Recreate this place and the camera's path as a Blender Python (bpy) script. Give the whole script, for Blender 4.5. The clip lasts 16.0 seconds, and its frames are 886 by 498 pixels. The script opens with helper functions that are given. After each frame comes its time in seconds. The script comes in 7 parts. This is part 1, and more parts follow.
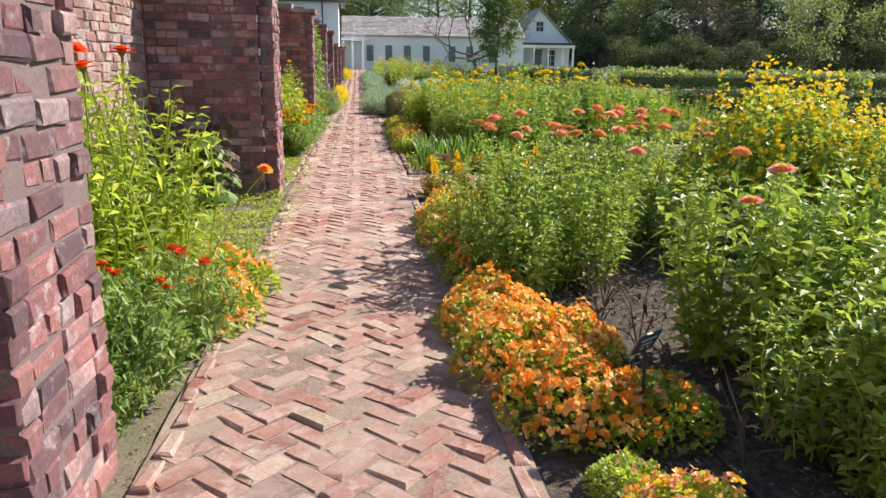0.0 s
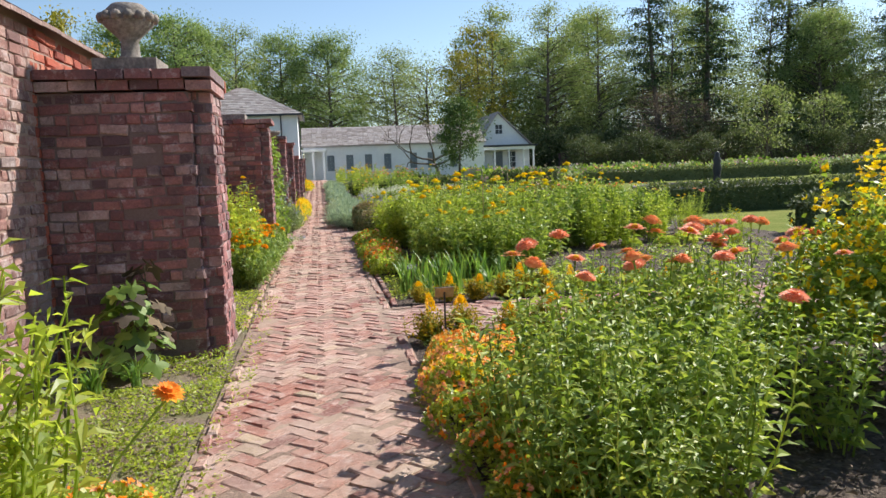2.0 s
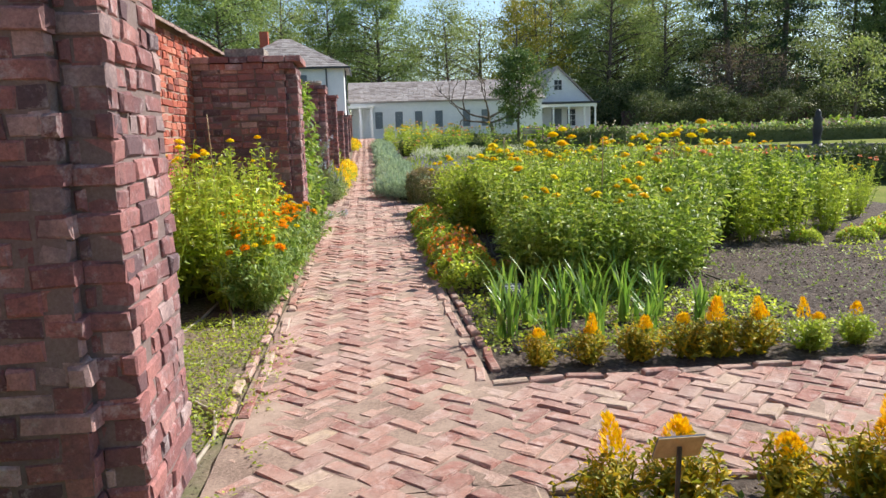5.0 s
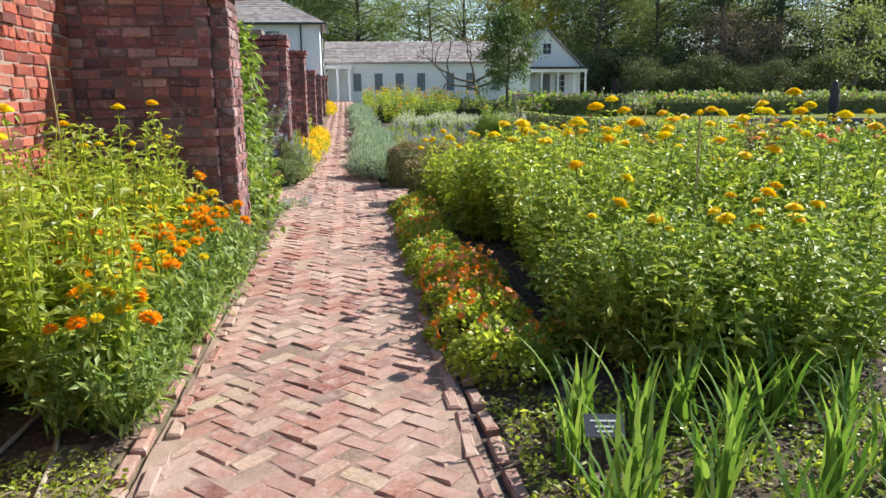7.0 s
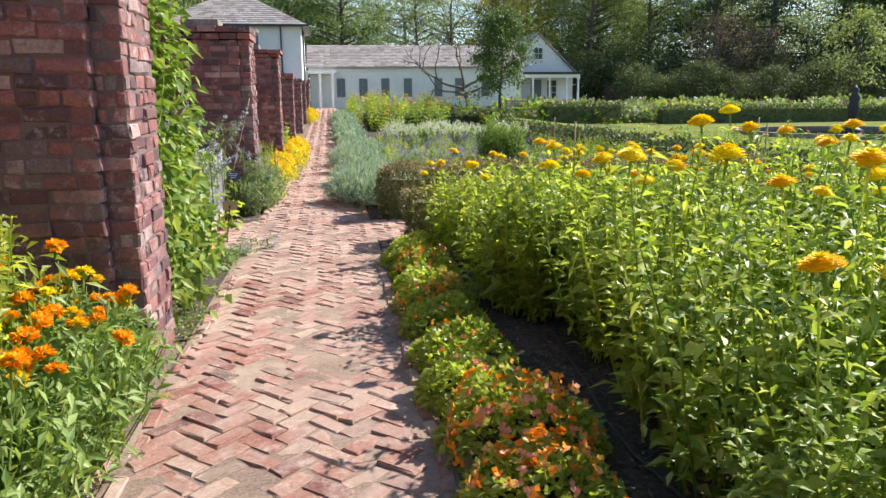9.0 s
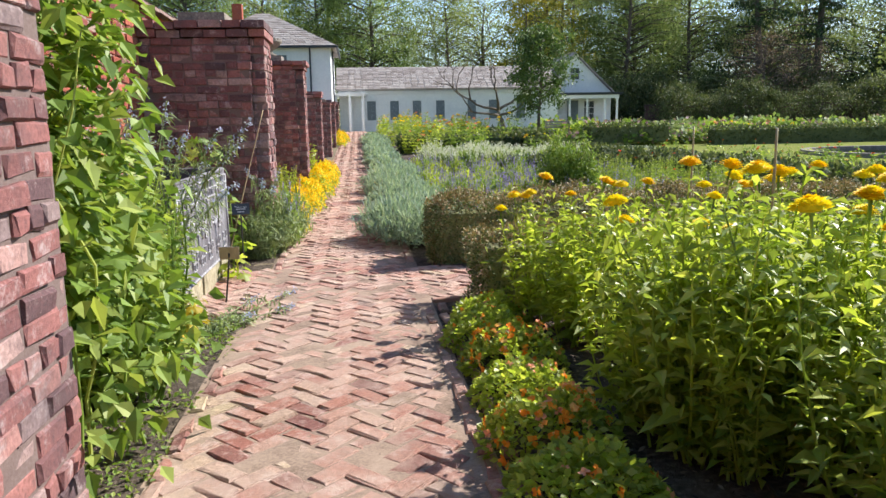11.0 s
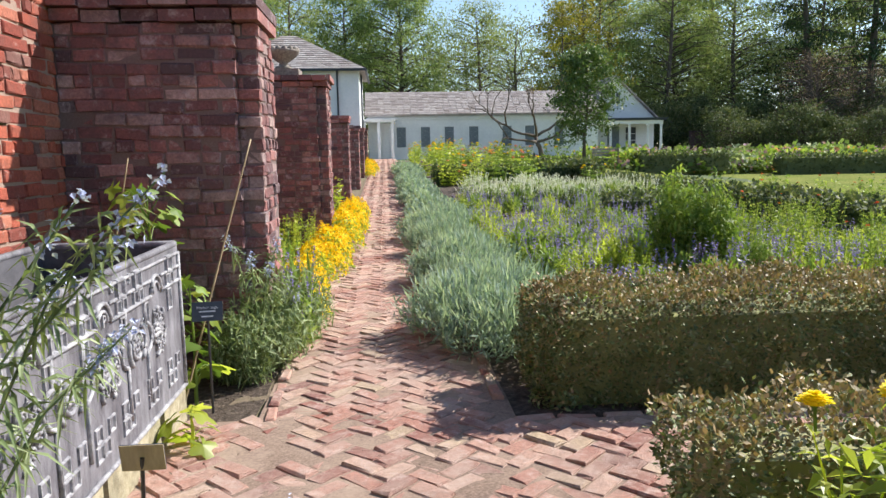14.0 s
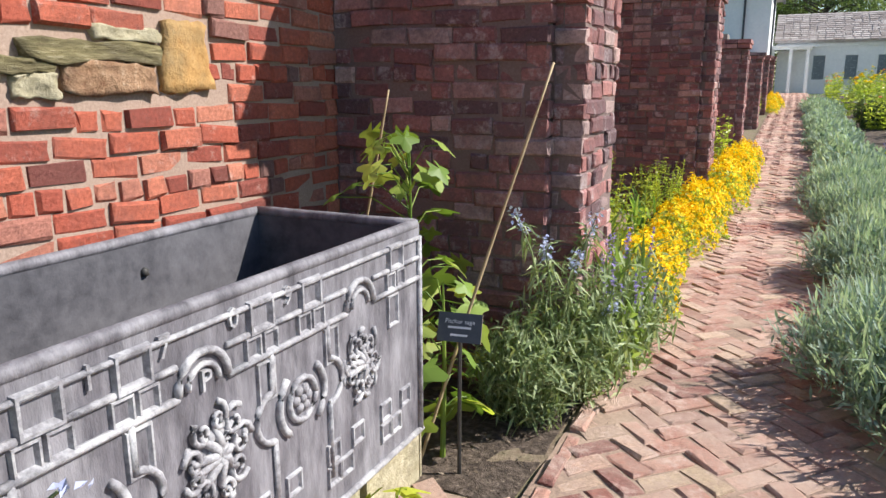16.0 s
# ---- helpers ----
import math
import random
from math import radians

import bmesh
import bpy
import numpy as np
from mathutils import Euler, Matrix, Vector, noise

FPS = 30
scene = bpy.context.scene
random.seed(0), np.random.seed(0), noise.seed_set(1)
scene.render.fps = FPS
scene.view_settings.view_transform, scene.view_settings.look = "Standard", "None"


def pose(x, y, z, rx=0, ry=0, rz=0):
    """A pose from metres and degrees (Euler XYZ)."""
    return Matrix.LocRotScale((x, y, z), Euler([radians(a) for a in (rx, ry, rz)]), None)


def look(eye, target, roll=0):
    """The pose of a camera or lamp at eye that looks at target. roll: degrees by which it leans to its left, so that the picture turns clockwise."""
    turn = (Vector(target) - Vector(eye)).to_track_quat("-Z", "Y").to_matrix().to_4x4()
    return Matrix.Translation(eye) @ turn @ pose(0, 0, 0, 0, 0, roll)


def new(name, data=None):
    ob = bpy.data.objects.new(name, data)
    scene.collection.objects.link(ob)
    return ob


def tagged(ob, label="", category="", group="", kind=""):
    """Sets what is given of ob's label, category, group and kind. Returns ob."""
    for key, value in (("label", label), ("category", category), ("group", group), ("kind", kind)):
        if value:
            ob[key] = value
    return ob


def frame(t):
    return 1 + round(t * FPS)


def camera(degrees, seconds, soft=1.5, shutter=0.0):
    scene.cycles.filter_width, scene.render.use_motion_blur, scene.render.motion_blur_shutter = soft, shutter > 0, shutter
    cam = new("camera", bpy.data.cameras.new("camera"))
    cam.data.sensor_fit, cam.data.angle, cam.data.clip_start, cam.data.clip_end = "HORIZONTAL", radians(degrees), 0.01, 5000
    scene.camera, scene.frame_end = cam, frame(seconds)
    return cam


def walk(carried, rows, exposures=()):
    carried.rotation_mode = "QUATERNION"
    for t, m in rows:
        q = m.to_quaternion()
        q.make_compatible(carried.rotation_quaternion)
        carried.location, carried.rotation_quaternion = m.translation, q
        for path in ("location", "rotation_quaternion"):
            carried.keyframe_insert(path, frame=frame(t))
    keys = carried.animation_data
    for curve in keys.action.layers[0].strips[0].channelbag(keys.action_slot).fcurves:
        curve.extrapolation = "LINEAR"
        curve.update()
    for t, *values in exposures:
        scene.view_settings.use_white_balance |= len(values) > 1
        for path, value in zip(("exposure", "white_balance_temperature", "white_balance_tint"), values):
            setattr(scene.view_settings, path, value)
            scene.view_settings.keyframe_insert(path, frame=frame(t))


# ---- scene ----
cam = camera(62.4, 16.0)
PATH = [
    (0, (0.085, 0.982, 1.438), (0.309, 2.909, 0.951), 0.8),
    (0.5, (0.065, 1.397, 1.429), (0.4, 3.326, 1.022), -0.8),
    (1, (0.059, 1.888, 1.456), (0.463, 3.821, 1.135), -1.4),
    (1.5, (0.02, 2.411, 1.471), (0.466, 4.342, 1.21), -1.8),
    (2, (0.029, 2.898, 1.472), (0.353, 4.86, 1.257), -2.2),
    (2.5, (0.011, 3.485, 1.456), (0.255, 5.457, 1.233), -1.6),
    (3, (0.012, 4.081, 1.475), (0.248, 6.049, 1.207), -0.9),
    (3.5, (0.05, 4.697, 1.471), (0.279, 6.662, 1.173), -0.8),
    (4, (0.033, 5.319, 1.481), (0.25, 7.282, 1.168), -1.4),
    (4.5, (0.045, 5.929, 1.474), (0.249, 7.894, 1.159), -1.6),
    (4.7, (0.047, 6.167, 1.481), (0.241, 8.132, 1.165), -1.8),
    (6.8, (0.138, 9.241, 1.518), (0.369, 11.185, 1.111), -0.7),
    (7, (0.175, 9.531, 1.52), (0.425, 11.471, 1.104), -0.6),
    (7.5, (0.211, 10.161, 1.507), (0.493, 12.094, 1.079), -0.5),
    (8, (0.221, 10.818, 1.52), (0.52, 12.749, 1.091), -0.4),
    (8.5, (0.245, 11.449, 1.547), (0.543, 13.382, 1.128), -0.4),
    (9, (0.249, 12.118, 1.529), (0.541, 14.055, 1.128), -0.5),
    (9.2, (0.279, 12.33, 1.515), (0.567, 14.27, 1.122), -0.6),
    (11.3, (0.139, 14.691, 1.391), (0.348, 16.653, 1.06), -0.9),
    (11.5, (0.11, 14.894, 1.431), (0.315, 16.857, 1.104), -0.8),
    (12, (0.102, 15.442, 1.431), (0.298, 17.407, 1.118), -0.7),
    (12.5, (0.081, 15.992, 1.439), (0.271, 17.96, 1.134), -0.9),
    (13, (0.05, 16.53, 1.457), (0.242, 18.499, 1.16), -0.8),
    (13.5, (0.039, 17.046, 1.471), (0.219, 19.017, 1.188), -0.9),
    (14, (0.033, 17.586, 1.483), (0.183, 19.562, 1.216), -1.0),
    (14.5, (0.065, 18.063, 1.479), (0.13, 20.046, 1.231), -1.2),
    (15, (0.097, 18.52, 1.498), (-0.008, 20.5, 1.24), -0.9),
    (15.5, (0.058, 18.966, 1.491), (-0.322, 20.902, 1.163), -0.3),
    (16, (0.059, 19.36, 1.488), (-0.773, 21.125, 1.051), -0.2),
]
EXPOSURE = [(0, 0.78), (1, 0.72), (2, 0.6), (3, 0.54), (4.5, 0.68), (7.5, 0.78), (9, 0.86), (11.5, 0.78), (13, 0.72), (15, 0.82), (16, 0.76)]
walk(cam, [(t, look(eye, target, roll)) for t, eye, target, roll in PATH], EXPOSURE)

# ---- light ----
SUN_EL, SUN_AZ = radians(39.5), math.atan2(1.0, 0.52)
to_sun = Vector((math.sin(SUN_AZ) * math.cos(SUN_EL), math.cos(SUN_AZ) * math.cos(SUN_EL), math.sin(SUN_EL)))
world = bpy.data.worlds.new("world")
scene.world = world
world.use_nodes = True
sky = world.node_tree.nodes.new("ShaderNodeTexSky")
sky.sky_type, sky.sun_disc, sky.sun_elevation, sky.sun_rotation = "NISHITA", False, SUN_EL, SUN_AZ
sky.air_density, sky.dust_density, sky.ozone_density = 1.0, 0.25, 2.2
world.node_tree.links.new(sky.outputs[0], world.node_tree.nodes["Background"].inputs[0])
world.node_tree.nodes["Background"].inputs[1].default_value = 0.105
sun = new("sun", bpy.data.lights.new("sun", "SUN"))
sun.data.energy, sun.data.angle, sun.data.color = 5.0, radians(0.53), (1.0, 0.95, 0.88)
sun.matrix_world = Matrix.LocRotScale((0, 0, 40), to_sun.to_track_quat("Z", "Y"), None)


# ---- materials ----
def nodes_of(name):
    m = bpy.data.materials.new(name)
    m.use_nodes = True
    nt = m.node_tree
    return m, nt, nt.nodes["Principled BSDF"], nt.nodes.new, nt.links.new


def ramp(nt, fac, stops):
    r = nt.nodes.new("ShaderNodeValToRGB")
    while len(r.color_ramp.elements) < len(stops):
        r.color_ramp.elements.new(0.5)
    for e, (p, c) in zip(r.color_ramp.elements, stops):
        e.position, e.color = p, (*c, 1)
    nt.links.new(fac, r.inputs[0])
    return r.outputs[0]


def mix(nt, fac, a, b, how="MIX"):
    m = nt.nodes.new("ShaderNodeMix")
    m.data_type, m.blend_type = "RGBA", how
    for sock, v in ((m.inputs[0], fac), (m.inputs[6], a), (m.inputs[7], b)):
        if isinstance(v, (int, float)):
            sock.default_value = v
        elif isinstance(v, tuple):
            sock.default_value = (*v, 1)
        else:
            nt.links.new(v, sock)
    return m.outputs[2]


def noise_tex(nt, scale, detail=4, rough=0.6, stretch=None):
    g = nt.nodes.new("ShaderNodeNewGeometry")
    n = nt.nodes.new("ShaderNodeTexNoise")
    n.inputs["Scale"].default_value, n.inputs["Detail"].default_value, n.inputs["Roughness"].default_value = scale, detail, rough
    src = g.outputs["Position"]
    if stretch:
        mp = nt.nodes.new("ShaderNodeMapping")
        mp.inputs["Scale"].default_value = stretch
        nt.links.new(src, mp.inputs[0])
        src = mp.outputs[0]
    nt.links.new(src, n.inputs["Vector"])
    return n.outputs["Fac"]


def bump_on(nt, p, height, dist, strength=0.6):
    b = nt.nodes.new("ShaderNodeBump")
    b.inputs["Distance"].default_value, b.inputs["Strength"].default_value = dist, strength
    nt.links.new(height, b.inputs["Height"])
    nt.links.new(b.outputs[0], p.inputs["Normal"])


def island(nt):
    """A random number a piece: objects of their own and joined pieces alike."""
    g, o, a, f = (nt.nodes.new(k) for k in ("ShaderNodeNewGeometry", "ShaderNodeObjectInfo", "ShaderNodeMath", "ShaderNodeMath"))
    f.operation = "FRACT"
    nt.links.new(g.outputs["Random Per Island"], a.inputs[0])
    nt.links.new(o.outputs["Random"], a.inputs[1])
    nt.links.new(a.outputs[0], f.inputs[0])
    return f.outputs[0]


def surface(name, stops, grain=30, coarse=1.5, rough=0.85, bump=0.004, dirt=None, dirt_amount=0.5, spec=0.3, stretch=None):
    """A two-scale mottled surface between the colours of stops."""
    m, nt, p, add, link = nodes_of(name)
    col = ramp(nt, noise_tex(nt, grain, 6, 0.65, stretch), stops)
    if dirt:
        col = mix(nt, ramp(nt, noise_tex(nt, coarse, 5, 0.7, stretch), [(0.42, (0, 0, 0)), (0.42 + 0.3, (dirt_amount,) * 3)]), col, dirt)
    link(col, p.inputs["Base Color"])
    p.inputs["Roughness"].default_value, p.inputs["Specular IOR Level"].default_value = rough, spec
    if bump:
        bump_on(nt, p, noise_tex(nt, grain * 2, 5, 0.7, stretch), bump)
    return m


def brick_stuff(name, stops, bloom, soot, bloom_at=0.55, rough=0.9, dust=None, relief=0.9, soot_at=0.5):
    """Old fired brick: each piece its own tone, pale bloom and soot in patches."""
    m, nt, p, add, link = nodes_of(name)
    col = ramp(nt, island(nt), stops)
    grain = ramp(nt, noise_tex(nt, 60, 8, 0.8), [(0.3, (0.5, 0.47, 0.47)), (0.62, (1.08, 1.05, 1.03))])
    col = mix(nt, 1.0, col, grain, "MULTIPLY")
    col = mix(nt, ramp(nt, noise_tex(nt, 17, 8, 0.8), [(0.53, (0, 0, 0)), (0.66, (0.6,) * 3)]), col, soot)
    col = mix(nt, ramp(nt, noise_tex(nt, 7, 8, 0.8), [(bloom_at, (0, 0, 0)), (bloom_at + 0.14, (0.8,) * 3)]), col, bloom)
    col = mix(nt, ramp(nt, noise_tex(nt, 2.2, 6, 0.75), [(soot_at, (0, 0, 0)), (soot_at + 0.22, (0.7,) * 3)]), col, soot)
    if dust:
        col = mix(nt, ramp(nt, noise_tex(nt, 1.1, 6, 0.72), [(0.4, (0, 0, 0)), (0.66, (0.75,) * 3)]), col, dust)
    link(col, p.inputs["Base Color"])
    p.inputs["Roughness"].default_value, p.inputs["Specular IOR Level"].default_value = rough, 0.25
    bump_on(nt, p, noise_tex(nt, 38, 8, 0.8), 0.014, relief)
    return m


def leaf_stuff(name, stops, rough=0.5, glow=0.45, spec=0.4, grain=4):
    """Thin living tissue: each leaf its own tone, light comes through it."""
    m, nt, p, add, link = nodes_of(name)
    col = ramp(nt, island(nt), stops)
    col = mix(nt, 1.0, col, ramp(nt, noise_tex(nt, grain, 3), [(0.3, (0.85, 0.86, 0.84)), (0.7, (1.12, 1.12, 1.1))]), "MULTIPLY")
    link(col, p.inputs["Base Color"])
    p.inputs["Roughness"].default_value, p.inputs["Specular IOR Level"].default_value = rough, spec
    t, mx = add("ShaderNodeBsdfTranslucent"), add("ShaderNodeMixShader")
    through_col = mix(nt, 1.0, col, (1.0, 1.0, 0.55), "MULTIPLY")
    link(through_col, t.inputs[0])
    mx.inputs[0].default_value = glow
    link(p.outputs[0], mx.inputs[1])
    link(t.outputs[0], mx.inputs[2])
    link(mx.outputs[0], nt.nodes["Material Output"].inputs["Surface"])
    return m


BRICK_WALL = brick_stuff("wall_brick", [(0, (0.2, 0.075, 0.065)), (0.18, (0.34, 0.09, 0.066)), (0.4, (0.47, 0.12, 0.077)), (0.65, (0.55, 0.16, 0.1)), (0.85, (0.6, 0.24, 0.16)), (0.95, (0.42, 0.19, 0.15)), (1, (0.2, 0.12, 0.11))], (0.6, 0.44, 0.38), (0.2, 0.085, 0.07), 0.57)
BRICK_PIER = brick_stuff("pier_brick", [(0, (0.13, 0.085, 0.095)), (0.2, (0.25, 0.113, 0.11)), (0.5, (0.36, 0.157, 0.147)), (0.75, (0.43, 0.2, 0.18)), (0.9, (0.56, 0.4, 0.37)), (1, (0.2, 0.155, 0.165))], (0.58, 0.49, 0.48), (0.105, 0.074, 0.08), 0.53, relief=0.6, soot_at=0.44)
BRICK_GREYED = brick_stuff("weathered_wall_brick", [(0, (0.2, 0.12, 0.115)), (0.3, (0.37, 0.2, 0.17)), (0.6, (0.46, 0.26, 0.22)), (0.85, (0.52, 0.37, 0.32)), (1, (0.3, 0.24, 0.23))], (0.56, 0.48, 0.45), (0.17, 0.11, 0.1), 0.5)
BRICK_PATH = brick_stuff("paving_brick", [(0, (0.26, 0.12, 0.105)), (0.2, (0.4, 0.17, 0.13)), (0.45, (0.47, 0.235, 0.18)), (0.7, (0.52, 0.3, 0.235)), (0.88, (0.58, 0.41, 0.32)), (0.96, (0.58, 0.46, 0.31)), (1, (0.22, 0.14, 0.125))], (0.6, 0.46, 0.4), (0.27, 0.165, 0.135), 0.5, dust=(0.56, 0.42, 0.345))
MORTAR = surface("lime_mortar", [(0.3, (0.28, 0.195, 0.155)), (0.7, (0.44, 0.33, 0.265))], 90, 2.5, 0.95, 0.006, (0.26, 0.165, 0.13), 0.5)
# Far wall brick, its colour darkened to paint in the shade of the trees.
BRICK_FAR_SHADED = brick_stuff("far_shaded_brick", [(0, (0.07, 0.05, 0.055)), (0.5, (0.11, 0.07, 0.07)), (1, (0.15, 0.09, 0.085))], (0.18, 0.15, 0.14), (0.05, 0.045, 0.05))
MORTAR_DARK = surface("sooty_mortar", [(0.3, (0.16, 0.11, 0.1)), (0.7, (0.24, 0.18, 0.165))], 90, 2.5, 0.95, 0.006, (0.13, 0.09, 0.085), 0.5)
PATH_SAND = surface("joint_sand", [(0.3, (0.13, 0.09, 0.07)), (0.7, (0.36, 0.255, 0.195))], 70, 1.3, 1.0, 0.008, (0.52, 0.39, 0.3), 0.8)
SOIL = surface("bed_soil", [(0.3, (0.035, 0.025, 0.02)), (0.5, (0.09, 0.068, 0.054)), (0.7, (0.22, 0.17, 0.135))], 28, 1.6, 1.0, 0.06, (0.15, 0.115, 0.09), 0.6)
VERGE = surface("verge_earth", [(0.3, (0.13, 0.095, 0.065)), (0.7, (0.3, 0.23, 0.17))], 50, 3.0, 1.0, 0.012, (0.12, 0.16, 0.05), 0.6)
GRASS = surface("lawn_grass", [(0.3, (0.12, 0.155, 0.04)), (0.7, (0.23, 0.26, 0.08))], 25, 0.6, 0.9, 0.02, (0.3, 0.28, 0.1), 0.7, spec=0.0)
FIELD = surface("far_ground", [(0.3, (0.05, 0.08, 0.025)), (0.7, (0.12, 0.15, 0.05))], 3, 0.3, 0.95, 0.0)
STONE = surface("weathered_stone", [(0.3, (0.16, 0.13, 0.11)), (0.7, (0.4, 0.35, 0.3))], 40, 6, 0.9, 0.006, (0.08, 0.075, 0.065), 0.8)
SANDSTONE = surface("ochre_sandstone", [(0.3, (0.34, 0.18, 0.06)), (0.7, (0.52, 0.31, 0.12))], 25, 5, 0.9, 0.02, (0.2, 0.17, 0.1), 0.7)
LIMESTONE = surface("pale_limestone", [(0.3, (0.32, 0.28, 0.17)), (0.7, (0.56, 0.5, 0.36))], 25, 6, 0.9, 0.02, (0.17, 0.15, 0.1), 0.8)
COPING = surface("coping_tile", [(0.3, (0.2, 0.12, 0.1)), (0.7, (0.42, 0.3, 0.26))], 30, 4, 0.9, 0.005, (0.14, 0.11, 0.1), 0.7)
WHITE = surface("white_paint", [(0.3, (0.72, 0.74, 0.77)), (0.7, (0.82, 0.83, 0.84))], 8, 1.2, 0.6, 0.001, (0.62, 0.64, 0.66), 0.4)
TRIM_DARK = surface("dark_paint", [(0.3, (0.03, 0.035, 0.045)), (0.7, (0.06, 0.07, 0.085))], 10, 1, 0.5, 0)
SHUTTER = surface("window_grey", [(0.3, (0.12, 0.15, 0.17)), (0.7, (0.2, 0.23, 0.26))], 6, 1, 0.5, 0)
SHINGLE = surface("roof_shingle", [(0.3, (0.3, 0.26, 0.24)), (0.7, (0.5, 0.46, 0.43))], 6, 0.8, 0.9, 0.01, (0.24, 0.2, 0.18), 0.6)
BARK = surface("bark", [(0.3, (0.06, 0.048, 0.04)), (0.7, (0.17, 0.14, 0.115))], 18, 3, 0.95, 0.02, stretch=(1, 1, 0.2))
BARK_PALE = surface("pale_bark", [(0.3, (0.18, 0.165, 0.15)), (0.7, (0.36, 0.33, 0.3))], 12, 2, 0.9, 0.01, stretch=(1, 1, 0.3))
LEAD = surface("lead_sheet", [(0.3, (0.06, 0.056, 0.066)), (0.7, (0.17, 0.16, 0.18))], 26, 7, 0.6, 0.01, (0.4, 0.39, 0.42), 0.62, 0.4, stretch=(1, 1, 0.3))
LEAD_WORN = surface("worn_lead", [(0.3, (0.13, 0.125, 0.14)), (0.7, (0.32, 0.31, 0.33))], 40, 14, 0.6, 0.006, (0.62, 0.62, 0.64), 0.9, 0.4)
# Darker lead for the tank's back, far end and floor.
LEAD_IN = surface("dark_inner_lead", [(0.3, (0.045, 0.044, 0.052)), (0.7, (0.1, 0.098, 0.11))], 18, 3, 0.7, 0.004, (0.17, 0.165, 0.18), 0.6, 0.3)
SIGN = surface("sign_slate", [(0.3, (0.05, 0.06, 0.075)), (0.7, (0.075, 0.085, 0.1))], 30, 3, 0.4, 0)
SIGN_INK = surface("sign_ink", [(0.3, (0.6, 0.62, 0.64)), (0.7, (0.7, 0.7, 0.72))], 30, 3, 0.5, 0)
STEEL = surface("dark_steel", [(0.3, (0.03, 0.03, 0.03)), (0.7, (0.06, 0.055, 0.05))], 30, 3, 0.5, 0)
CANE = surface("bamboo", [(0.3, (0.34, 0.25, 0.14)), (0.7, (0.5, 0.38, 0.22))], 40, 6, 0.6, 0.002, stretch=(1, 1, 0.2))
HOSE = surface("garden_hose", [(0.3, (0.3, 0.25, 0.19)), (0.7, (0.4, 0.34, 0.27))], 30, 3, 0.6, 0)
HOSE_DARK = surface("drip_pipe", [(0.3, (0.05, 0.042, 0.035)), (0.7, (0.09, 0.075, 0.06))], 30, 3, 0.5, 0)
WATER = surface("pond_water", [(0.3, (0.012, 0.016, 0.018)), (0.7, (0.02, 0.026, 0.028))], 3, 1, 0.06, 0.0, spec=0.5)

LEAF = leaf_stuff("zinnia_leaf", [(0, (0.16, 0.25, 0.045)), (0.4, (0.3, 0.41, 0.075)), (0.8, (0.46, 0.55, 0.12)), (1, (0.6, 0.63, 0.2))], 0.46, 0.45, 0.45)
LEAF_LIME = leaf_stuff("lime_leaf", [(0, (0.26, 0.34, 0.05)), (0.5, (0.43, 0.53, 0.085)), (1, (0.62, 0.66, 0.15))], 0.4, 0.64, 0.6)
LEAF_COOL = leaf_stuff("marigold_leaf", [(0, (0.15, 0.24, 0.06)), (0.5, (0.27, 0.38, 0.1)), (1, (0.43, 0.53, 0.18))])
LEAF_MOUND = leaf_stuff("mound_leaf", [(0, (0.13, 0.22, 0.04)), (0.5, (0.25, 0.37, 0.07)), (1, (0.43, 0.5, 0.13))])
LEAF_BOX = leaf_stuff("box_leaf", [(0, (0.1, 0.14, 0.05)), (0.5, (0.19, 0.25, 0.085)), (0.8, (0.32, 0.33, 0.14)), (1, (0.42, 0.36, 0.19))], 0.5, 0.15, 0.4)
LEAF_BRONZE = leaf_stuff("bronzed_box_leaf", [(0, (0.13, 0.13, 0.05)), (0.4, (0.28, 0.22, 0.1)), (0.7, (0.42, 0.28, 0.16)), (1, (0.55, 0.44, 0.28))], 0.55, 0.2, 0.3)
LEAF_GREY = leaf_stuff("grey_leaf", [(0, (0.22, 0.31, 0.25)), (0.5, (0.35, 0.45, 0.37)), (1, (0.5, 0.6, 0.52))], 0.7, 0.4, 0.2)
LEAF_GILT = leaf_stuff("gilded_leaf", [(0, (0.2, 0.24, 0.03)), (0.5, (0.38, 0.34, 0.03)), (1, (0.75, 0.5, 0.03))])
LEAF_BLADE = leaf_stuff("blade_leaf", [(0, (0.1, 0.21, 0.04)), (0.5, (0.19, 0.34, 0.07)), (1, (0.34, 0.47, 0.13))], 0.4)
LEAF_SAGE = leaf_stuff("sage_leaf", [(0, (0.15, 0.21, 0.09)), (0.5, (0.27, 0.34, 0.16)), (1, (0.46, 0.52, 0.31))], 0.6, 0.35, 0.3)
LEAF_DEAD = leaf_stuff("withered_leaf", [(0, (0.06, 0.05, 0.04)), (0.6, (0.14, 0.11, 0.08)), (1, (0.22, 0.16, 0.1))], 0.9, 0.1, 0.1)
LEAF_TREE = leaf_stuff("tree_leaf", [(0, (0.12, 0.19, 0.07)), (0.5, (0.23, 0.32, 0.13)), (1, (0.38, 0.46, 0.22))], 0.5, 0.5, 0.3, 0.5)
LEAF_HEDGE = leaf_stuff("far_hedge_leaf", [(0, (0.06, 0.09, 0.04)), (0.6, (0.125, 0.16, 0.07)), (1, (0.22, 0.23, 0.11))], 0.6, 0.3, 0.2)
LEAF_TREE_YELLOW = leaf_stuff("autumn_leaf", [(0, (0.2, 0.22, 0.04)), (0.5, (0.34, 0.32, 0.055)), (1, (0.52, 0.42, 0.08))], 0.5, 0.4, 0.3, 0.5)
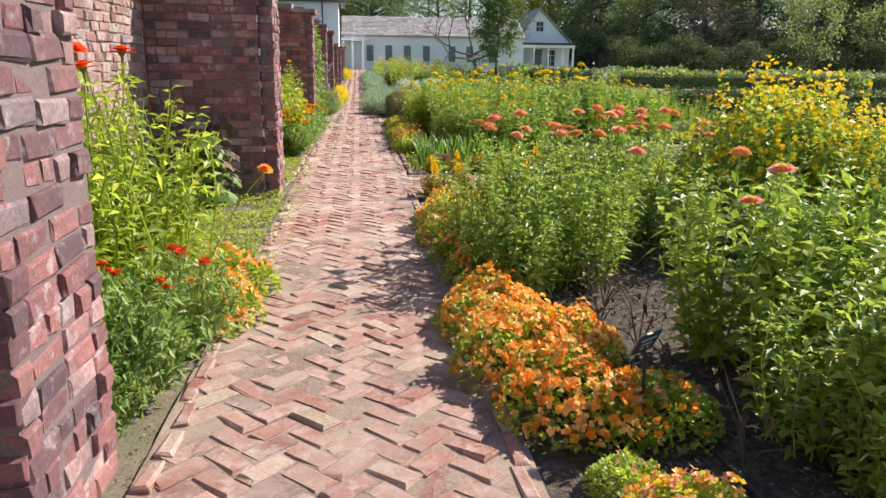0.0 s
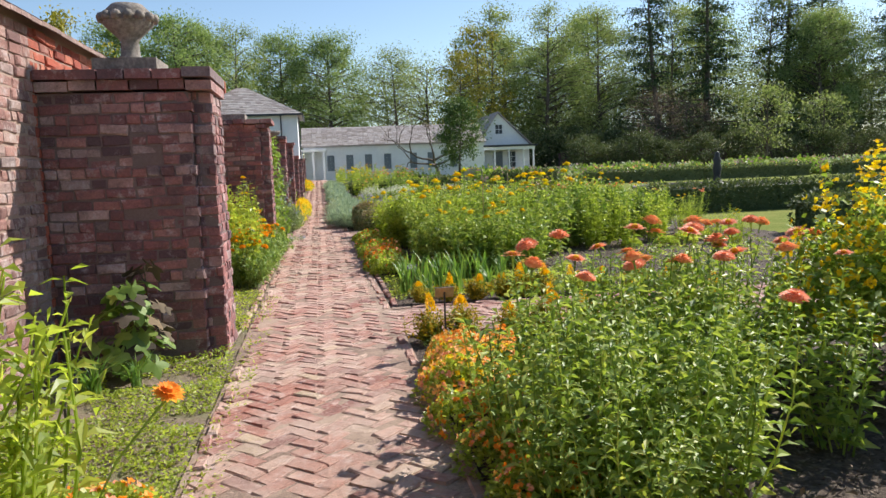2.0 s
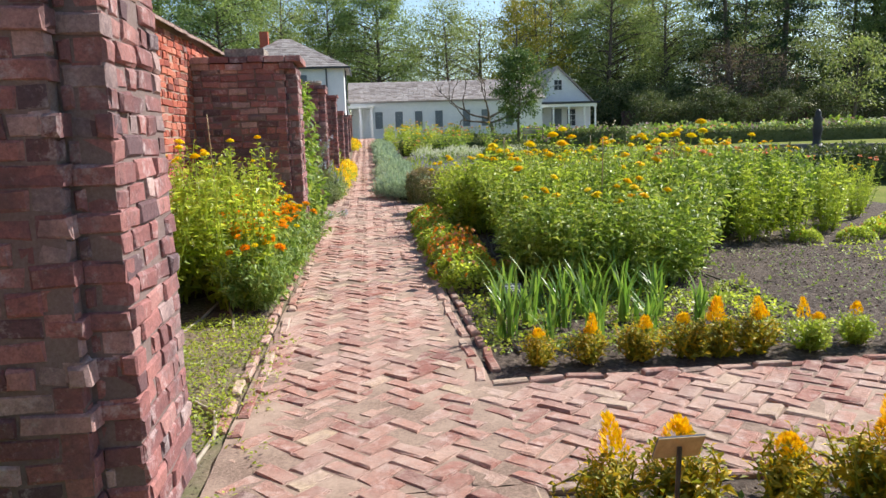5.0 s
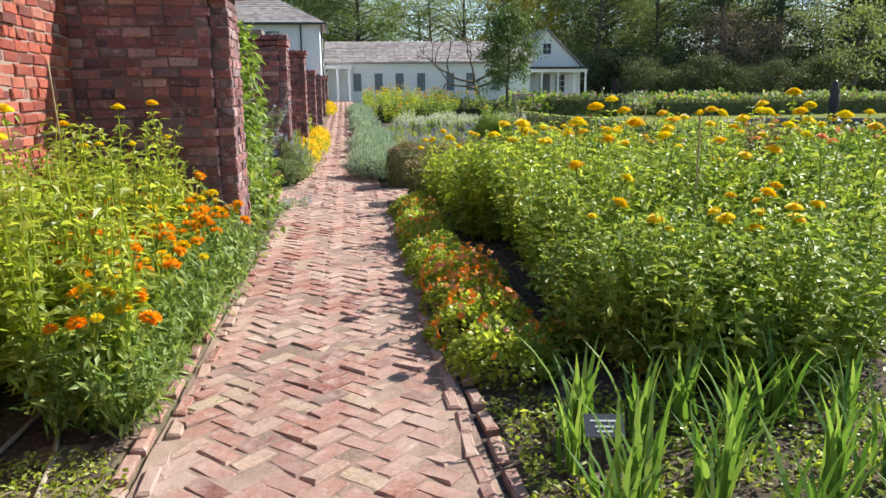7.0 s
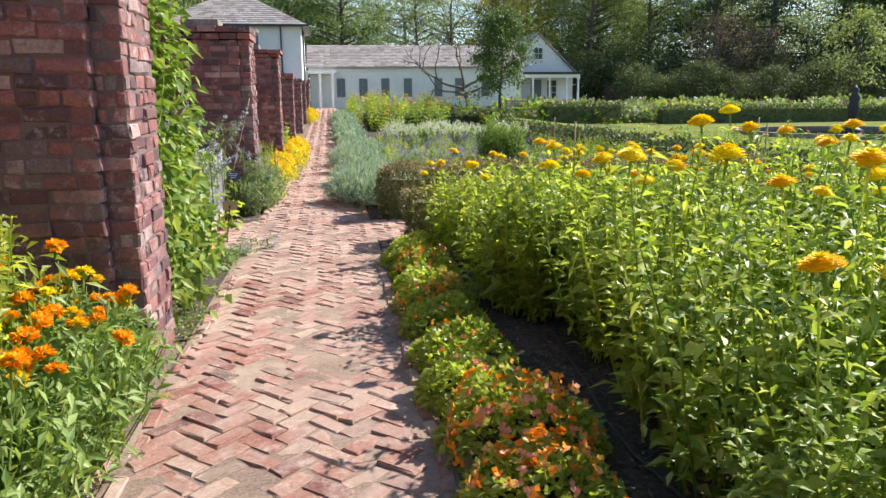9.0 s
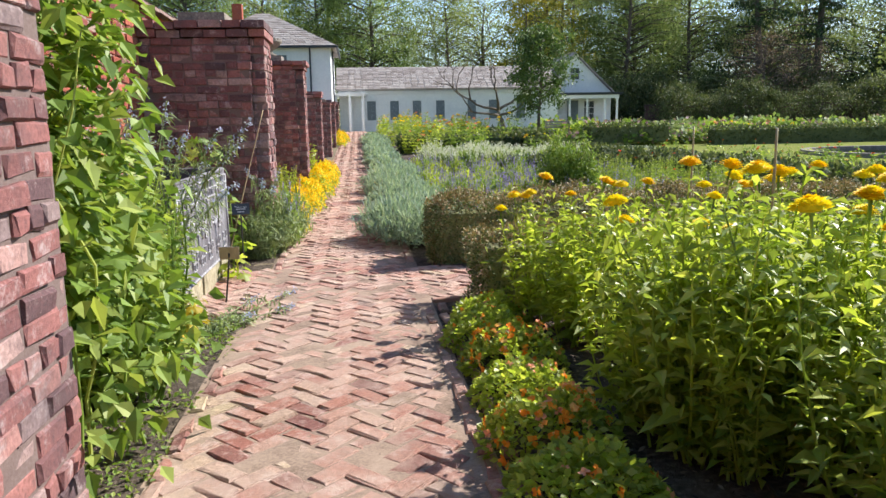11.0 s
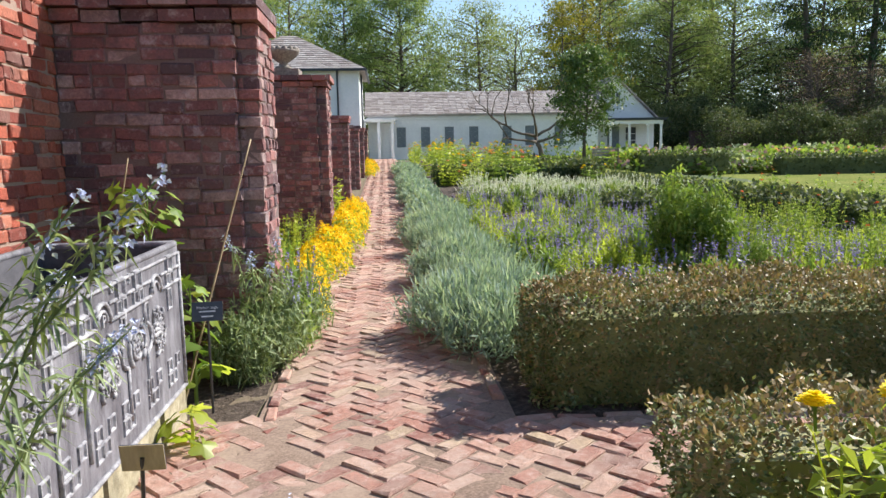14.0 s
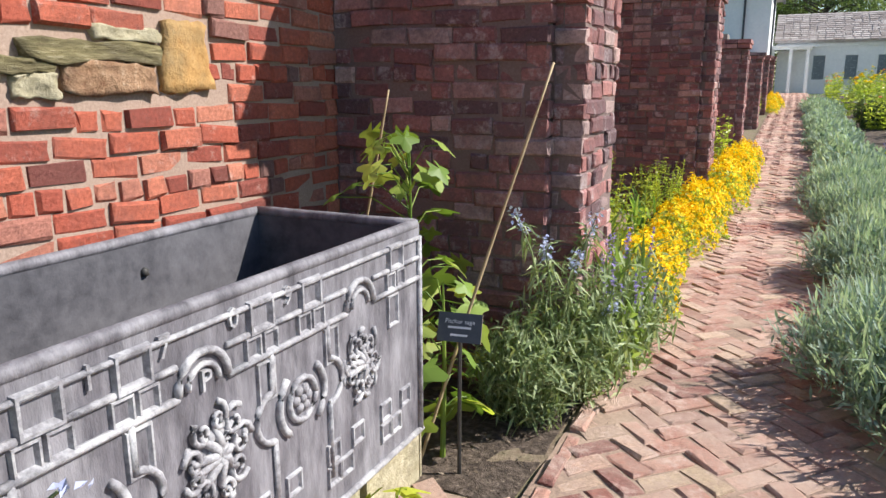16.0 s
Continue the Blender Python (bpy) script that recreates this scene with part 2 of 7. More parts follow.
LEAF_TREE_PALE = leaf_stuff("pale_tree_leaf", [(0, (0.15, 0.2, 0.08)), (0.5, (0.26, 0.33, 0.13)), (1, (0.42, 0.46, 0.22))], 0.5, 0.5, 0.3, 0.5)
LEAF_TREE_RUST = leaf_stuff("rusty_leaf", [(0, (0.156, 0.102, 0.072)), (0.5, (0.240, 0.168, 0.132)), (1, (0.336, 0.252, 0.204))], 0.6, 0.3, 0.2, 0.5)
NEEDLE = leaf_stuff("pine_needle", [(0, (0.03, 0.055, 0.024)), (0.6, (0.06, 0.105, 0.045)), (1, (0.11, 0.16, 0.07))], 0.6, 0.25, 0.3, 0.5)


def petal(name, a, b):
    return leaf_stuff(name, [(0, a), (1, b)], 0.6, 0.3, 0.2, 30)


RED = petal("scarlet_petal", (0.75, 0.06, 0.015), (0.9, 0.14, 0.03))
ORANGE = petal("orange_petal", (0.92, 0.24, 0.02), (0.97, 0.44, 0.05))
APRICOT = petal("apricot_petal", (0.95, 0.42, 0.1), (0.98, 0.66, 0.24))
YELLOW = petal("yellow_petal", (0.93, 0.7, 0.012), (0.98, 0.85, 0.04))
AMBER = petal("amber_petal", (0.93, 0.34, 0.008), (0.97, 0.5, 0.015))
GOLD = petal("gold_petal", (0.92, 0.56, 0.006), (0.97, 0.7, 0.015))
CORAL = petal("coral_petal", (0.9, 0.33, 0.19), (0.95, 0.5, 0.33))
BLUE = petal("blue_petal", (0.2, 0.16, 0.46), (0.4, 0.34, 0.66))
WHITE_PETAL = petal("white_petal", (0.6, 0.62, 0.55), (0.75, 0.75, 0.68))
MAUVE = petal("mauve_petal", (0.38, 0.2, 0.3), (0.55, 0.36, 0.4))


# ---- building blocks ----
def rng(seed):
    return np.random.default_rng(seed)


def land(x, y):
    """Height of the ground: level by the first piers, a gentle rise to the house, a flat lawn beside it."""
    x, y = np.asarray(x, float), np.asarray(y, float)
    s, q, w = np.clip((y - 26.0) / 42.0, 0, 1), np.clip((y - 53.0) / 15.0, 0, 1), np.clip((x - 9.0) / 5.0, 0, 1)
    w = w * w * (3 - 2 * w)
    return 0.97 * (s * s * (3 - 2 * s) * (1 - w) + (0.16 * np.clip((y - 26.0) / 20.0, 0, 1) + 0.84 * q * q * (3 - 2 * q)) * w)


def mesh_of(name, verts, faces, mats, idx=None, smooth=False):
    """A mesh from arrays: faces is a list of (n, k) index arrays; idx one material number or array for each."""
    me = bpy.data.meshes.new(name)
    verts = np.asarray(verts, np.float32).reshape(-1, 3)
    loops = np.concatenate([f.reshape(-1) for f in faces]).astype(np.int32)
    sizes = np.concatenate([np.full(len(f), f.shape[1]) for f in faces]).astype(np.int32)
    me.vertices.add(len(verts)), me.loops.add(len(loops)), me.polygons.add(len(sizes))
    me.vertices.foreach_set("co", verts.reshape(-1))
    me.loops.foreach_set("vertex_index", loops)
    me.polygons.foreach_set("loop_start", np.concatenate([[0], np.cumsum(sizes)[:-1]]).astype(np.int32))
    if idx is not None:
        me.polygons.foreach_set("material_index", np.concatenate([np.broadcast_to(np.asarray(i), len(f)) for i, f in zip(idx, faces)]).astype(np.int32))
    me.polygons.foreach_set("use_smooth", np.full(len(sizes), bool(smooth)))
    for m in mats:
        me.materials.append(m)
    me.update(calc_edges=True)
    return me


class Pile:
    """Collects pieces of geometry and turns them into one mesh."""

    def __init__(self):
        self.v, self.f, self.i, self.n = [], [], [], 0

    def add(self, verts, faces, idx=0):
        verts = np.asarray(verts, float).reshape(-1, 3)
        for f in faces if isinstance(faces, list) else [faces]:
            self.f.append(np.asarray(f) + self.n)
            self.i.append(idx)
        self.v.append(verts)
        self.n += len(verts)
        return self

    def box(self, x0, y0, z0, x1, y1, z1, idx=0):
        c = np.array([[x, y, z] for z in (z0, z1) for x, y in ((x0, y0), (x1, y0), (x1, y1), (x0, y1))])
        return self.add(c, BOX_FACES, idx)

    def mesh(self, name, mats, smooth=False):
        return mesh_of(name, np.concatenate(self.v), self.f, mats, self.i, smooth)


BOX_FACES = np.array([[0, 3, 2, 1], [4, 5, 6, 7], [0, 1, 5, 4], [1, 2, 6, 5], [2, 3, 7, 6], [3, 0, 4, 7]])


def thing(name, data, label, category, group="", kind="", m=None):
    ob = tagged(new(name, data), label, category, group, kind)
    if m is not None:
        ob.matrix_world = m
    return ob


def part(name, me, parent, label="", m=None):
    ob = new(name, me)
    ob.parent = parent
    if m is not None:
        ob.matrix_basis = m
    return tagged(ob, label)


def tube(pile, pts, radii, sides=6, idx=0, cap=True):
    """A tapered tube along points."""
    pts = np.asarray(pts, float)
    n = len(pts)
    radii = np.broadcast_to(np.asarray(radii, float), n)
    d = np.gradient(pts, axis=0)
    d /= np.linalg.norm(d, axis=1)[:, None] + 1e-9
    ref = np.where(np.abs(d[:, 2:3]) > 0.9, [[1.0, 0, 0]], [[0, 0, 1.0]])
    u = np.cross(d, ref)
    u /= np.linalg.norm(u, axis=1)[:, None] + 1e-9
    w = np.cross(d, u)
    a = np.arange(sides) * 2 * np.pi / sides
    v = pts[:, None] + radii[:, None, None] * (np.cos(a)[None, :, None] * u[:, None] + np.sin(a)[None, :, None] * w[:, None])
    i, j = np.meshgrid(np.arange(n - 1), np.arange(sides), indexing="ij")
    j2 = (j + 1) % sides
    f = np.stack([i * sides + j, i * sides + j2, (i + 1) * sides + j2, (i + 1) * sides + j], -1).reshape(-1, 4)
    faces = [f]
    if cap:
        faces += [np.arange(sides)[None, ::-1], ((n - 1) * sides + np.arange(sides))[None]]
    return pile.add(v.reshape(-1, 3), faces, idx)


def lathe(pile, profile, sides=16, centre=(0, 0, 0), idx=0):
    """A turned solid from (radius, height) pairs."""
    a = np.arange(sides) * 2 * np.pi / sides
    v = np.array([[(r * math.cos(t) + centre[0], r * math.sin(t) + centre[1], z + centre[2]) for t in a] for r, z in profile])
    n = len(profile)
    i, j = np.meshgrid(np.arange(n - 1), np.arange(sides), indexing="ij")
    j2 = (j + 1) % sides
    f = np.stack([i * sides + j, i * sides + j2, (i + 1) * sides + j2, (i + 1) * sides + j], -1).reshape(-1, 4)
    return pile.add(v.reshape(-1, 3), [f, np.arange(sides)[None, ::-1], ((n - 1) * sides + np.arange(sides))[None]], idx)


def unit(v):
    return v / (np.linalg.norm(v, axis=-1, keepdims=True) + 1e-9)


def leaves(pile, base, way, length, width, idx=0, droop=0.25, fold=0.25, fine=True, side=None, r=None):
    """Many leaves at once: base and way are (n, 3); each leaf is a folded, drooping blade."""
    base, way = np.asarray(base, float), unit(np.asarray(way, float))
    n = len(base)
    length, width = (np.broadcast_to(np.asarray(q, float), n)[:, None] for q in (length, width))
    up = np.tile([[0.0, 0, 1.0]], (n, 1)) if side is None else side
    s = np.cross(way, up)
    bad = np.linalg.norm(s, axis=1) < 0.05
    s[bad] = [1.0, 0, 0]
    s = unit(s)
    if r is not None:
        spin = r.normal(0, 0.5, n)[:, None]
        s = unit(s * np.cos(spin) + np.cross(way, s) * np.sin(spin))
    nrm = np.cross(s, way)
    down = np.array([[0, 0, -1.0]])
    if fine:
        mid = base + way * length * 0.45 - nrm * width * fold
        tip = base + way * length + down * length * droop
        l, q = mid + s * width * 0.5 + nrm * width * fold * 1.4, mid - s * width * 0.5 + nrm * width * fold * 1.4
        v = np.stack([base, l, mid, q, tip], 1).reshape(-1, 3)
        k = np.arange(n)[:, None] * 5
        f = np.concatenate([k + [0, 2, 1], k + [0, 3, 2], k + [1, 2, 4], k + [2, 3, 4]])
    else:
        tip = base + way * length + down * length * droop
        mid = base + way * length * 0.5
        v = np.stack([base, mid + s * width * 0.5, tip, mid - s * width * 0.5], 1).reshape(-1, 3)
        k = np.arange(n)[:, None] * 4
        f = np.concatenate([k + [0, 1, 2], k + [0, 2, 3]])
    return pile.add(v, f, idx)


# ---- ground ----
def sheet(x0, x1, y0, y1, nx, ny, lift=0.0, rough=0.0, seed=0):
    xs, ys = np.linspace(x0, x1, nx), np.linspace(y0, y1, ny)
    gx, gy = np.meshgrid(xs, ys, indexing="ij")
    z = land(gx, gy) + lift + (rng(seed).normal(0, rough, gx.shape) if rough else 0)
    i, j = np.meshgrid(np.arange(nx - 1), np.arange(ny - 1), indexing="ij")
    k = i * ny + j
    return np.stack([gx, gy, z], -1).reshape(-1, 3), np.stack([k, k + ny, k + ny + 1, k + 1], -1).reshape(-1, 4)


def ground_sheet(name, mat, box, label, category, lift, step=1.0, rough=0.0, seed=0):
    x0, x1, y0, y1 = box
    v, f = sheet(x0, x1, y0, y1, max(2, int((x1 - x0) / step) + 1), max(2, int((y1 - y0) / step) + 1), lift, rough, seed)
    return thing(name, mesh_of(name, v, [f], [mat], smooth=True), label, category, kind="structure")


def wide_ground():
    ax = np.concatenate([[-2000, -600, -200, -100], np.linspace(-60, 100, 41), [150, 250, 600, 2000]])
    ay = np.concatenate([[-2000, -500, -120, -40], np.linspace(-20, 110, 66), [150, 250, 600, 2500]])
    gx, gy = np.meshgrid(ax, ay, indexing="ij")
    i, j = np.meshgrid(np.arange(len(ax) - 1), np.arange(len(ay) - 1), indexing="ij")
    k, ny = i * len(ay) + j, len(ay)
    f = np.stack([k, k + ny, k + ny + 1, k + 1], -1).reshape(-1, 4)
    v = np.stack([gx, gy, land(gx, gy) - 0.06], -1).reshape(-1, 3)
    thing("ground", mesh_of("ground", v, [f], [FIELD], smooth=True), "wide rough grass reaching out to the horizon", "ground", kind="structure")


wide_ground()
ground_sheet("bed_soil", SOIL, (0.68, 9.0, -3.0, 9.46), "dark crumbly mulched soil of the flower bed", "soil", -0.012, 0.12, 0.008, 1)
ground_sheet("bed_soil", SOIL, (0.68, 9.0, 10.56, 20.2), "dark crumbly mulched soil of the flower bed", "soil", -0.012, 0.12, 0.008, 2)
ground_sheet("bed_soil", SOIL, (0.68, 7.0, 21.36, 62.0), "dark crumbly soil under the blue border", "soil", -0.012, 0.25, 0.006, 3)
ground_sheet("bed_soil", VERGE, (-2.2, -0.66, -3.0, 62.0), "dry earth strip along the brick wall", "soil", -0.012, 0.12, 0.006, 4)
# Darker soil sheets laid over parts of the verge strip.
ground_sheet("bed_soil", SOIL, (-2.07, -0.74, 21.62, 24.2), "dark soil beside the brick pier", "soil", -0.002, 0.12, 0.006, 6)
ground_sheet("bed_soil", SOIL, (-2.07, -0.86, 12.4, 16.1), "dark soil under the marigolds", "soil", -0.002, 0.12, 0.006, 7)
ground_sheet("bed_soil", SOIL, (-2.07, -0.7, 16.9, 19.85), "dark dry soil under the tall sage", "soil", -0.002, 0.12, 0.006, 8)
ground_sheet("lawn", GRASS, (7.0, 70.0, 20.0, 70.0), "mown green lawn beyond the flower beds", "lawn", -0.02, 1.0)
ground_sheet("lawn", GRASS, (9.0, 70.0, -10.0, 20.0), "mown green lawn beside the flower beds", "lawn", -0.02, 1.0)


# ---- brickwork ----
def brick_shape(l, d, h, r, chip=0.007):
    """A worn brick: x along, y outward (the seen face at y = 0), z up; 12 corners."""
    j = lambda s: r.uniform(-s, s)
    back = [(x, -d, z) for x, z in ((-l / 2, -h / 2), (l / 2, -h / 2), (l / 2, h / 2), (-l / 2, h / 2))]
    rim = [(x + j(0.005), -0.011 + j(0.004), z + j(0.007)) for x, z in ((-l / 2, -h / 2), (l / 2, -h / 2), (l / 2, h / 2), (-l / 2, h / 2))]
    c = 0.009
    face = [(x + j(chip), j(0.004), z + j(chip)) for x, z in ((-l / 2 + c, -h / 2 + c), (l / 2 - c, -h / 2 + c), (l / 2 - c, h / 2 - c), (-l / 2 + c, h / 2 - c))]
    return np.array(back + rim + face)


BRICK_FACES = np.array([[0, 1, 5, 4], [1, 2, 6, 5], [2, 3, 7, 6], [3, 0, 4, 7], [4, 5, 9, 8], [5, 6, 10, 9], [6, 7, 11, 10], [7, 4, 8, 11], [8, 9, 10, 11], [3, 2, 1, 0]])
WALL_SHAPES, PATH_SHAPES = {}, {}


def wall_brick(l, k, mat, d=0.1, h=0.074):
    key = (round(l, 2), k, mat.name)
    if key not in WALL_SHAPES:
        WALL_SHAPES[key] = mesh_of("brick", brick_shape(max(key[0], 0.03), d, h, rng(int(l * 1000) + k)), [BRICK_FACES], [mat])
    return WALL_SHAPES[key]


COURSE = 0.0835


def courses(length, height, r, trim=(0, 0), stretcher=0.222, z0=0.0, tooth=0.0):
    """Places of bricks on a face: (middle along, middle up, brick length); odd courses are trimmed by trim at each end, even ones not."""
    out = []
    for c in range(int(round((height - z0) / COURSE))):
        a, b = (trim[0], length - trim[1]) if c % 2 else (0.0, length + tooth * r.uniform(0.3, 1.0))
        u, header = a, c % 5 == 3
        first = True
        while u < b - 0.035:
            l = 0.108 if header else stretcher
            if first and c % 2 and not header:
                l = 0.112
            if r.random() < 0.13:
                l = 0.112
            l = min(l + r.uniform(-0.012, 0.012), b - u)
            if b - u - l < 0.06:
                l = b - u
            out.append((u + l / 2, z0 + (c + 0.5) * COURSE, l - 0.011))
            u += l
            first = False
    return out


def lay(parent, where, face, name="brick", single=True, seed=0, out=0.006, skip=None, mat=None):
    """Lays bricks on a face given by the matrix face (x along, y outward, z up): single pieces, or one joined mesh."""
    r, pile, mat = rng(seed), Pile(), mat or BRICK_PIER
    for u, w, l in where:
        if skip and skip(u, w, l):
            continue
        m = face @ pose(u, r.normal(0.004, out), w + r.normal(0, 0.004) + 0.014 * noise.noise(Vector((u * 1.4, w * 0.9, seed * 3.1))), r.normal(0, 1.2), r.normal(0, 1.3), r.normal(0, 1.2))
        if single:
            part(name, wall_brick(l, int(r.integers(3)), mat), parent, m=m)
        else:
            v = brick_shape(l, 0.1, 0.074, r) @ np.array(m.to_3x3()).T + np.array(m.translation)
            pile.add(v, BRICK_FACES)
    if pile.n:
        tagged(part("bricks", pile.mesh("bricks", [mat]), parent), kind="stuff")


WALL_X = -2.08
PIERS = [2.82, 9.13, 16.22, 22.68, 28.55, 34.6, 41.2, 46.5, 52.5]
TIP_X, STEP_X = -0.8, -0.95
PIER_TOPS = [2.34, 2.34, 2.47, 2.5, 2.58, 2.2, 2.02, 1.95, 1.9]


def urn(m, label, tall):
    pile = Pile()
    if tall:
        prof = [(0.1, 0), (0.1, 0.03), (0.075, 0.05), (0.07, 0.16), (0.1, 0.2), (0.13, 0.23), (0.19, 0.29), (0.2, 0.33), (0.16, 0.35), (0.17, 0.4), (0.12, 0.45), (0.02, 0.47)]
    else:
        prof = [(0.13, 0), (0.13, 0.035), (0.07, 0.06), (0.06, 0.1), (0.12, 0.14), (0.2, 0.2), (0.235, 0.25), (0.245, 0.27), (0.235, 0.285), (0.19, 0.285), (0.16, 0.25)]
    lathe(pile, prof, 18)
    ob = thing("garden_urn", None, label, "urn", "urns on the wall piers", m=m)
    part("bowl", pile.mesh("bowl", [STONE], True), ob)
    rim = Pile()
    for k in range(14):
        a = k * 2 * math.pi / 14
        lathe(rim, [(0.03, 0), (0.042, 0.03), (0.03, 0.06), (0.004, 0.07)], 6, (0.2 * math.cos(a), 0.2 * math.sin(a), 0.26 if not tall else 0.31))
    part("rim", rim.mesh("rim", [STONE], True), ob, "scalloped weathered rim")
    return ob


def pier(k, y0):
    """A brick buttress that stands out from the garden wall, with a narrower end, oversailing courses and a pedestal."""
    z0 = float(land(0, y0))
    near = k in (0, 1, 3)
    top = PIER_TOPS[k]
    dark = "sooty red brick buttress pier of the garden wall"
    ob = thing("brick_pier", None, dark, "brick pier", "piers along the garden wall", m=pose(0, y0, z0))
    y_layer, y_tip, y_end, y_back = -0.075, 0.0, 0.67, 0.74
    core = Pile()
    core.box(WALL_X - 0.05, y_layer + 0.007, -0.1, STEP_X - 0.007, y_back, top - 0.17)
    core.box(STEP_X - 0.2, y_tip + 0.007, -0.1, TIP_X - 0.007, y_end, top - 0.17)
    part("mortar_core", core.mesh("mortar_core", [MORTAR_DARK]), ob, "grey lime mortar between the bricks")
    h = top - 0.16
    r = rng(100 + k)
    south = Matrix(((1, 0, 0, WALL_X), (0, -1, 0, y_layer), (0, 0, 1, 0), (0, 0, 0, 1)))
    lay(ob, courses(STEP_X - WALL_X, h, r, (0, 0.1), tooth=0.03), south, single=near, seed=k * 10)
    tip_s = Matrix(((1, 0, 0, STEP_X), (0, -1, 0, y_tip), (0, 0, 1, 0), (0, 0, 0, 1)))
    lay(ob, courses(TIP_X - STEP_X, h, r, (0, 0.1), 0.18, tooth=0.016), tip_s, single=near, seed=k * 10 + 1)
    east = Matrix(((0, 1, 0, TIP_X), (1, 0, 0, y_tip), (0, 0, 1, 0), (0, 0, 0, 1)))
    lay(ob, [q for q in courses(y_end - y_tip, h, rng(7 + k), (0, 0))], east, single=near, seed=k * 10 + 2, out=0.006)
    east2 = Matrix(((0, 1, 0, STEP_X), (1, 0, 0, y_layer), (0, 0, 1, 0), (0, 0, 0, 1)))
    lay(ob, courses(y_tip - y_layer, h, rng(9 + k), (0, 0), 0.13), east2, single=False, seed=k * 10 + 3)
    north = Matrix(((-1, 0, 0, STEP_X), (0, 1, 0, y_back), (0, 0, 1, 0), (0, 0, 0, 1)))
    lay(ob, courses(STEP_X - WALL_X, h, rng(11 + k)), north, single=False, seed=k * 10 + 4)
    rc = rng(50 + k)
    for lev, (z, out) in enumerate(((h + 0.04, 0.035), (h + 0.125, 0.075))):
        x = WALL_X
        while x < TIP_X + out - 0.06:
            l = min(0.22 + rc.uniform(-0.03, 0.03), TIP_X + out - x)
            dz, dy = rc.uniform(-0.009, 0.009), rc.uniform(-0.022, 0.022)
            part("cap_brick", Pile().box(x + 0.006, y_layer - out + dy, z - 0.037 + dz, x + l - 0.006, y_end + out + dy, z + 0.037 + dz).mesh("cap_brick", [BRICK_PIER]), ob)
            x += l
    ped = Pile().box(-1.66, -0.06, top - 0.005, -1.18, 0.42, top + 0.1)
    part("pedestal", ped.mesh("pedestal", [STONE]), ob, "dark weathered stone pedestal")
    return z0


for k, y0 in enumerate(PIERS):
    z0 = pier(k, y0)
    if k in (1, 4):
        urn(pose(-1.42, y0 + 0.18, z0 + PIER_TOPS[k] + 0.1), "grey weathered stone urn on a pier" if k == 4 else "grey weathered stone finial on a pier", k == 1)


LICHEN = surface("lichened_slab", [(0.3, (0.12, 0.1, 0.045)), (0.55, (0.26, 0.22, 0.11)), (0.7, (0.42, 0.37, 0.24))], 30, 5, 0.95, 0.03, (0.09, 0.075, 0.05), 0.8, stretch=(1, 0.4, 2.5))
BROWNSTONE = surface("brown_fieldstone", [(0.3, (0.2, 0.1, 0.055)), (0.55, (0.36, 0.22, 0.13)), (0.75, (0.5, 0.38, 0.28))], 22, 7, 0.95, 0.03, (0.12, 0.075, 0.05), 0.7)
# middle along the wall, height, length, thickness
STONES = [(21.16, 1.602, 0.56, 0.062, LICHEN), (21.3, 1.662, 0.3, 0.05, LIMESTONE), (20.9, 1.553, 0.2, 0.05, LICHEN), (21.22, 1.515, 0.38, 0.1, BROWNSTONE), (20.92, 1.49, 0.17, 0.075, LIMESTONE), (21.57, 1.595, 0.235, 0.25, SANDSTONE), (20.74, 1.57, 0.15, 0.13, LIMESTONE)]


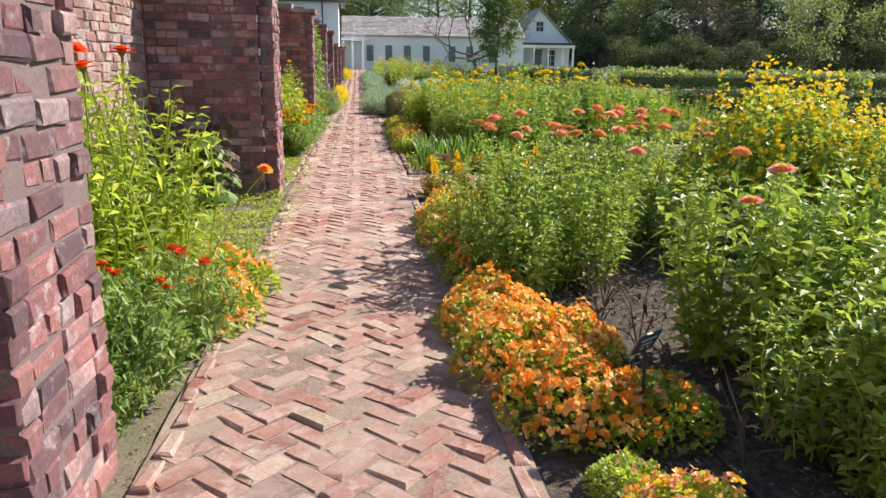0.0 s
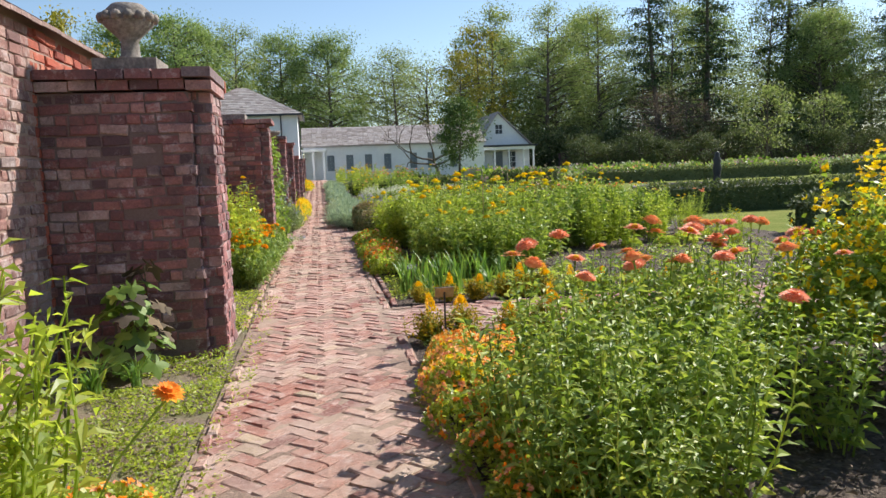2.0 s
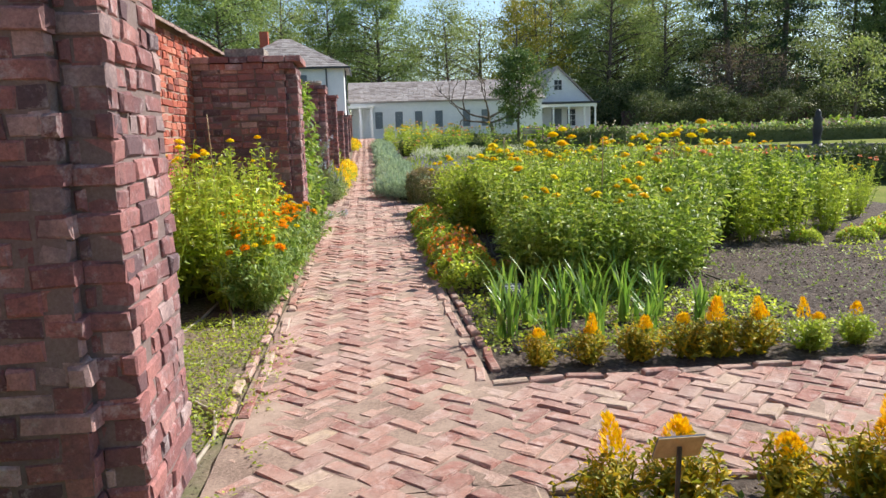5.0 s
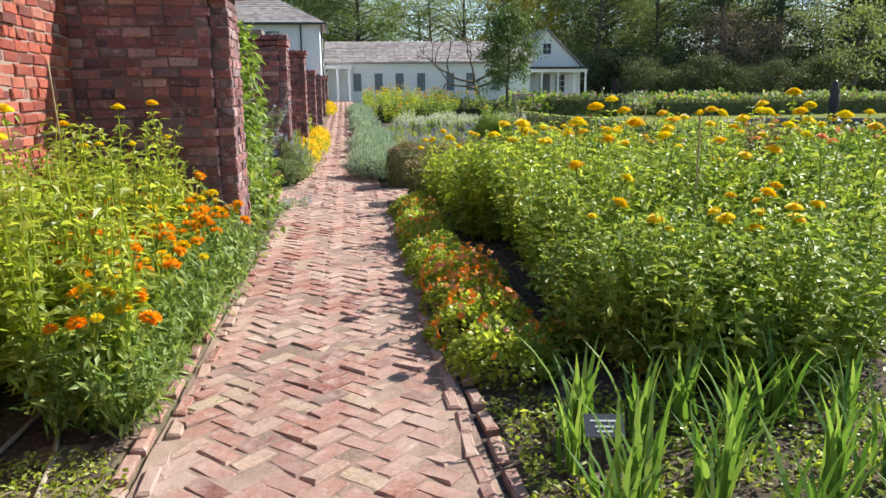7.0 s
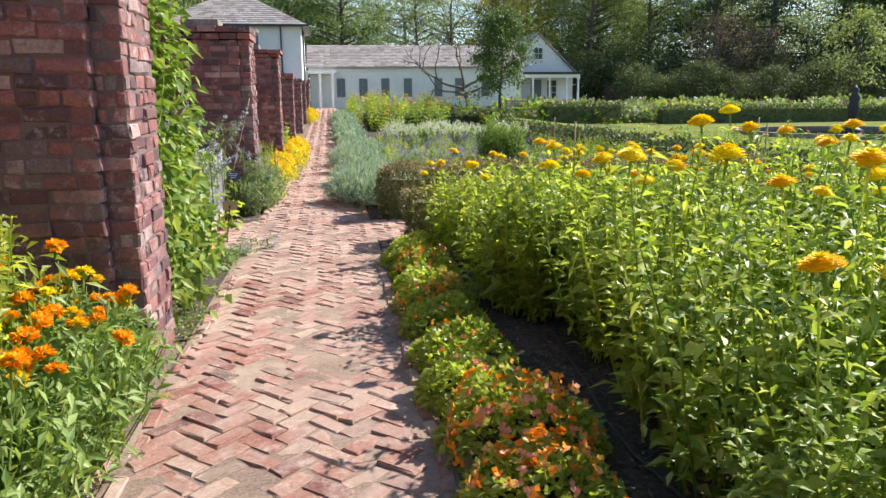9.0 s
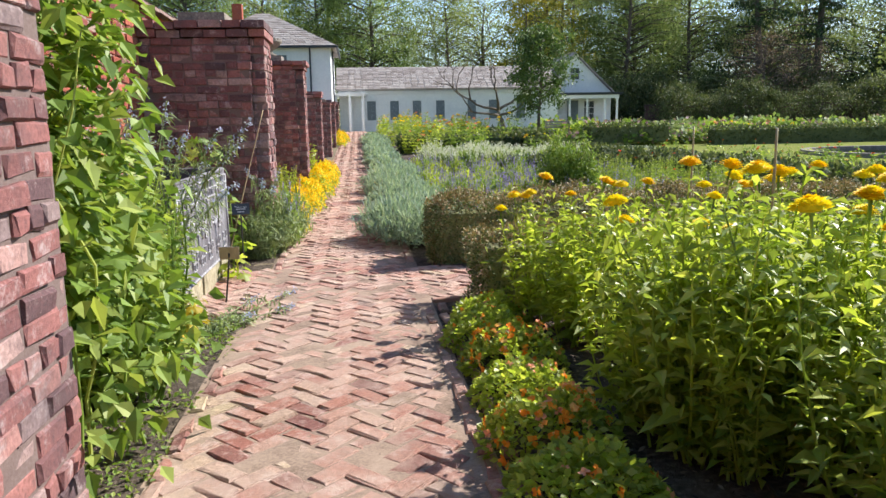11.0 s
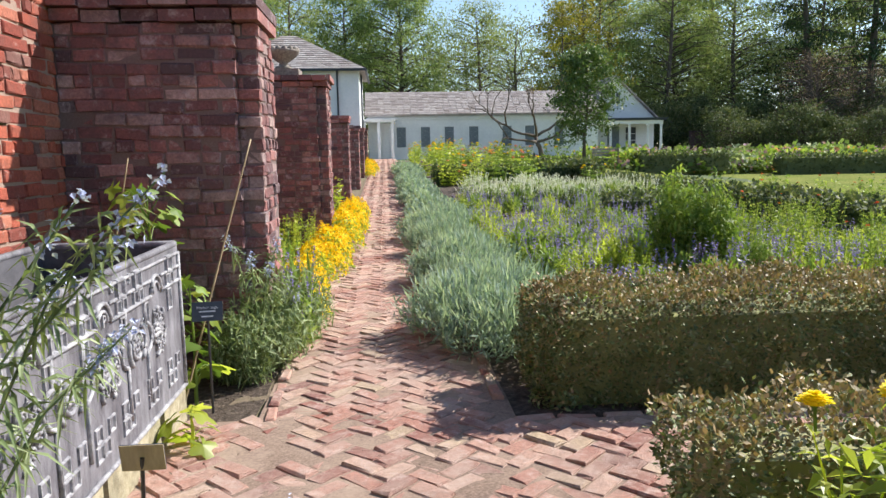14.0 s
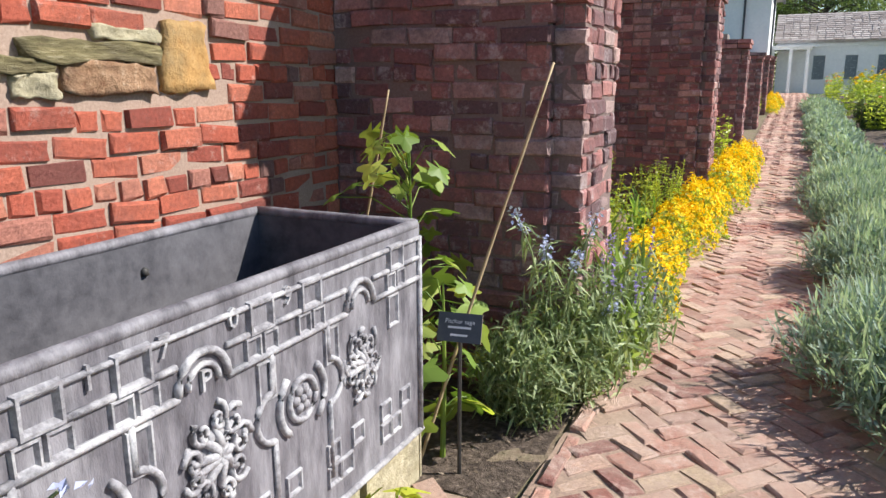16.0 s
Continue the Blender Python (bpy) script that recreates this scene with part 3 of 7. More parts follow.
def garden_wall():
    top = 2.68

    def top_at(y):
        return top if y < 30 else 2.05

    ob = thing("wall_west", None, "tall old red brick garden wall with pale mortar", "wall", kind="structure")
    core = Pile()
    ys = np.linspace(-6, 61, 68)
    for a, b in zip(ys[:-1], ys[1:]):
        core.box(WALL_X - 0.42, a, float(land(0, a)) - 0.2, WALL_X - 0.009, b, float(land(0, a)) + top_at(a))
    part("mortar_core", core.mesh("mortar_core", [MORTAR]), ob, "pale lime mortar between the bricks")
    # the repair of field stones beside the tank
    stones = STONES

    def in_stone(y, z):
        return any(abs(y - sy) < sl / 2 + 0.02 and abs(z - sz) < sh / 2 + 0.02 for sy, sz, sl, sh, _ in stones)

    spans = [(1.5, 2.8, False), (2.8, 9.0, False), (9.0, 16.0, False), (16.0, 19.95, False), (19.95, 22.66, True), (22.66, 28.4, False), (28.4, 34.5, False)]
    for n, (a, b, single) in enumerate(spans):
        face = Matrix(((0, 1, 0, WALL_X), (1, 0, 0, a), (0, 0, 1, float(land(0, a))), (0, 0, 0, 1)))
        lay(ob, courses(b - a, top_at(a + 2), rng(300 + n)), face, single=single, seed=300 + n, mat=BRICK_GREYED if n < 2 else BRICK_WALL, skip=(lambda u, w, l: in_stone(a + u, w)) if single else None)
    for n, (sy, sz, sl, sh, mat) in enumerate(stones):
        bm = bmesh.new()
        bmesh.ops.create_cube(bm, size=1)
        bmesh.ops.subdivide_edges(bm, edges=bm.edges, cuts=7, use_grid_fill=True)
        for v in bm.verts:
            v.co = Vector((v.co.x * 0.2, v.co.y * sl, v.co.z * sh))
            corner = (abs(v.co.y) / sl + abs(v.co.z) / sh)
            v.co *= 1 - 0.1 * max(0, corner - 0.78)
            q = noise.noise_vector(v.co * 9 + Vector((n * 3.1, 0, 0)))
            v.co += Vector((q.x * 0.016, q.y * 0.03, q.z * 0.022))
            q = noise.noise_vector(v.co * 34 + Vector((n * 1.7, 5, 0)))
            v.co += Vector((q.x * 0.016, q.y * 0.013, q.z * 0.013))
        me = bpy.data.meshes.new("stone")
        bm.to_mesh(me)
        bm.free()
        me.materials.append(mat)
        me.polygons.foreach_set("use_smooth", np.ones(len(me.polygons), bool))
        part("stone", me, ob, "rough field stone set in the brickwork", pose(WALL_X - 0.082, sy, sz))
    cop = Pile()
    rc = rng(77)
    y = -6.0
    while y < 61:
        w = 0.2 + rc.uniform(-0.02, 0.02)
        z = float(land(0, y)) + top_at(y)
        for lev in range(3):
            o = 0.1 - lev * 0.17
            zz = z + lev * 0.1 + rc.uniform(-0.008, 0.008)
            v = [(WALL_X + o, y + 0.004, zz), (WALL_X + o, y + w - 0.004, zz), (WALL_X + o - 0.26, y + w - 0.004, zz + 0.16), (WALL_X + o - 0.26, y + 0.004, zz + 0.16)]
            v += [(p[0], p[1], p[2] + 0.035) for p in v]
            cop.add(np.array(v), BOX_FACES)
        y += w
    tagged(part("coping_tiles", cop.mesh("coping_tiles", [COPING]), ob, "sloping rows of pale clay coping tiles"), kind="stuff")
    back = Pile().box(WALL_X - 0.5, -6, 2.6, WALL_X - 0.02, 30, 2.78)
    part("coping_bed", back.mesh("coping_bed", [MORTAR]), ob)


garden_wall()


# ---- brick paths ----
def paver(l, w, h, r):
    j = lambda s: r.uniform(-s, s)
    q = lambda x, y, z, s: (x + j(s), y + j(s), z + j(s * 0.7))
    c = ((-l / 2, -w / 2), (l / 2, -w / 2), (l / 2, w / 2), (-l / 2, w / 2))
    low = [(x, y, -h) for x, y in c]
    rim = [q(x, y, -0.009, 0.006) for x, y in c]
    top = [q(x * (1 - 0.02 / l), y * (1 - 0.02 / w), 0, 0.006) for x, y in c]
    return np.array(low + rim + top)


PAVER_L, PAVER_W = 0.215, 0.1075
PAVER_MESHES = [mesh_of("brick", paver(PAVER_L - 0.009, PAVER_W - 0.009, 0.05, rng(900 + k)), [BRICK_FACES[:9]], [BRICK_PATH]) for k in range(12)]
KERB_MESHES = [mesh_of("brick", paver(0.213, 0.062, 0.07, rng(950 + k)), [BRICK_FACES[:9]], [BRICK_PATH]) for k in range(6)]


def herringbone(x0, x1, y0, y1, turn=45):
    """Middle and turn of each brick of a herringbone bond over a rectangle."""
    out, c, s = [], math.cos(radians(turn)), math.sin(radians(turn))
    cx, cy = (x0 + x1) / 2, (y0 + y1) / 2
    reach = math.hypot(x1 - x0, y1 - y0) / 2 / PAVER_W + 4
    n = int(reach) + 2
    for k in range(-n, n + 1):
        for j in range(-n // 2, n // 2 + 1):
            for ox, oy, a in ((k + 4 * j + 1, k + 0.5, 0), (k + 4 * j + 3.5, k + 1, 90)):
                u, v = ox * PAVER_W, oy * PAVER_W
                x, y = u * c - v * s + cx, u * s + v * c + cy
                if x0 < x < x1 and y0 < y < y1:
                    out.append((x, y, a + turn))
    return out


def sag(x, y):
    """The worn unevenness of the paving."""
    return 0.012 * noise.noise(Vector((x * 1.3, y * 1.3, 3.0))) + 0.006 * noise.noise(Vector((x * 5, y * 5, 9.0)))


def lay_path(name, box, label, pieces, seed, sunk=0.0, kerbs=True):
    """A herringbone brick path over (x0, x1, y0, y1); bricks between the y or x bounds of pieces are single parts."""
    x0, x1, y0, y1 = box
    ob = thing(name, None, label, "brick path", kind="structure")
    v, f = sheet(x0 - 0.1, x1 + 0.1, y0, y1, max(3, int((x1 - x0) / 0.12)), max(3, int((y1 - y0) / 0.12)), 0.004, 0.003, seed)
    part("joint_sand", mesh_of("joint_sand", v, [f], [PATH_SAND], smooth=True), ob, "sandy earth in the brick joints")
    r, rest = rng(seed), Pile()
    near, count = [], 0
    for x, y, a in herringbone(x0 + 0.02, x1 - 0.02, y0, y1):
        k = int(r.integers(12))
        bare = noise.noise(Vector((x * 0.9 + 5, y * 0.9, 1.0))) + 0.25 * noise.noise(Vector((x * 4, y * 4, 7.0)))
        low = r.random() < 0.07 or bare > 0.5 or (box[0] < x < -0.42 - 0.3 * abs(y - 9.9) + 0.1 * noise.noise(Vector((x * 3, y * 3, 0))) and 8.4 < y < 11.6)
        m = pose(x, y, float(land(x, y)) + 0.012 + sag(x, y) + r.normal(0, 0.0035) - (0.008 if low else 0), r.normal(0, 2.0), r.normal(0, 1.7), a + r.normal(0, 2.4))
        if pieces[0] < x < pieces[1] and pieces[2] < y < pieces[3] and count < 300:
            part("brick", PAVER_MESHES[k], ob, m=m)
            count += 1
        else:
            co = np.empty(36, np.float32)
            PAVER_MESHES[k].vertices.foreach_get("co", co)
            rest.add(co.reshape(-1, 3) @ np.array(m.to_3x3()).T + np.array(m.translation), BRICK_FACES[:9])
    if rest.n:
        tagged(part("bricks", rest.mesh("bricks", [BRICK_PATH]), ob), kind="stuff")
    return ob


def kerb(name, label, x, y, to_x, to_y, seed, gap=0.03):
    """A row of bricks on edge from one point to another."""
    ob = thing(name, None, label, "kerb", kind="structure")
    r, rest = rng(seed), Pile()
    d = math.hypot(to_x - x, to_y - y)
    a, u, n = math.degrees(math.atan2(to_y - y, to_x - x)), 0.0, 0
    while u < d - 0.1:
        px, py = x + (to_x - x) * (u + 0.11) / d, y + (to_y - y) * (u + 0.11) / d
        m = pose(px + r.normal(0, 0.008), py + r.normal(0, 0.005), float(land(px, py)) + 0.016 + r.normal(0, 0.007), r.normal(0, 5), r.normal(0, 2.5), a + r.normal(0, 2.5))
        k = int(r.integers(6))
        if n < 120:
            part("brick", KERB_MESHES[k], ob, m=m)
        else:
            co = np.empty(36, np.float32)
            KERB_MESHES[k].vertices.foreach_get("co", co)
            rest.add(co.reshape(-1, 3) @ np.array(m.to_3x3()).T + np.array(m.translation), BRICK_FACES[:9])
        u += 0.222 + r.uniform(0, gap)
        n += 1
    if rest.n:
        tagged(part("bricks", rest.mesh("bricks", [BRICK_PATH]), ob), kind="stuff")


WORN = "worn red brick path in herringbone with sandy joints"
lay_path("path_south", (-0.62, 0.62, -4.0, 9.4), WORN, (-9, 9, 3.0, 9.0), 21)
lay_path("path_middle", (-0.62, 0.62, 9.4, 21.7), WORN, (-9, 9, 11.8, 17.0), 22)
lay_path("path_north", (-0.62, 0.62, 21.7, 67.4), WORN, (-9, 9, 21.7, 26.5), 23)
lay_path("path_cross_south", (0.53, 9.0, 9.42, 10.6), "herringbone brick cross path between flower beds", (0, 3.8, 0, 99), 24)
lay_path("path_cross_north", (0.53, 8.0, 20.15, 21.4), "herringbone brick cross path before the box hedge", (0, 3.2, 0, 99), 25)
lay_path("path_bay", (-1.2, -0.62, 19.9, 21.6), "herringbone brick paving under the lead tank", (-9, 9, 0, 99), 26)
EDGE = "row of worn red bricks edging the path"
kerb("kerb_1", EDGE, 0.665, -4, 0.665, 9.35, 31)
kerb("kerb_2", EDGE, 0.665, 10.7, 0.665, 19.9, 32)
kerb("kerb_3", EDGE, 0.78, 10.9, 0.78, 19.9, 33, 0.09)
kerb("kerb_4", EDGE, 0.665, 21.75, 0.665, 60, 34)
kerb("kerb_5", EDGE, -0.665, 2.6, -0.665, 8.6, 35)
kerb("kerb_6", EDGE, -0.665, 10.1, -0.665, 18.6, 36)
kerb("kerb_7", EDGE, -0.78, 10.2, -0.78, 15.4, 37, 0.12)
kerb("kerb_8", EDGE, -0.665, 21.55, -0.665, 60, 38)
kerb("kerb_9", EDGE, 0.72, 10.66, 8.6, 10.66, 39)
kerb("kerb_10", EDGE, 0.72, 9.36, 8.6, 9.36, 40)
kerb("kerb_11", EDGE, 0.72, 21.43, 7.0, 21.43, 41)
kerb("kerb_12", EDGE, 0.72, 20.08, 7.0, 20.08, 42)
kerb("kerb_13", EDGE, -0.72, 2.6, -1.6, 2.6, 43)


# ---- buildings ----
def slab_roof(pile, corners, thick=0.12, idx=0):
    """A sloping slab under four corners, given round."""
    c = np.array(corners, float)
    pile.add(np.concatenate([c - [0, 0, thick], c]), BOX_FACES, idx)


def window_of(parent, x, y, z, w, h, bars=(2, 4), frame_mat=WHITE, pane_mat=SHUTTER, facing=0):
    """A sash window on a wall: frame, sill, panes and glazing bars."""
    m = pose(x, y, z, 0, 0, facing)
    fr = Pile()
    fr.box(-w / 2 - 0.08, -0.05, -0.08, -w / 2, 0.02, h + 0.08).box(w / 2, -0.05, -0.08, w / 2 + 0.08, 0.02, h + 0.08).box(-w / 2, -0.05, h, w / 2, 0.02, h + 0.1)
    win = part("window", fr.mesh("window", [frame_mat]), parent, "grey sash window in a white frame", m)
    part("sill", Pile().box(-w / 2 - 0.12, -0.09, -0.1, w / 2 + 0.12, 0.02, -0.03).mesh("sill", [frame_mat]), win)
    for i in range(bars[0]):
        for j in range(bars[1]):
            x0, z0 = -w / 2 + i * w / bars[0], j * h / bars[1]
            part("pane", Pile().box(x0 + 0.02, -0.02, z0 + 0.02, x0 + w / bars[0] - 0.02, 0.0, z0 + h / bars[1] - 0.02).mesh("pane", [pane_mat]), win)
    b = Pile()
    for i in range(1, bars[0]):
        b.box(-w / 2 + i * w / bars[0] - 0.018, -0.03, 0, -w / 2 + i * w / bars[0] + 0.018, 0.01, h)
    for j in range(1, bars[1]):
        b.box(-w / 2, -0.032, j * h / bars[1] - 0.018, w / 2, 0.012, j * h / bars[1] + 0.018)
    part("glazing_grid", b.mesh("glazing_grid", [SHUTTER if pane_mat is SHUTTER else WHITE]), win)


def shingles(pile, a, b, c, d, rows, r, idx=0, step=0.3):
    """Rows of roof shingles on the slope with lower edge a-b and upper edge d-c."""
    a, b, c, d = (np.array(q, float) for q in (a, b, c, d))
    n = np.cross(b - a, d - a)
    n /= np.linalg.norm(n)
    for k in range(rows):
        t0, t1 = k / rows, (k + 1.12) / rows
        l0, r0 = a + (d - a) * t0, b + (c - b) * t0
        l1, r1 = a + (d - a) * min(t1, 1), b + (c - b) * min(t1, 1)
        cols = max(1, int(np.linalg.norm(r0 - l0) / step))
        cut = np.sort(np.clip(np.linspace(0, 1, cols + 1) + r.normal(0, 0.12 / cols, cols + 1), 0, 1))
        for s, e in zip(cut[:-1], cut[1:]):
            h = n * (0.03 + r.uniform(0, 0.014))
            q = [l0 + (r0 - l0) * s + h, l0 + (r0 - l0) * (e - 0.004) + h, l1 + (r1 - l1) * (e - 0.004) + n * 0.008, l1 + (r1 - l1) * s + n * 0.008]
            pile.add(np.array([p - n * 0.03 for p in q] + q), BOX_FACES, idx)


def long_house():
    g, y, x0, x1, depth = 0.9, 68.7, -1.1, 15.0, 7.0
    ob = thing("long_house", None, "long low white house with a grey shingle roof", "house")
    eave, ridge = 3.95, 5.75
    part("wall", Pile().box(x0, y, g - 0.3, x1, y + depth, eave).mesh("wall", [WHITE]), ob)
    rf, gb = Pile(), Pile()
    slab_roof(rf, [(x0 - 0.2, y - 0.3, eave), (x1 + 0.2, y - 0.3, eave), (x1 + 0.2, y + depth / 2, ridge), (x0 - 0.2, y + depth / 2, ridge)])
    slab_roof(rf, [(x1 + 0.2, y + depth + 0.3, eave), (x0 - 0.2, y + depth + 0.3, eave), (x0 - 0.2, y + depth / 2, ridge), (x1 + 0.2, y + depth / 2, ridge)])
    roof = part("roof", rf.mesh("roof", [SHINGLE]), ob, "weathered grey shingle roof")
    sh = Pile()
    shingles(sh, (x0 - 0.22, y - 0.34, eave), (x1 + 0.22, y - 0.34, eave), (x1 + 0.22, y + depth / 2, ridge), (x0 - 0.22, y + depth / 2, ridge), 14, rng(5), step=0.45)
    tagged(part("shingles", sh.mesh("shingles", [SHINGLE_PIECE]), roof), kind="stuff")
    for x in (1.17, 2.84, 4.49, 6.2, 8.53, 10.13, 12.2):
        window_of(ob, x, y, 1.72, 0.66, 1.4, (2, 4))
    d = part("door", Pile().box(-0.1, y - 0.06, g, 0.72, y + 0.02, 3.1).mesh("door", [WHITE]), ob, "white panelled door")
    for i in (0.0, 0.36):
        for z in (1.05, 2.1):
            part("panel", Pile().box(i, y - 0.08, z, i + 0.26, y - 0.055, z + 0.85).mesh("panel", [WHITE]), d)
    part("eave_board", Pile().box(x0 - 0.1, y - 0.12, eave - 0.34, x1 + 0.1, y - 0.003, eave - 0.16).mesh("eave_board", [WHITE]), ob)
    po = thing("portico", None, "white flat-roofed portico at the path's end", "portico")
    part("roof", Pile().box(-1.5, 66.6, 3.4, 0.75, 68.64, 3.52).box(-1.6, 66.5, 3.52, 0.85, 68.64, 3.6).mesh("roof", [WHITE]), po)
    for x in (-1.3, -0.35, 0.55):
        part("post", Pile().box(x - 0.09, 66.7, 0.85, x + 0.09, 66.88, 3.4).mesh("post", [WHITE]), po)


def gable_house():
    y, x0, x1, g, eave, apex, depth = 72.4, 15.3, 20.4, 1.0, 3.7, 6.7, 8.0
    xm = (x0 + x1) / 2 - 0.55
    ob = thing("gable_house", None, "small white gabled house with a columned porch", "house")
    p = Pile()
    p.box(x0, y, g - 0.3, x1, y + depth, eave)
    v = np.array([(x0, y, eave), (x1, y, eave), (xm, y, apex), (x0, y + depth, eave), (x1, y + depth, eave), (xm, y + depth, apex)])
    p.add(v, [np.array([[0, 1, 2], [5, 4, 3]]), np.array([[1, 4, 5, 2], [3, 0, 2, 5]])])
    part("wall", p.mesh("wall", [WHITE]), ob)
    rf = Pile()
    slab_roof(rf, [(x0 - 0.3, y - 0.35, eave - 0.22), (xm, y - 0.35, apex + 0.14), (xm, y + depth, apex + 0.14), (x0 - 0.3, y + depth, eave - 0.22)], 0.1)
    slab_roof(rf, [(xm, y - 0.35, apex + 0.14), (x1 + 0.3, y - 0.35, eave - 0.1), (x1 + 0.3, y + depth, eave - 0.1), (xm, y + depth, apex + 0.14)], 0.1)
    part("roof", rf.mesh("roof", [SHINGLE]), ob, "grey shingle gable roof")
    window_of(ob, xm + 0.1, y, 4.7, 0.7, 0.9, (2, 2), WHITE, TRIM_DARK)
    po = Pile()
    po.box(x0 - 0.2, y - 2.0, 3.42, x1 + 0.2, y - 0.003, 3.52).box(x0 - 0.3, y - 2.1, 3.52, x1 + 0.3, y - 0.003, 3.6)
    part("porch_roof", po.mesh("porch_roof", [TRIM_DARK]), ob, "dark porch roof edge")
    part("porch_beam", Pile().box(x0, y - 1.9, 3.16, x1, y - 1.65, 3.42).mesh("porch_beam", [WHITE]), ob)
    part("porch_floor", Pile().box(x0 - 0.1, y - 2.0, g - 0.3, x1 + 0.1, y - 0.003, g + 0.25).mesh("porch_floor", [STONE]), ob)
    for x in (x0 + 0.12, x0 + 1.2, x0 + 2.6, x0 + 4.0, x1 - 0.12):
        c = Pile()
        lathe(c, [(0.14, 0), (0.14, 0.08), (0.1, 0.12), (0.085, 1.75), (0.13, 1.82), (0.13, 1.91)], 10, (x, y - 1.78, g + 0.25))
        part("column", c.mesh("column", [WHITE]), ob)
    window_of(ob, x0 + 3.3, y, 1.5, 0.8, 1.5, (2, 3), WHITE, TRIM_DARK)
    part("door", Pile().box(x0 + 1.5, y - 0.05, g + 0.25, x0 + 2.4, y + 0.02, 3.05).mesh("door", [SHUTTER]), ob, "grey front door")


def tall_house():
    x0, x1, y0, y1, eave, top = -9.5, -1.35, 60.0, 67.5, 6.1, 8.5
    ob = thing("tall_house", None, "two-storey white house with a grey hipped roof", "house")
    part("wall", Pile().box(x0, y0, 0.4, x1, y1, eave).mesh("wall", [WHITE]), ob)
    o = 0.4
    a, b, c, d = (x0 - o, y0 - o, eave), (x1 + o, y0 - o, eave), (x1 + o, y1 + o, eave), (x0 - o, y1 + o, eave)
    e, f = ((x0 + x1) / 2 - 0.6, (y0 + y1) / 2, top), ((x0 + x1) / 2 + 0.2, (y0 + y1) / 2, top)
    v = np.array([a, b, c, d, e, f])
    rf = Pile().add(v, [np.array([[0, 1, 5, 4], [2, 3, 4, 5], [3, 2, 1, 0]]), np.array([[1, 2, 5], [3, 0, 4]])])
    roof = part("roof", rf.mesh("roof", [SHINGLE]), ob, "grey shingle hipped roof")
    sh = Pile()
    shingles(sh, a, b, f, e, 16, rng(6), step=0.45)
    shingles(sh, b, c, f, f, 16, rng(8), step=0.45)
    tagged(part("shingles", sh.mesh("shingles", [SHINGLE_PIECE]), roof), kind="stuff")
    part("gutter", Pile().box(x0 - o, y0 - o - 0.08, eave - 0.12, x1 + o, y0 - o + 0.04, eave).box(x1 + o - 0.04, y0 - o, eave - 0.12, x1 + o + 0.08, y1 + o, eave).mesh("gutter", [TRIM_DARK]), ob, "dark gutter")
    pp = Pile()
    tube(pp, [(x1 - 1.2, y0 - 0.07, eave - 0.1), (x1 - 1.2, y0 - 0.07, 0.8)], 0.05, 8)
    part("downpipe", pp.mesh("downpipe", [TRIM_DARK]), ob, "dark rain pipe")
    pp = Pile()
    tube(pp, [(x1 + 0.07, y0 + 2.4, eave - 0.1), (x1 + 0.07, y0 + 2.4, 0.8)], 0.05, 8)
    part("downpipe", pp.mesh("downpipe", [TRIM_DARK]), ob, "dark rain pipe")
    window_of(ob, x1 - 3.0, y0, 4.2, 0.9, 1.4, (2, 4))
    window_of(ob, x1 - 5.6, y0, 4.2, 0.9, 1.4, (2, 4))
    window_of(ob, x1, y0 + 4.4, 4.0, 0.9, 1.4, (2, 4), facing=90)
    window_of(ob, x1, y0 + 4.4, 1.5, 0.9, 1.4, (2, 4), facing=90)
    part("chimney", Pile().box(-7.4, 63, 7.2, -6.8, 63.6, 9.0).mesh("chimney", [BRICK_WALL]), ob, "brick chimney")


SHINGLE_PIECE = brick_stuff("shingle_pieces", [(0, (0.3, 0.26, 0.24)), (0.5, (0.44, 0.4, 0.38)), (1, (0.56, 0.52, 0.5))], (0.5, 0.47, 0.45), (0.3, 0.26, 0.24))
long_house()
gable_house()
tall_house()


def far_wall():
    ob = thing("wall_north", None, "low brick wall at the garden's far side, tree shade in its colour", "wall", kind="structure")
    part("wall_body", Pile().box(24, 74, 0.6, 95, 74.4, 2.55).mesh("wall_body", [BRICK_FAR_SHADED]), ob)
    part("coping", Pile().box(24, 73.9, 2.55, 95, 74.5, 2.68).mesh("coping", [BRICK_FAR_SHADED]), ob)


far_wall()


# ---- plants: shapes ----
def stem_line(r, foot, head, bow=0.08, n=4):
    t = np.linspace(0, 1, n)[:, None]
    side = r.normal(0, bow, 3) * [1, 1, 0]
    return np.array(foot) * (1 - t) + np.array(head) * t + side * (t * (1 - t) * 4) * 0.5


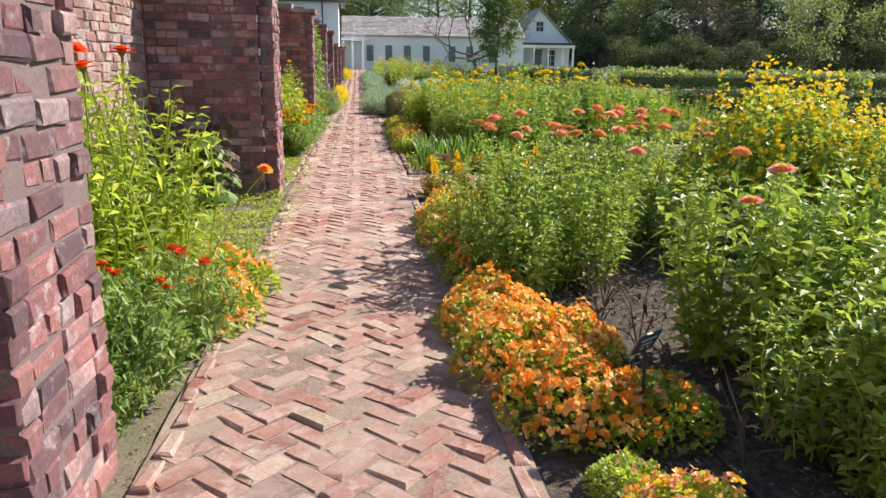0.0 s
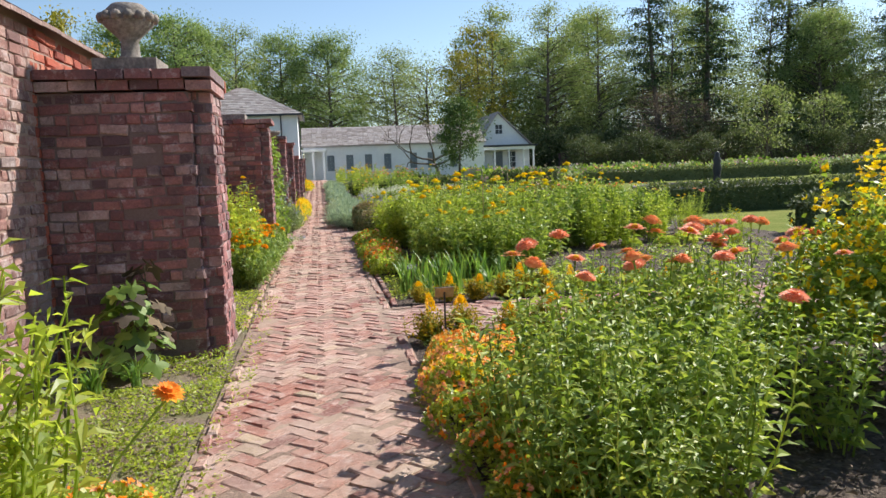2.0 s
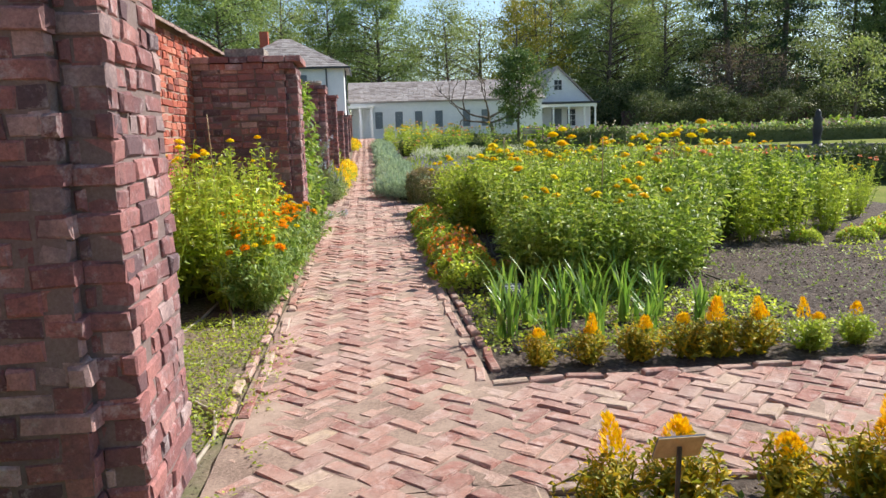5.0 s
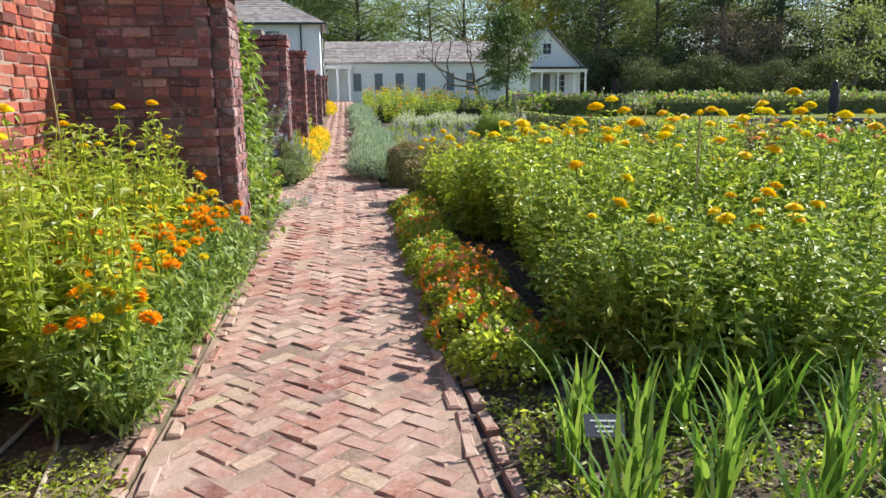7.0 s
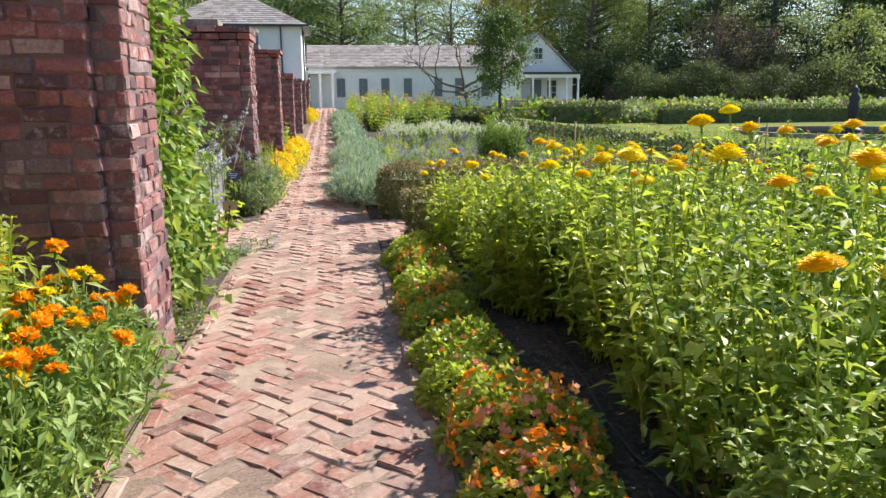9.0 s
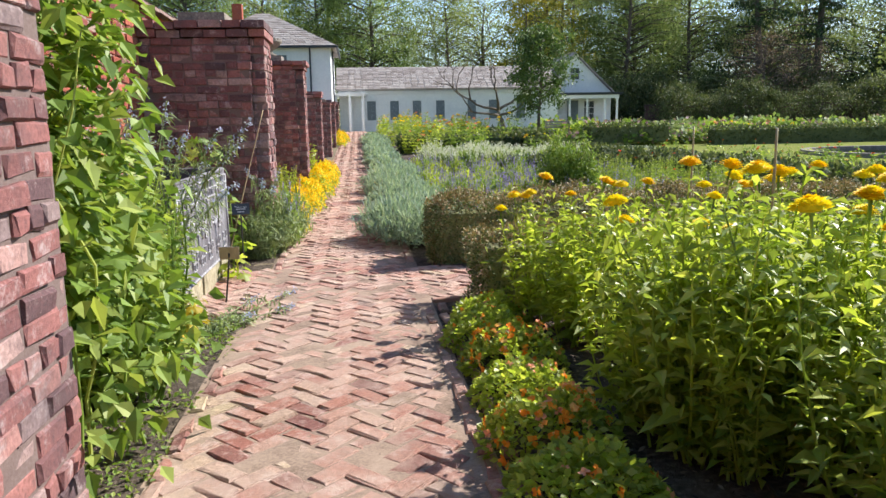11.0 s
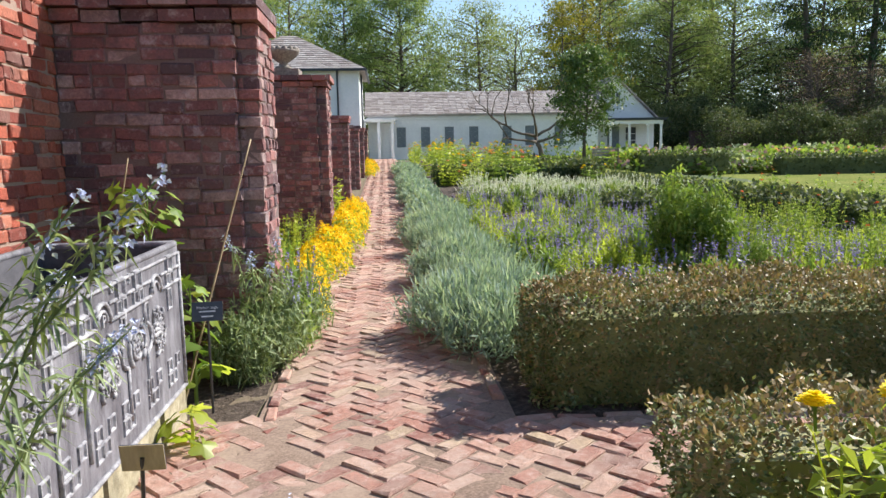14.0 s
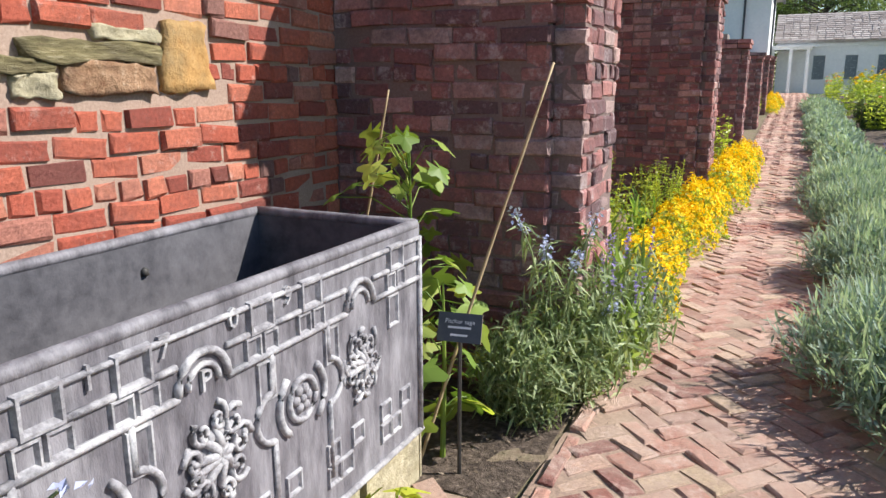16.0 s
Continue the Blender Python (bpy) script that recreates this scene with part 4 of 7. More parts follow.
def ring_flower(radius, petals=13, rings=3, dome=0.5, mats=(ORANGE, GOLD)):
    """A double daisy: rings of petals about a small domed heart."""
    pile, r = Pile(), rng(int(radius * 1e4) + petals + rings)
    for k in range(rings):
        a = np.arange(petals) * 2 * np.pi / petals + k * 0.25 + r.normal(0, 0.06, petals)
        f = 1 - k * (0.81 / rings)
        base = np.stack([np.cos(a), np.sin(a), np.zeros(petals)], 1) * radius * 0.12 + [0, 0, k * radius * 0.3 * dome]
        way = np.stack([np.cos(a), np.sin(a), np.full(petals, 0.1 + 0.6 * k * dome)], 1)
        leaves(pile, base, way, radius * f * r.uniform(0.88, 1.05, petals), radius * f * 0.62, 0, 0.12, 0.1)
    lathe(pile, [(radius * 0.3, 0.0), (radius * 0.32, radius * 0.22), (radius * 0.2, radius * 0.42), (radius * 0.03, radius * 0.48)], 8, idx=1)
    lathe(pile, [(0.004, -0.09), (0.005, -0.02), (radius * 0.3, 0.0)], 5, idx=2)
    return pile.mesh("flower", [mats[0], mats[1], LEAF])


def double_head(radius, mats, seed):
    """A full double zinnia: tier on tier of short rounded petals, flat below and domed above."""
    pile, r = Pile(), rng(seed)
    for k, (q, z, n) in enumerate(((1.0, 0.0, 18), (0.97, 0.13, 17), (0.86, 0.27, 15), (0.7, 0.4, 12), (0.48, 0.5, 9), (0.24, 0.56, 6))):
        a = np.arange(n) * 2 * np.pi / n + k * 0.4 + r.normal(0, 0.07, n)
        d = np.stack([np.cos(a), np.sin(a), np.zeros(n)], 1)
        base = d * radius * max(q - 0.42, 0.02) + [0, 0, z * radius]
        leaves(pile, base, d + [0, 0, 0.12 + 0.13 * k], radius * 0.46 * r.uniform(0.85, 1.1, n), radius * 0.4, int(k > 3), 0.1, 0.12)
    lathe(pile, [(radius * 0.1, -radius * 0.3), (radius * 0.5, -0.01), (radius * 0.62, radius * 0.12), (radius * 0.4, radius * 0.4), (0.003, radius * 0.52)], 8, idx=0)
    lathe(pile, [(0.004, -0.1), (0.005, -radius * 0.45), (radius * 0.22, -radius * 0.2), (radius * 0.3, 0.0)], 5, idx=2)
    return pile.mesh("flower", [mats[0], mats[1], LEAF])


def pompon(radius, mat):
    """A round marigold head of crowded ruffled petals."""
    pile, r = Pile(), rng(int(radius * 1e4))
    n = 54
    z = r.uniform(-0.25, 1, n)
    a = r.uniform(0, 2 * np.pi, n)
    q = np.sqrt(1 - np.clip(z, -1, 1) ** 2)
    d = np.stack([np.cos(a) * q, np.sin(a) * q, z * 0.75], 1)
    leaves(pile, d * radius * 0.35, d + r.normal(0, 0.2, (n, 3)), radius * 0.7, radius * 0.5, 0, 0.0, 0.2, r=r)
    lathe(pile, [(0.004, -radius * 1.6), (0.004, -radius), (radius * 0.28, -radius * 0.6), (radius * 0.4, -radius * 0.1), (radius * 0.3, radius * 0.3)], 6, idx=1)
    return pile.mesh("flower", [mat, LEAF])


STEMS_OF = {}


def with_stems(foliage, stems):
    """Remembers the stems that belong to a foliage mesh, so that a plant gets both as parts."""
    STEMS_OF[foliage.name] = stems
    return foliage


def leafy_stems(seed, h, spread, stems, leaf, mat, wide=0.42, start=0.12, step=0.055, lean=1.0, fine=True):
    """A clump of upright stems with pairs of leaves. Returns the mesh and the tops."""
    r, pile, wood, tops = rng(seed), Pile(), Pile(), []
    for k in range(stems):
        a, q = r.uniform(0, 2 * np.pi), math.sqrt(r.uniform(0.0, 1))
        foot = np.array([math.cos(a), math.sin(a), 0]) * q * spread * 0.45
        head = np.array([math.cos(a), math.sin(a), 0]) * q * spread * lean + np.array([r.normal(0, 0.04), r.normal(0, 0.04), h * r.uniform(0.68, 1.03) * (1 - 0.18 * q)])
        line = stem_line(r, foot, head, 0.1)
        tube(wood, line, [0.006, 0.005, 0.004, 0.0025], 4, 0, False)
        n = max(3, int((1 - start) * head[2] / step))
        t = np.repeat(np.linspace(start, 1.0, n), 2) + r.normal(0, 0.01, 2 * n)
        p = np.stack([np.interp(t, np.linspace(0, 1, 4), line[:, i]) for i in range(3)], 1)
        b = np.repeat(np.arange(n) * 1.571 + r.uniform(0, 6), 2) + np.tile([0, np.pi], n) + r.normal(0, 0.3, 2 * n)
        way = np.stack([np.cos(b), np.sin(b), r.uniform(0.15, 0.8, 2 * n)], 1)
        size = leaf * (1.15 - 0.55 * t ** 2) * r.uniform(0.65, 1.15, 2 * n)
        leaves(pile, p, way, size, size * wide, 0, 0.35, 0.16, fine, r=r)
        m = n
        t2 = r.uniform(start + 0.1, 1.0, m)
        p2 = np.stack([np.interp(t2, np.linspace(0, 1, 4), line[:, i]) for i in range(3)], 1) + r.normal(0, leaf * 0.45, (m, 3)) * [1, 1, 0.6]
        leaves(pile, p2, r.normal(0, 1, (m, 3)) + [0, 0, 0.6], leaf * 0.6, leaf * 0.6 * wide, 0, 0.3, 0.16, False, r=r)
        tops.append((head, head - line[-2]))
    return with_stems(pile.mesh("foliage", [mat]), wood.mesh("stem", [mat])), tops


def feathery(seed, h, spread, n, leaf, mat, wide=0.2):
    """A bushy mound of fine cut leaves on branching twigs."""
    r, pile, wood, tops = rng(seed), Pile(), Pile(), []
    for k in range(n):
        a, q = r.uniform(0, 2 * np.pi), math.sqrt(r.uniform(0, 1))
        head = np.array([math.cos(a) * q * spread, math.sin(a) * q * spread, h * (1 - 0.45 * q * q) * r.uniform(0.72, 1.0)])
        foot = head * [0.3, 0.3, 0]
        line = stem_line(r, foot, head, 0.08)
        tube(wood, line, [0.004, 0.0035, 0.003, 0.002], 3, 0, False)
        m = 26
        t = r.uniform(0.15, 1, m)
        p = np.stack([np.interp(t, np.linspace(0, 1, 4), line[:, i]) for i in range(3)], 1) + r.normal(0, leaf * 0.3, (m, 3))
        leaves(pile, p, r.normal(0, 1, (m, 3)) + [0, 0, 0.7], leaf * r.uniform(0.6, 1.2, m), leaf * wide, 0, 0.2, 0.1, r=r)
        tops.append((head, head - foot))
    return with_stems(pile.mesh("foliage", [mat]), wood.mesh("stem", [mat])), tops


def mound(seed, h, spread, n_leaf, leaf, mat, n_bloom, bloom, bloom_mats, long=1.0, fine=True):
    """A low spreading cushion of round leaves sprinkled with small five-petalled blossoms."""
    r, pile = rng(seed), Pile()

    def at(n, lift):
        a, q = r.uniform(0, 2 * np.pi, n), np.sqrt(r.uniform(0, 1, n))
        x, y = np.cos(a) * q * spread, np.sin(a) * q * spread * long
        lump = np.array([noise.noise(Vector((u * 7, v * 7, seed * 1.7))) for u, v in zip(x, y)])
        z = h * np.sqrt(np.clip(1 - q ** 2.4, 0.02, 1)) * (0.82 + 0.4 * lump)
        return np.stack([x, y, z * lift], 1), np.stack([np.cos(a) * q, np.sin(a) * q, 1.1 - q], 1)

    p, d = at(n_leaf, r.uniform(0.25, 1.0, n_leaf) ** 0.6)
    leaves(pile, p, d + r.normal(0, 0.6, (n_leaf, 3)), leaf * r.uniform(0.6, 1.2, n_leaf), leaf * 0.75, 0, 0.1, 0.1, fine, r=r)
    fol = pile.mesh("foliage", [mat])
    fl = Pile()
    if n_bloom:
        p, d = at(n_bloom, r.uniform(0.9, 1.12, n_bloom))
        for k in range(5):
            a = k * 2 * np.pi / 5 + np.arange(n_bloom) * 1.3
            n = unit(d + r.normal(0, 0.35, d.shape))
            s = unit(np.cross(n, [[0.3, 1, 0.1]]))
            w = np.cross(n, s)
            way = s * np.cos(a)[:, None] + w * np.sin(a)[:, None] + n * 0.35
            size = bloom * r.uniform(0.75, 1.2, n_bloom)
            leaves(fl, p + [0, 0, 0.012], way, size, size * 0.95, 0, 0.05, 0.1, False, side=n)
        pick = r.integers(0, len(bloom_mats), n_bloom)
        fl.i = [np.concatenate([pick] * 2) for _ in fl.f]
    return fol, (fl.mesh("bloom", list(bloom_mats)) if n_bloom else None)


def blades(seed, h, spread, n, mat, width=0.022, arch=0.35):
    """Sword leaves that rise from one root and bend over."""
    r, pile = rng(seed), Pile()
    for k in range(n):
        a = r.uniform(0, 6.28)
        foot = np.array([r.normal(0, spread * 0.4), r.normal(0, spread * 0.4), 0])
        out = np.array([math.cos(a), math.sin(a), 0])
        t = np.linspace(0, 1, 6)[:, None]
        hh, oo = h * r.uniform(0.55, 1.0), arch * h * r.uniform(0.2, 1.2)
        line = foot + out * oo * t ** 2 + np.array([0, 0, 1]) * hh * (t - 0.28 * arch * t ** 3)
        s = np.array([-out[1], out[0], 0]) * width * 0.5 * np.array([0.8, 1, 1, 0.85, 0.55, 0.05])[:, None]
        v = np.stack([line - s, line + s], 1).reshape(-1, 3)
        i = np.arange(5)[:, None] * 2
        pile.add(v, i + [0, 1, 3, 2], 0)
    return pile.mesh("foliage", [mat])


def spiky(seed, h, spread, n, mat, width=0.012, long=1.0, spikes=0, spike_mat=None, spike=0.16):
    """Fine upright shoots in a loose hummock; some end in flower spikes."""
    r, pile, fl = rng(seed), Pile(), Pile()
    a, q = r.uniform(0, 6.28, n), np.sqrt(r.uniform(0, 1, n))
    foot = np.stack([np.cos(a) * q * spread * 0.8, np.sin(a) * q * spread * 0.8 * long, np.zeros(n)], 1)
    top = h * np.sqrt(np.clip(1 - 0.75 * q ** 2.2, 0, 1)) * r.uniform(0.7, 1.05, n)
    head = foot + np.stack([np.cos(a) * q * spread * 0.28 + r.normal(0, 0.05, n), np.sin(a) * q * spread * 0.28 + r.normal(0, 0.05, n), top], 1)
    for f in (0.25, 0.45, 0.62, 0.8):
        base = foot + (head - foot) * f
        for s in range(2):
            leaves(pile, base + r.normal(0, 0.01, base.shape), (head - foot) * 0.9 + r.normal(0, 0.16 * h / 0.45, base.shape), 0.32 * top * r.uniform(0.6, 1.1, n), width, 0, 0.05, 0.1, False, r=r)
    if spikes:
        k = r.choice(n, spikes, replace=False)
        for j in range(7):
            f = 0.96 + j * spike / 6 / np.maximum(top[k], 0.1)[:, None] * 1.0
            base = foot[k] + (head[k] - foot[k]) * f
            for s in range(3):
                leaves(fl, base, r.normal(0, 1, base.shape) + [0, 0, 0.5], 0.028, 0.02, 0, 0, 0.1, False)
    return pile.mesh("foliage", [mat]), (fl.mesh("inflorescence", [spike_mat]) if spikes else None)


def hedge_block(x0, x1, y0, y1, h, leaf, per_m2, seed, label, mat=LEAF_BOX):
    """A clipped hedge: dense little leaves over a twiggy heart."""
    r, pile = rng(seed), Pile()
    inset = 0.13
    z0 = min(float(land(x0, y0)), float(land(x0, y1)))
    core = Pile().box(x0 + inset, y0 + inset, z0 - 0.05, x1 - inset, y1 - inset, z0 + h - inset)
    sides = [((x0, y0, 0), (x1 - x0, 0, 0), (0, 0, h), (0, -1, 0)), ((x0, y1, 0), (x1 - x0, 0, 0), (0, 0, h), (0, 1, 0)), ((x0, y0, 0), (0, y1 - y0, 0), (0, 0, h), (-1, 0, 0)), ((x1, y0, 0), (0, y1 - y0, 0), (0, 0, h), (1, 0, 0)), ((x0, y0, h), (x1 - x0, 0, 0), (0, y1 - y0, 0), (0, 0, 1))]
    for o, a, b, n in sides:
        o, a, b, n = (np.array(q, float) for q in (o, a, b, n))
        k = int(np.linalg.norm(a) * np.linalg.norm(b) * per_m2 * (0.45 if n[1] + n[0] > 0 else 1))
        ca, cb = r.uniform(0, 1, k), r.uniform(0, 1, k)
        p = o + a * ca[:, None] + b * cb[:, None]
        span = np.minimum(np.minimum(ca, 1 - ca) * np.linalg.norm(a), np.where(n[2] > 0, np.minimum(cb, 1 - cb), 1 - cb) * np.linalg.norm(b))
        p = p - n * (0.1 * np.clip(1 - span / 0.17, 0, 1) ** 2)[:, None]
        bulge = np.array([noise.noise(Vector(q) * 3.0) + 0.5 * noise.noise(Vector(q) * 9.0) for q in p]) * 0.11 if k < 60000 else 0
        p = p + n * (np.asarray(bulge)[..., None] - np.abs(r.normal(0, leaf * 1.1, k))[:, None]) + [0, 0, z0]
        p[:, 2] += np.where(n[2] > 0, np.abs(r.normal(0, 0.034, k)), 0)
        leaves(pile, p, r.normal(0, 0.7, (k, 3)) + n * 0.6 + [0, 0, 0.35], leaf * r.uniform(0.7, 1.3, k), leaf * 0.6, 0, 0.05, 0.15, False, r=r)
        tone = ((p[:, 2] - z0 > h - np.abs(r.normal(0.05, 0.07, k))) & (r.random(k) < 0.8) | (r.random(k) < 0.16)).astype(int)
        pile.i[-1] = np.concatenate([tone, tone])
    ob = thing("box_hedge", None, label, "hedge", "box hedges")
    part("foliage", pile.mesh("foliage", [mat, LEAF_BRONZE if mat is LEAF_BOX else mat]), ob)["kind"] = "stuff"
    part("twig_core", core.mesh("twig_core", [mat]), ob)
    return ob


def tree_mesh(seed, h, crown, clumps, per, leaf, base=0.3, trunk=0.22, droop=0.0, tight=0.16, lift=0.25, pine=False):
    """Trunk with limbs, and a crown of many leaf clumps with gaps."""
    r, wood, fol = rng(seed), Pile(), Pile()
    bend = r.normal(0, 0.03 * h, (5, 2))
    zs = np.array([-0.3, 0.25, 0.5, 0.75, 0.97]) * h
    zs[0] = -0.3
    spine = np.column_stack([np.cumsum(bend[:, 0]) * 0.4, np.cumsum(bend[:, 1]) * 0.4, zs])
    spine[0, :2] = 0
    tube(wood, spine, np.array([1.25, 0.85, 0.6, 0.35, 0.08]) * trunk, 8)
    pts, ways = [], []
    for k in range(clumps):
        t = base + (1 - base) * (k + r.uniform(0, 1)) / clumps
        o = np.array([np.interp(t * h * 0.97, spine[:, 2], spine[:, i]) for i in range(3)])
        a = r.uniform(0, 6.28)
        s = (t - base) / (1 - base)
        if pine:
            reach = crown * (1.05 - s) ** 0.8 * r.uniform(0.55, 1.1)
            end = o + np.array([math.cos(a) * reach, math.sin(a) * reach, -droop * reach + r.normal(0, 0.1)])
        else:
            reach = crown * math.sqrt(max(0.06, 1 - (2 * s - 0.85) ** 2 * 0.8)) * math.sqrt(r.uniform(0.12, 1.1))
            end = o + np.array([math.cos(a) * reach, math.sin(a) * reach, reach * lift + r.normal(0, 0.4)])
            end[2] = min(end[2], h)
        tube(wood, [o, (o + end) / 2 + [0, 0, reach * 0.1], end], [trunk * 0.3 * (1.1 - s), trunk * 0.16, 0.015], 5)
        m = int(per * r.uniform(0.6, 1.3))
        if pine:
            f = r.uniform(0.3, 1.05, m)[:, None]
            p = o * (1 - f) + end * f + r.normal(0, 1, (m, 3)) * [crown * 0.11, crown * 0.11, crown * 0.035]
        else:
            f = np.where(r.random(m) < 0.3, r.uniform(0.5, 1, m), 1.0)[:, None]
            size = crown * tight * r.uniform(0.6, 1.4)
            p = o * (1 - f) + end * f + r.normal(0, 1, (m, 3)) * [size, size, size * 0.7]
        pts.append(p)
    p = np.concatenate(pts)
    n = len(p)
    way = r.normal(0, 1, (n, 3)) + [0, 0, -0.2 if not pine else 0.1]
    leaves(fol, p, way, leaf * r.uniform(0.6, 1.3, n), leaf * (0.55 if not pine else 0.3), 0, 0.15, 0.1, False, r=r)
    return wood.mesh("trunk", [BARK], True), fol, n


def plant(name, label, category, group, x, y, parts, turn=0.0, scale=1.0, z=None):
    """One plant: an Empty at its root with its parts."""
    ob = thing(name, None, label, category, group, m=Matrix.LocRotScale((x, y, float(land(x, y)) if z is None else z), Euler((0, 0, turn)), (scale,) * 3))
    for q in parts:
        if q[1] is not None:
            o = part(q[0], q[1], ob, q[2] if len(q) > 2 else "", q[3] if len(q) > 3 else None)
            if q[0] in ("bloom", "inflorescence", "foliage", "stalk", "stem"):
                o["kind"] = "stuff"
            if q[1].name in STEMS_OF:
                part("stem", STEMS_OF[q[1].name], ob)["kind"] = "stuff"
    return ob


def crowned(tops, flower, n, r, size=(0.8, 1.2), above=0.05, name="flower"):
    """Flower heads on the highest stems."""
    order = sorted(range(len(tops)), key=lambda k: -tops[k][0][2])
    out = []
    for k in order[: max(n * 2, n)]:
        if len(out) == n:
            break
        if r.random() < 0.45 and len(order) > n * 2:
            continue
        p, d = tops[k]
        d = Vector(d).normalized()
        q = Vector((d.x * 0.7 + r.normal(0, 0.15), d.y * 0.7 + r.normal(0, 0.15), 1)).to_track_quat("Z", "Y")
        s = r.uniform(*size)
        out.append((name, flower[int(r.integers(len(flower)))], "", Matrix.LocRotScale(Vector(p) + Vector((0, 0, above)), q, (s, s, s * 0.78))))
    return out


Z_CORAL = [double_head(0.066, (CORAL, CORAL), 4), double_head(0.056, (CORAL, CORAL), 5), ring_flower(0.06, 15, 3, 0.4, (CORAL, GOLD))]
Z_RED = [ring_flower(0.055, 14, 3, 0.5, (RED, RED)), ring_flower(0.05, 13, 3, 0.6, (RED, ORANGE))]
Z_YELLOW = [double_head(0.056, (YELLOW, GOLD), 1), double_head(0.048, (YELLOW, YELLOW), 2), double_head(0.055, (GOLD, YELLOW), 3)]
Z_ORANGE = [ring_flower(0.06, 15, 3, 0.6, (ORANGE, ORANGE)), ring_flower(0.05, 14, 3, 0.5, (ORANGE, GOLD))]
M_ORANGE, M_GOLD = [pompon(0.042, AMBER), pompon(0.034, AMBER)], [pompon(0.036, GOLD), pompon(0.03, YELLOW)]
M_RED = [pompon(0.026, RED), pompon(0.03, RED)]

TALL = [leafy_stems(40 + k, 1.0, 0.34, (14, 16, 15, 17)[k], 0.105, LEAF, 0.4, 0.08, 0.05) for k in range(4)]
LIME = [leafy_stems(50 + k, 1.0, 0.28, (12, 14, 13, 15)[k], 0.1, LEAF_LIME, 0.36, 0.08, 0.05) for k in range(4)]
SAGE = [leafy_stems(55 + k, 1.0, 0.3, 24, 0.062, LEAF_MOUND, 0.5, 0.1, 0.04) for k in range(2)]
DENSE = [leafy_stems(57 + k, 1.0, 0.4, 26, 0.07, (LEAF_LIME, LEAF)[k], 0.4, 0.08, 0.05, 1.0, False) for k in range(2)]
COARSE = [leafy_stems(64 + k, 1.0, 0.42, 12, 0.16, (LEAF_LIME, LEAF, LEAF_MOUND)[k], 0.45, 0.08, 0.1, 1.0, False) for k in range(3)]
FERN = [feathery(60 + k, 0.6, 0.38, 62, 0.08, LEAF_COOL, 0.26) for k in range(3)]


UPRIGHT = feathery(66, 1.3, 0.3, 100, 0.11, LEAF_MOUND, 0.22)


# ---- planting: south right bed ----
def spread_over(r, n, x0, x1, y0, y1, gap, keep=None, tries=4000):
    got = []
    for _ in range(tries):
        if len(got) == n:
            break
        p = (r.uniform(x0, x1), r.uniform(y0, y1))
        if (keep is None or keep(*p)) and all((p[0] - q[0]) ** 2 + (p[1] - q[1]) ** 2 > gap * gap for q in got):
            got.append(p)
    return got


r = rng(1)
CORAL_LABEL = "tall leafy zinnia with flat coral-pink double flowers"
LUSH = [leafy_stems(45 + k, 1.0, 0.4, (19, 21)[k], 0.13, LEAF, 0.42, 0.08, 0.052) for k in range(2)]
for x, y, s, n in [(1.95, 4.3, 1.08, 1), (2.3, 4.05, 1.12, 1), (2.05, 3.75, 1.0, 1), (2.6, 4.5, 1.1, 1), (2.65, 3.6, 1.05, 2), (2.2, 3.2, 0.95, 1), (3.0, 4.1, 1.05, 2), (2.85, 3.0, 1.0, 1), (3.3, 3.5, 1.0, 2), (1.95, 2.75, 0.85, 0), (2.4, 2.6, 0.95, 1), (1.8, 3.4, 0.7, 0), (2.0, 3.0, 0.85, 0), (1.8, 2.95, 0.55, 0), (3.6, 4.3, 1.0, 2)]:
    m, tops = LUSH[int(r.integers(2))]
    plant("zinnia", CORAL_LABEL, "zinnia", "coral zinnias", x, y, [("foliage", m)] + crowned(tops, Z_CORAL, n, r, (0.8, 1.1), 0.06), r.uniform(0, 6), s)
for x, y, s, n in [(1.0, 5.7, 0.92, 0), (0.97, 6.3, 1.0, 1), (1.08, 5.3, 0.75, 0), (1.3, 5.55, 0.95, 0), (1.15, 5.95, 0.98, 1), (1.6, 5.65, 0.95, 1), (1.5, 6.2, 1.02, 2), (1.85, 6.0, 0.95, 1), (1.2, 6.5, 1.0, 2), (1.75, 6.75, 1.08, 4), (2.1, 6.45, 1.05, 3), (1.45, 7.15, 1.05, 3), (2.0, 7.3, 1.1, 4), (2.45, 6.9, 1.1, 4), (2.55, 7.35, 1.12, 4), (3.0, 7.5, 1.1, 4), (2.5, 6.1, 1.0, 2), (1.95, 6.95, 1.05, 2), (2.25, 7.0, 1.1, 3)]:
    m, tops = TALL[int(r.integers(4))]
    plant("zinnia", CORAL_LABEL, "zinnia", "coral zinnias", x, y, [("foliage", m)] + crowned(tops, Z_CORAL, n, r, (0.8, 1.15), 0.09), r.uniform(0, 6), s)
m_rud, rud_bl = mound(3, 1.32, 0.7, 5200, 0.06, LEAF, 760, 0.027, (YELLOW, GOLD, GOLD), 1.0, False)
for x, y, s in ((3.5, 6.85, 1.1), (4.1, 6.45, 0.85), (4.15, 7.2, 1.05), (4.8, 6.9, 0.8)):
    plant("rudbeckia", "bushy rudbeckia covered in small golden daisies", "rudbeckia", "golden daisies", x, y, [("foliage", m_rud), ("bloom", rud_bl)], r.uniform(0, 6), s)

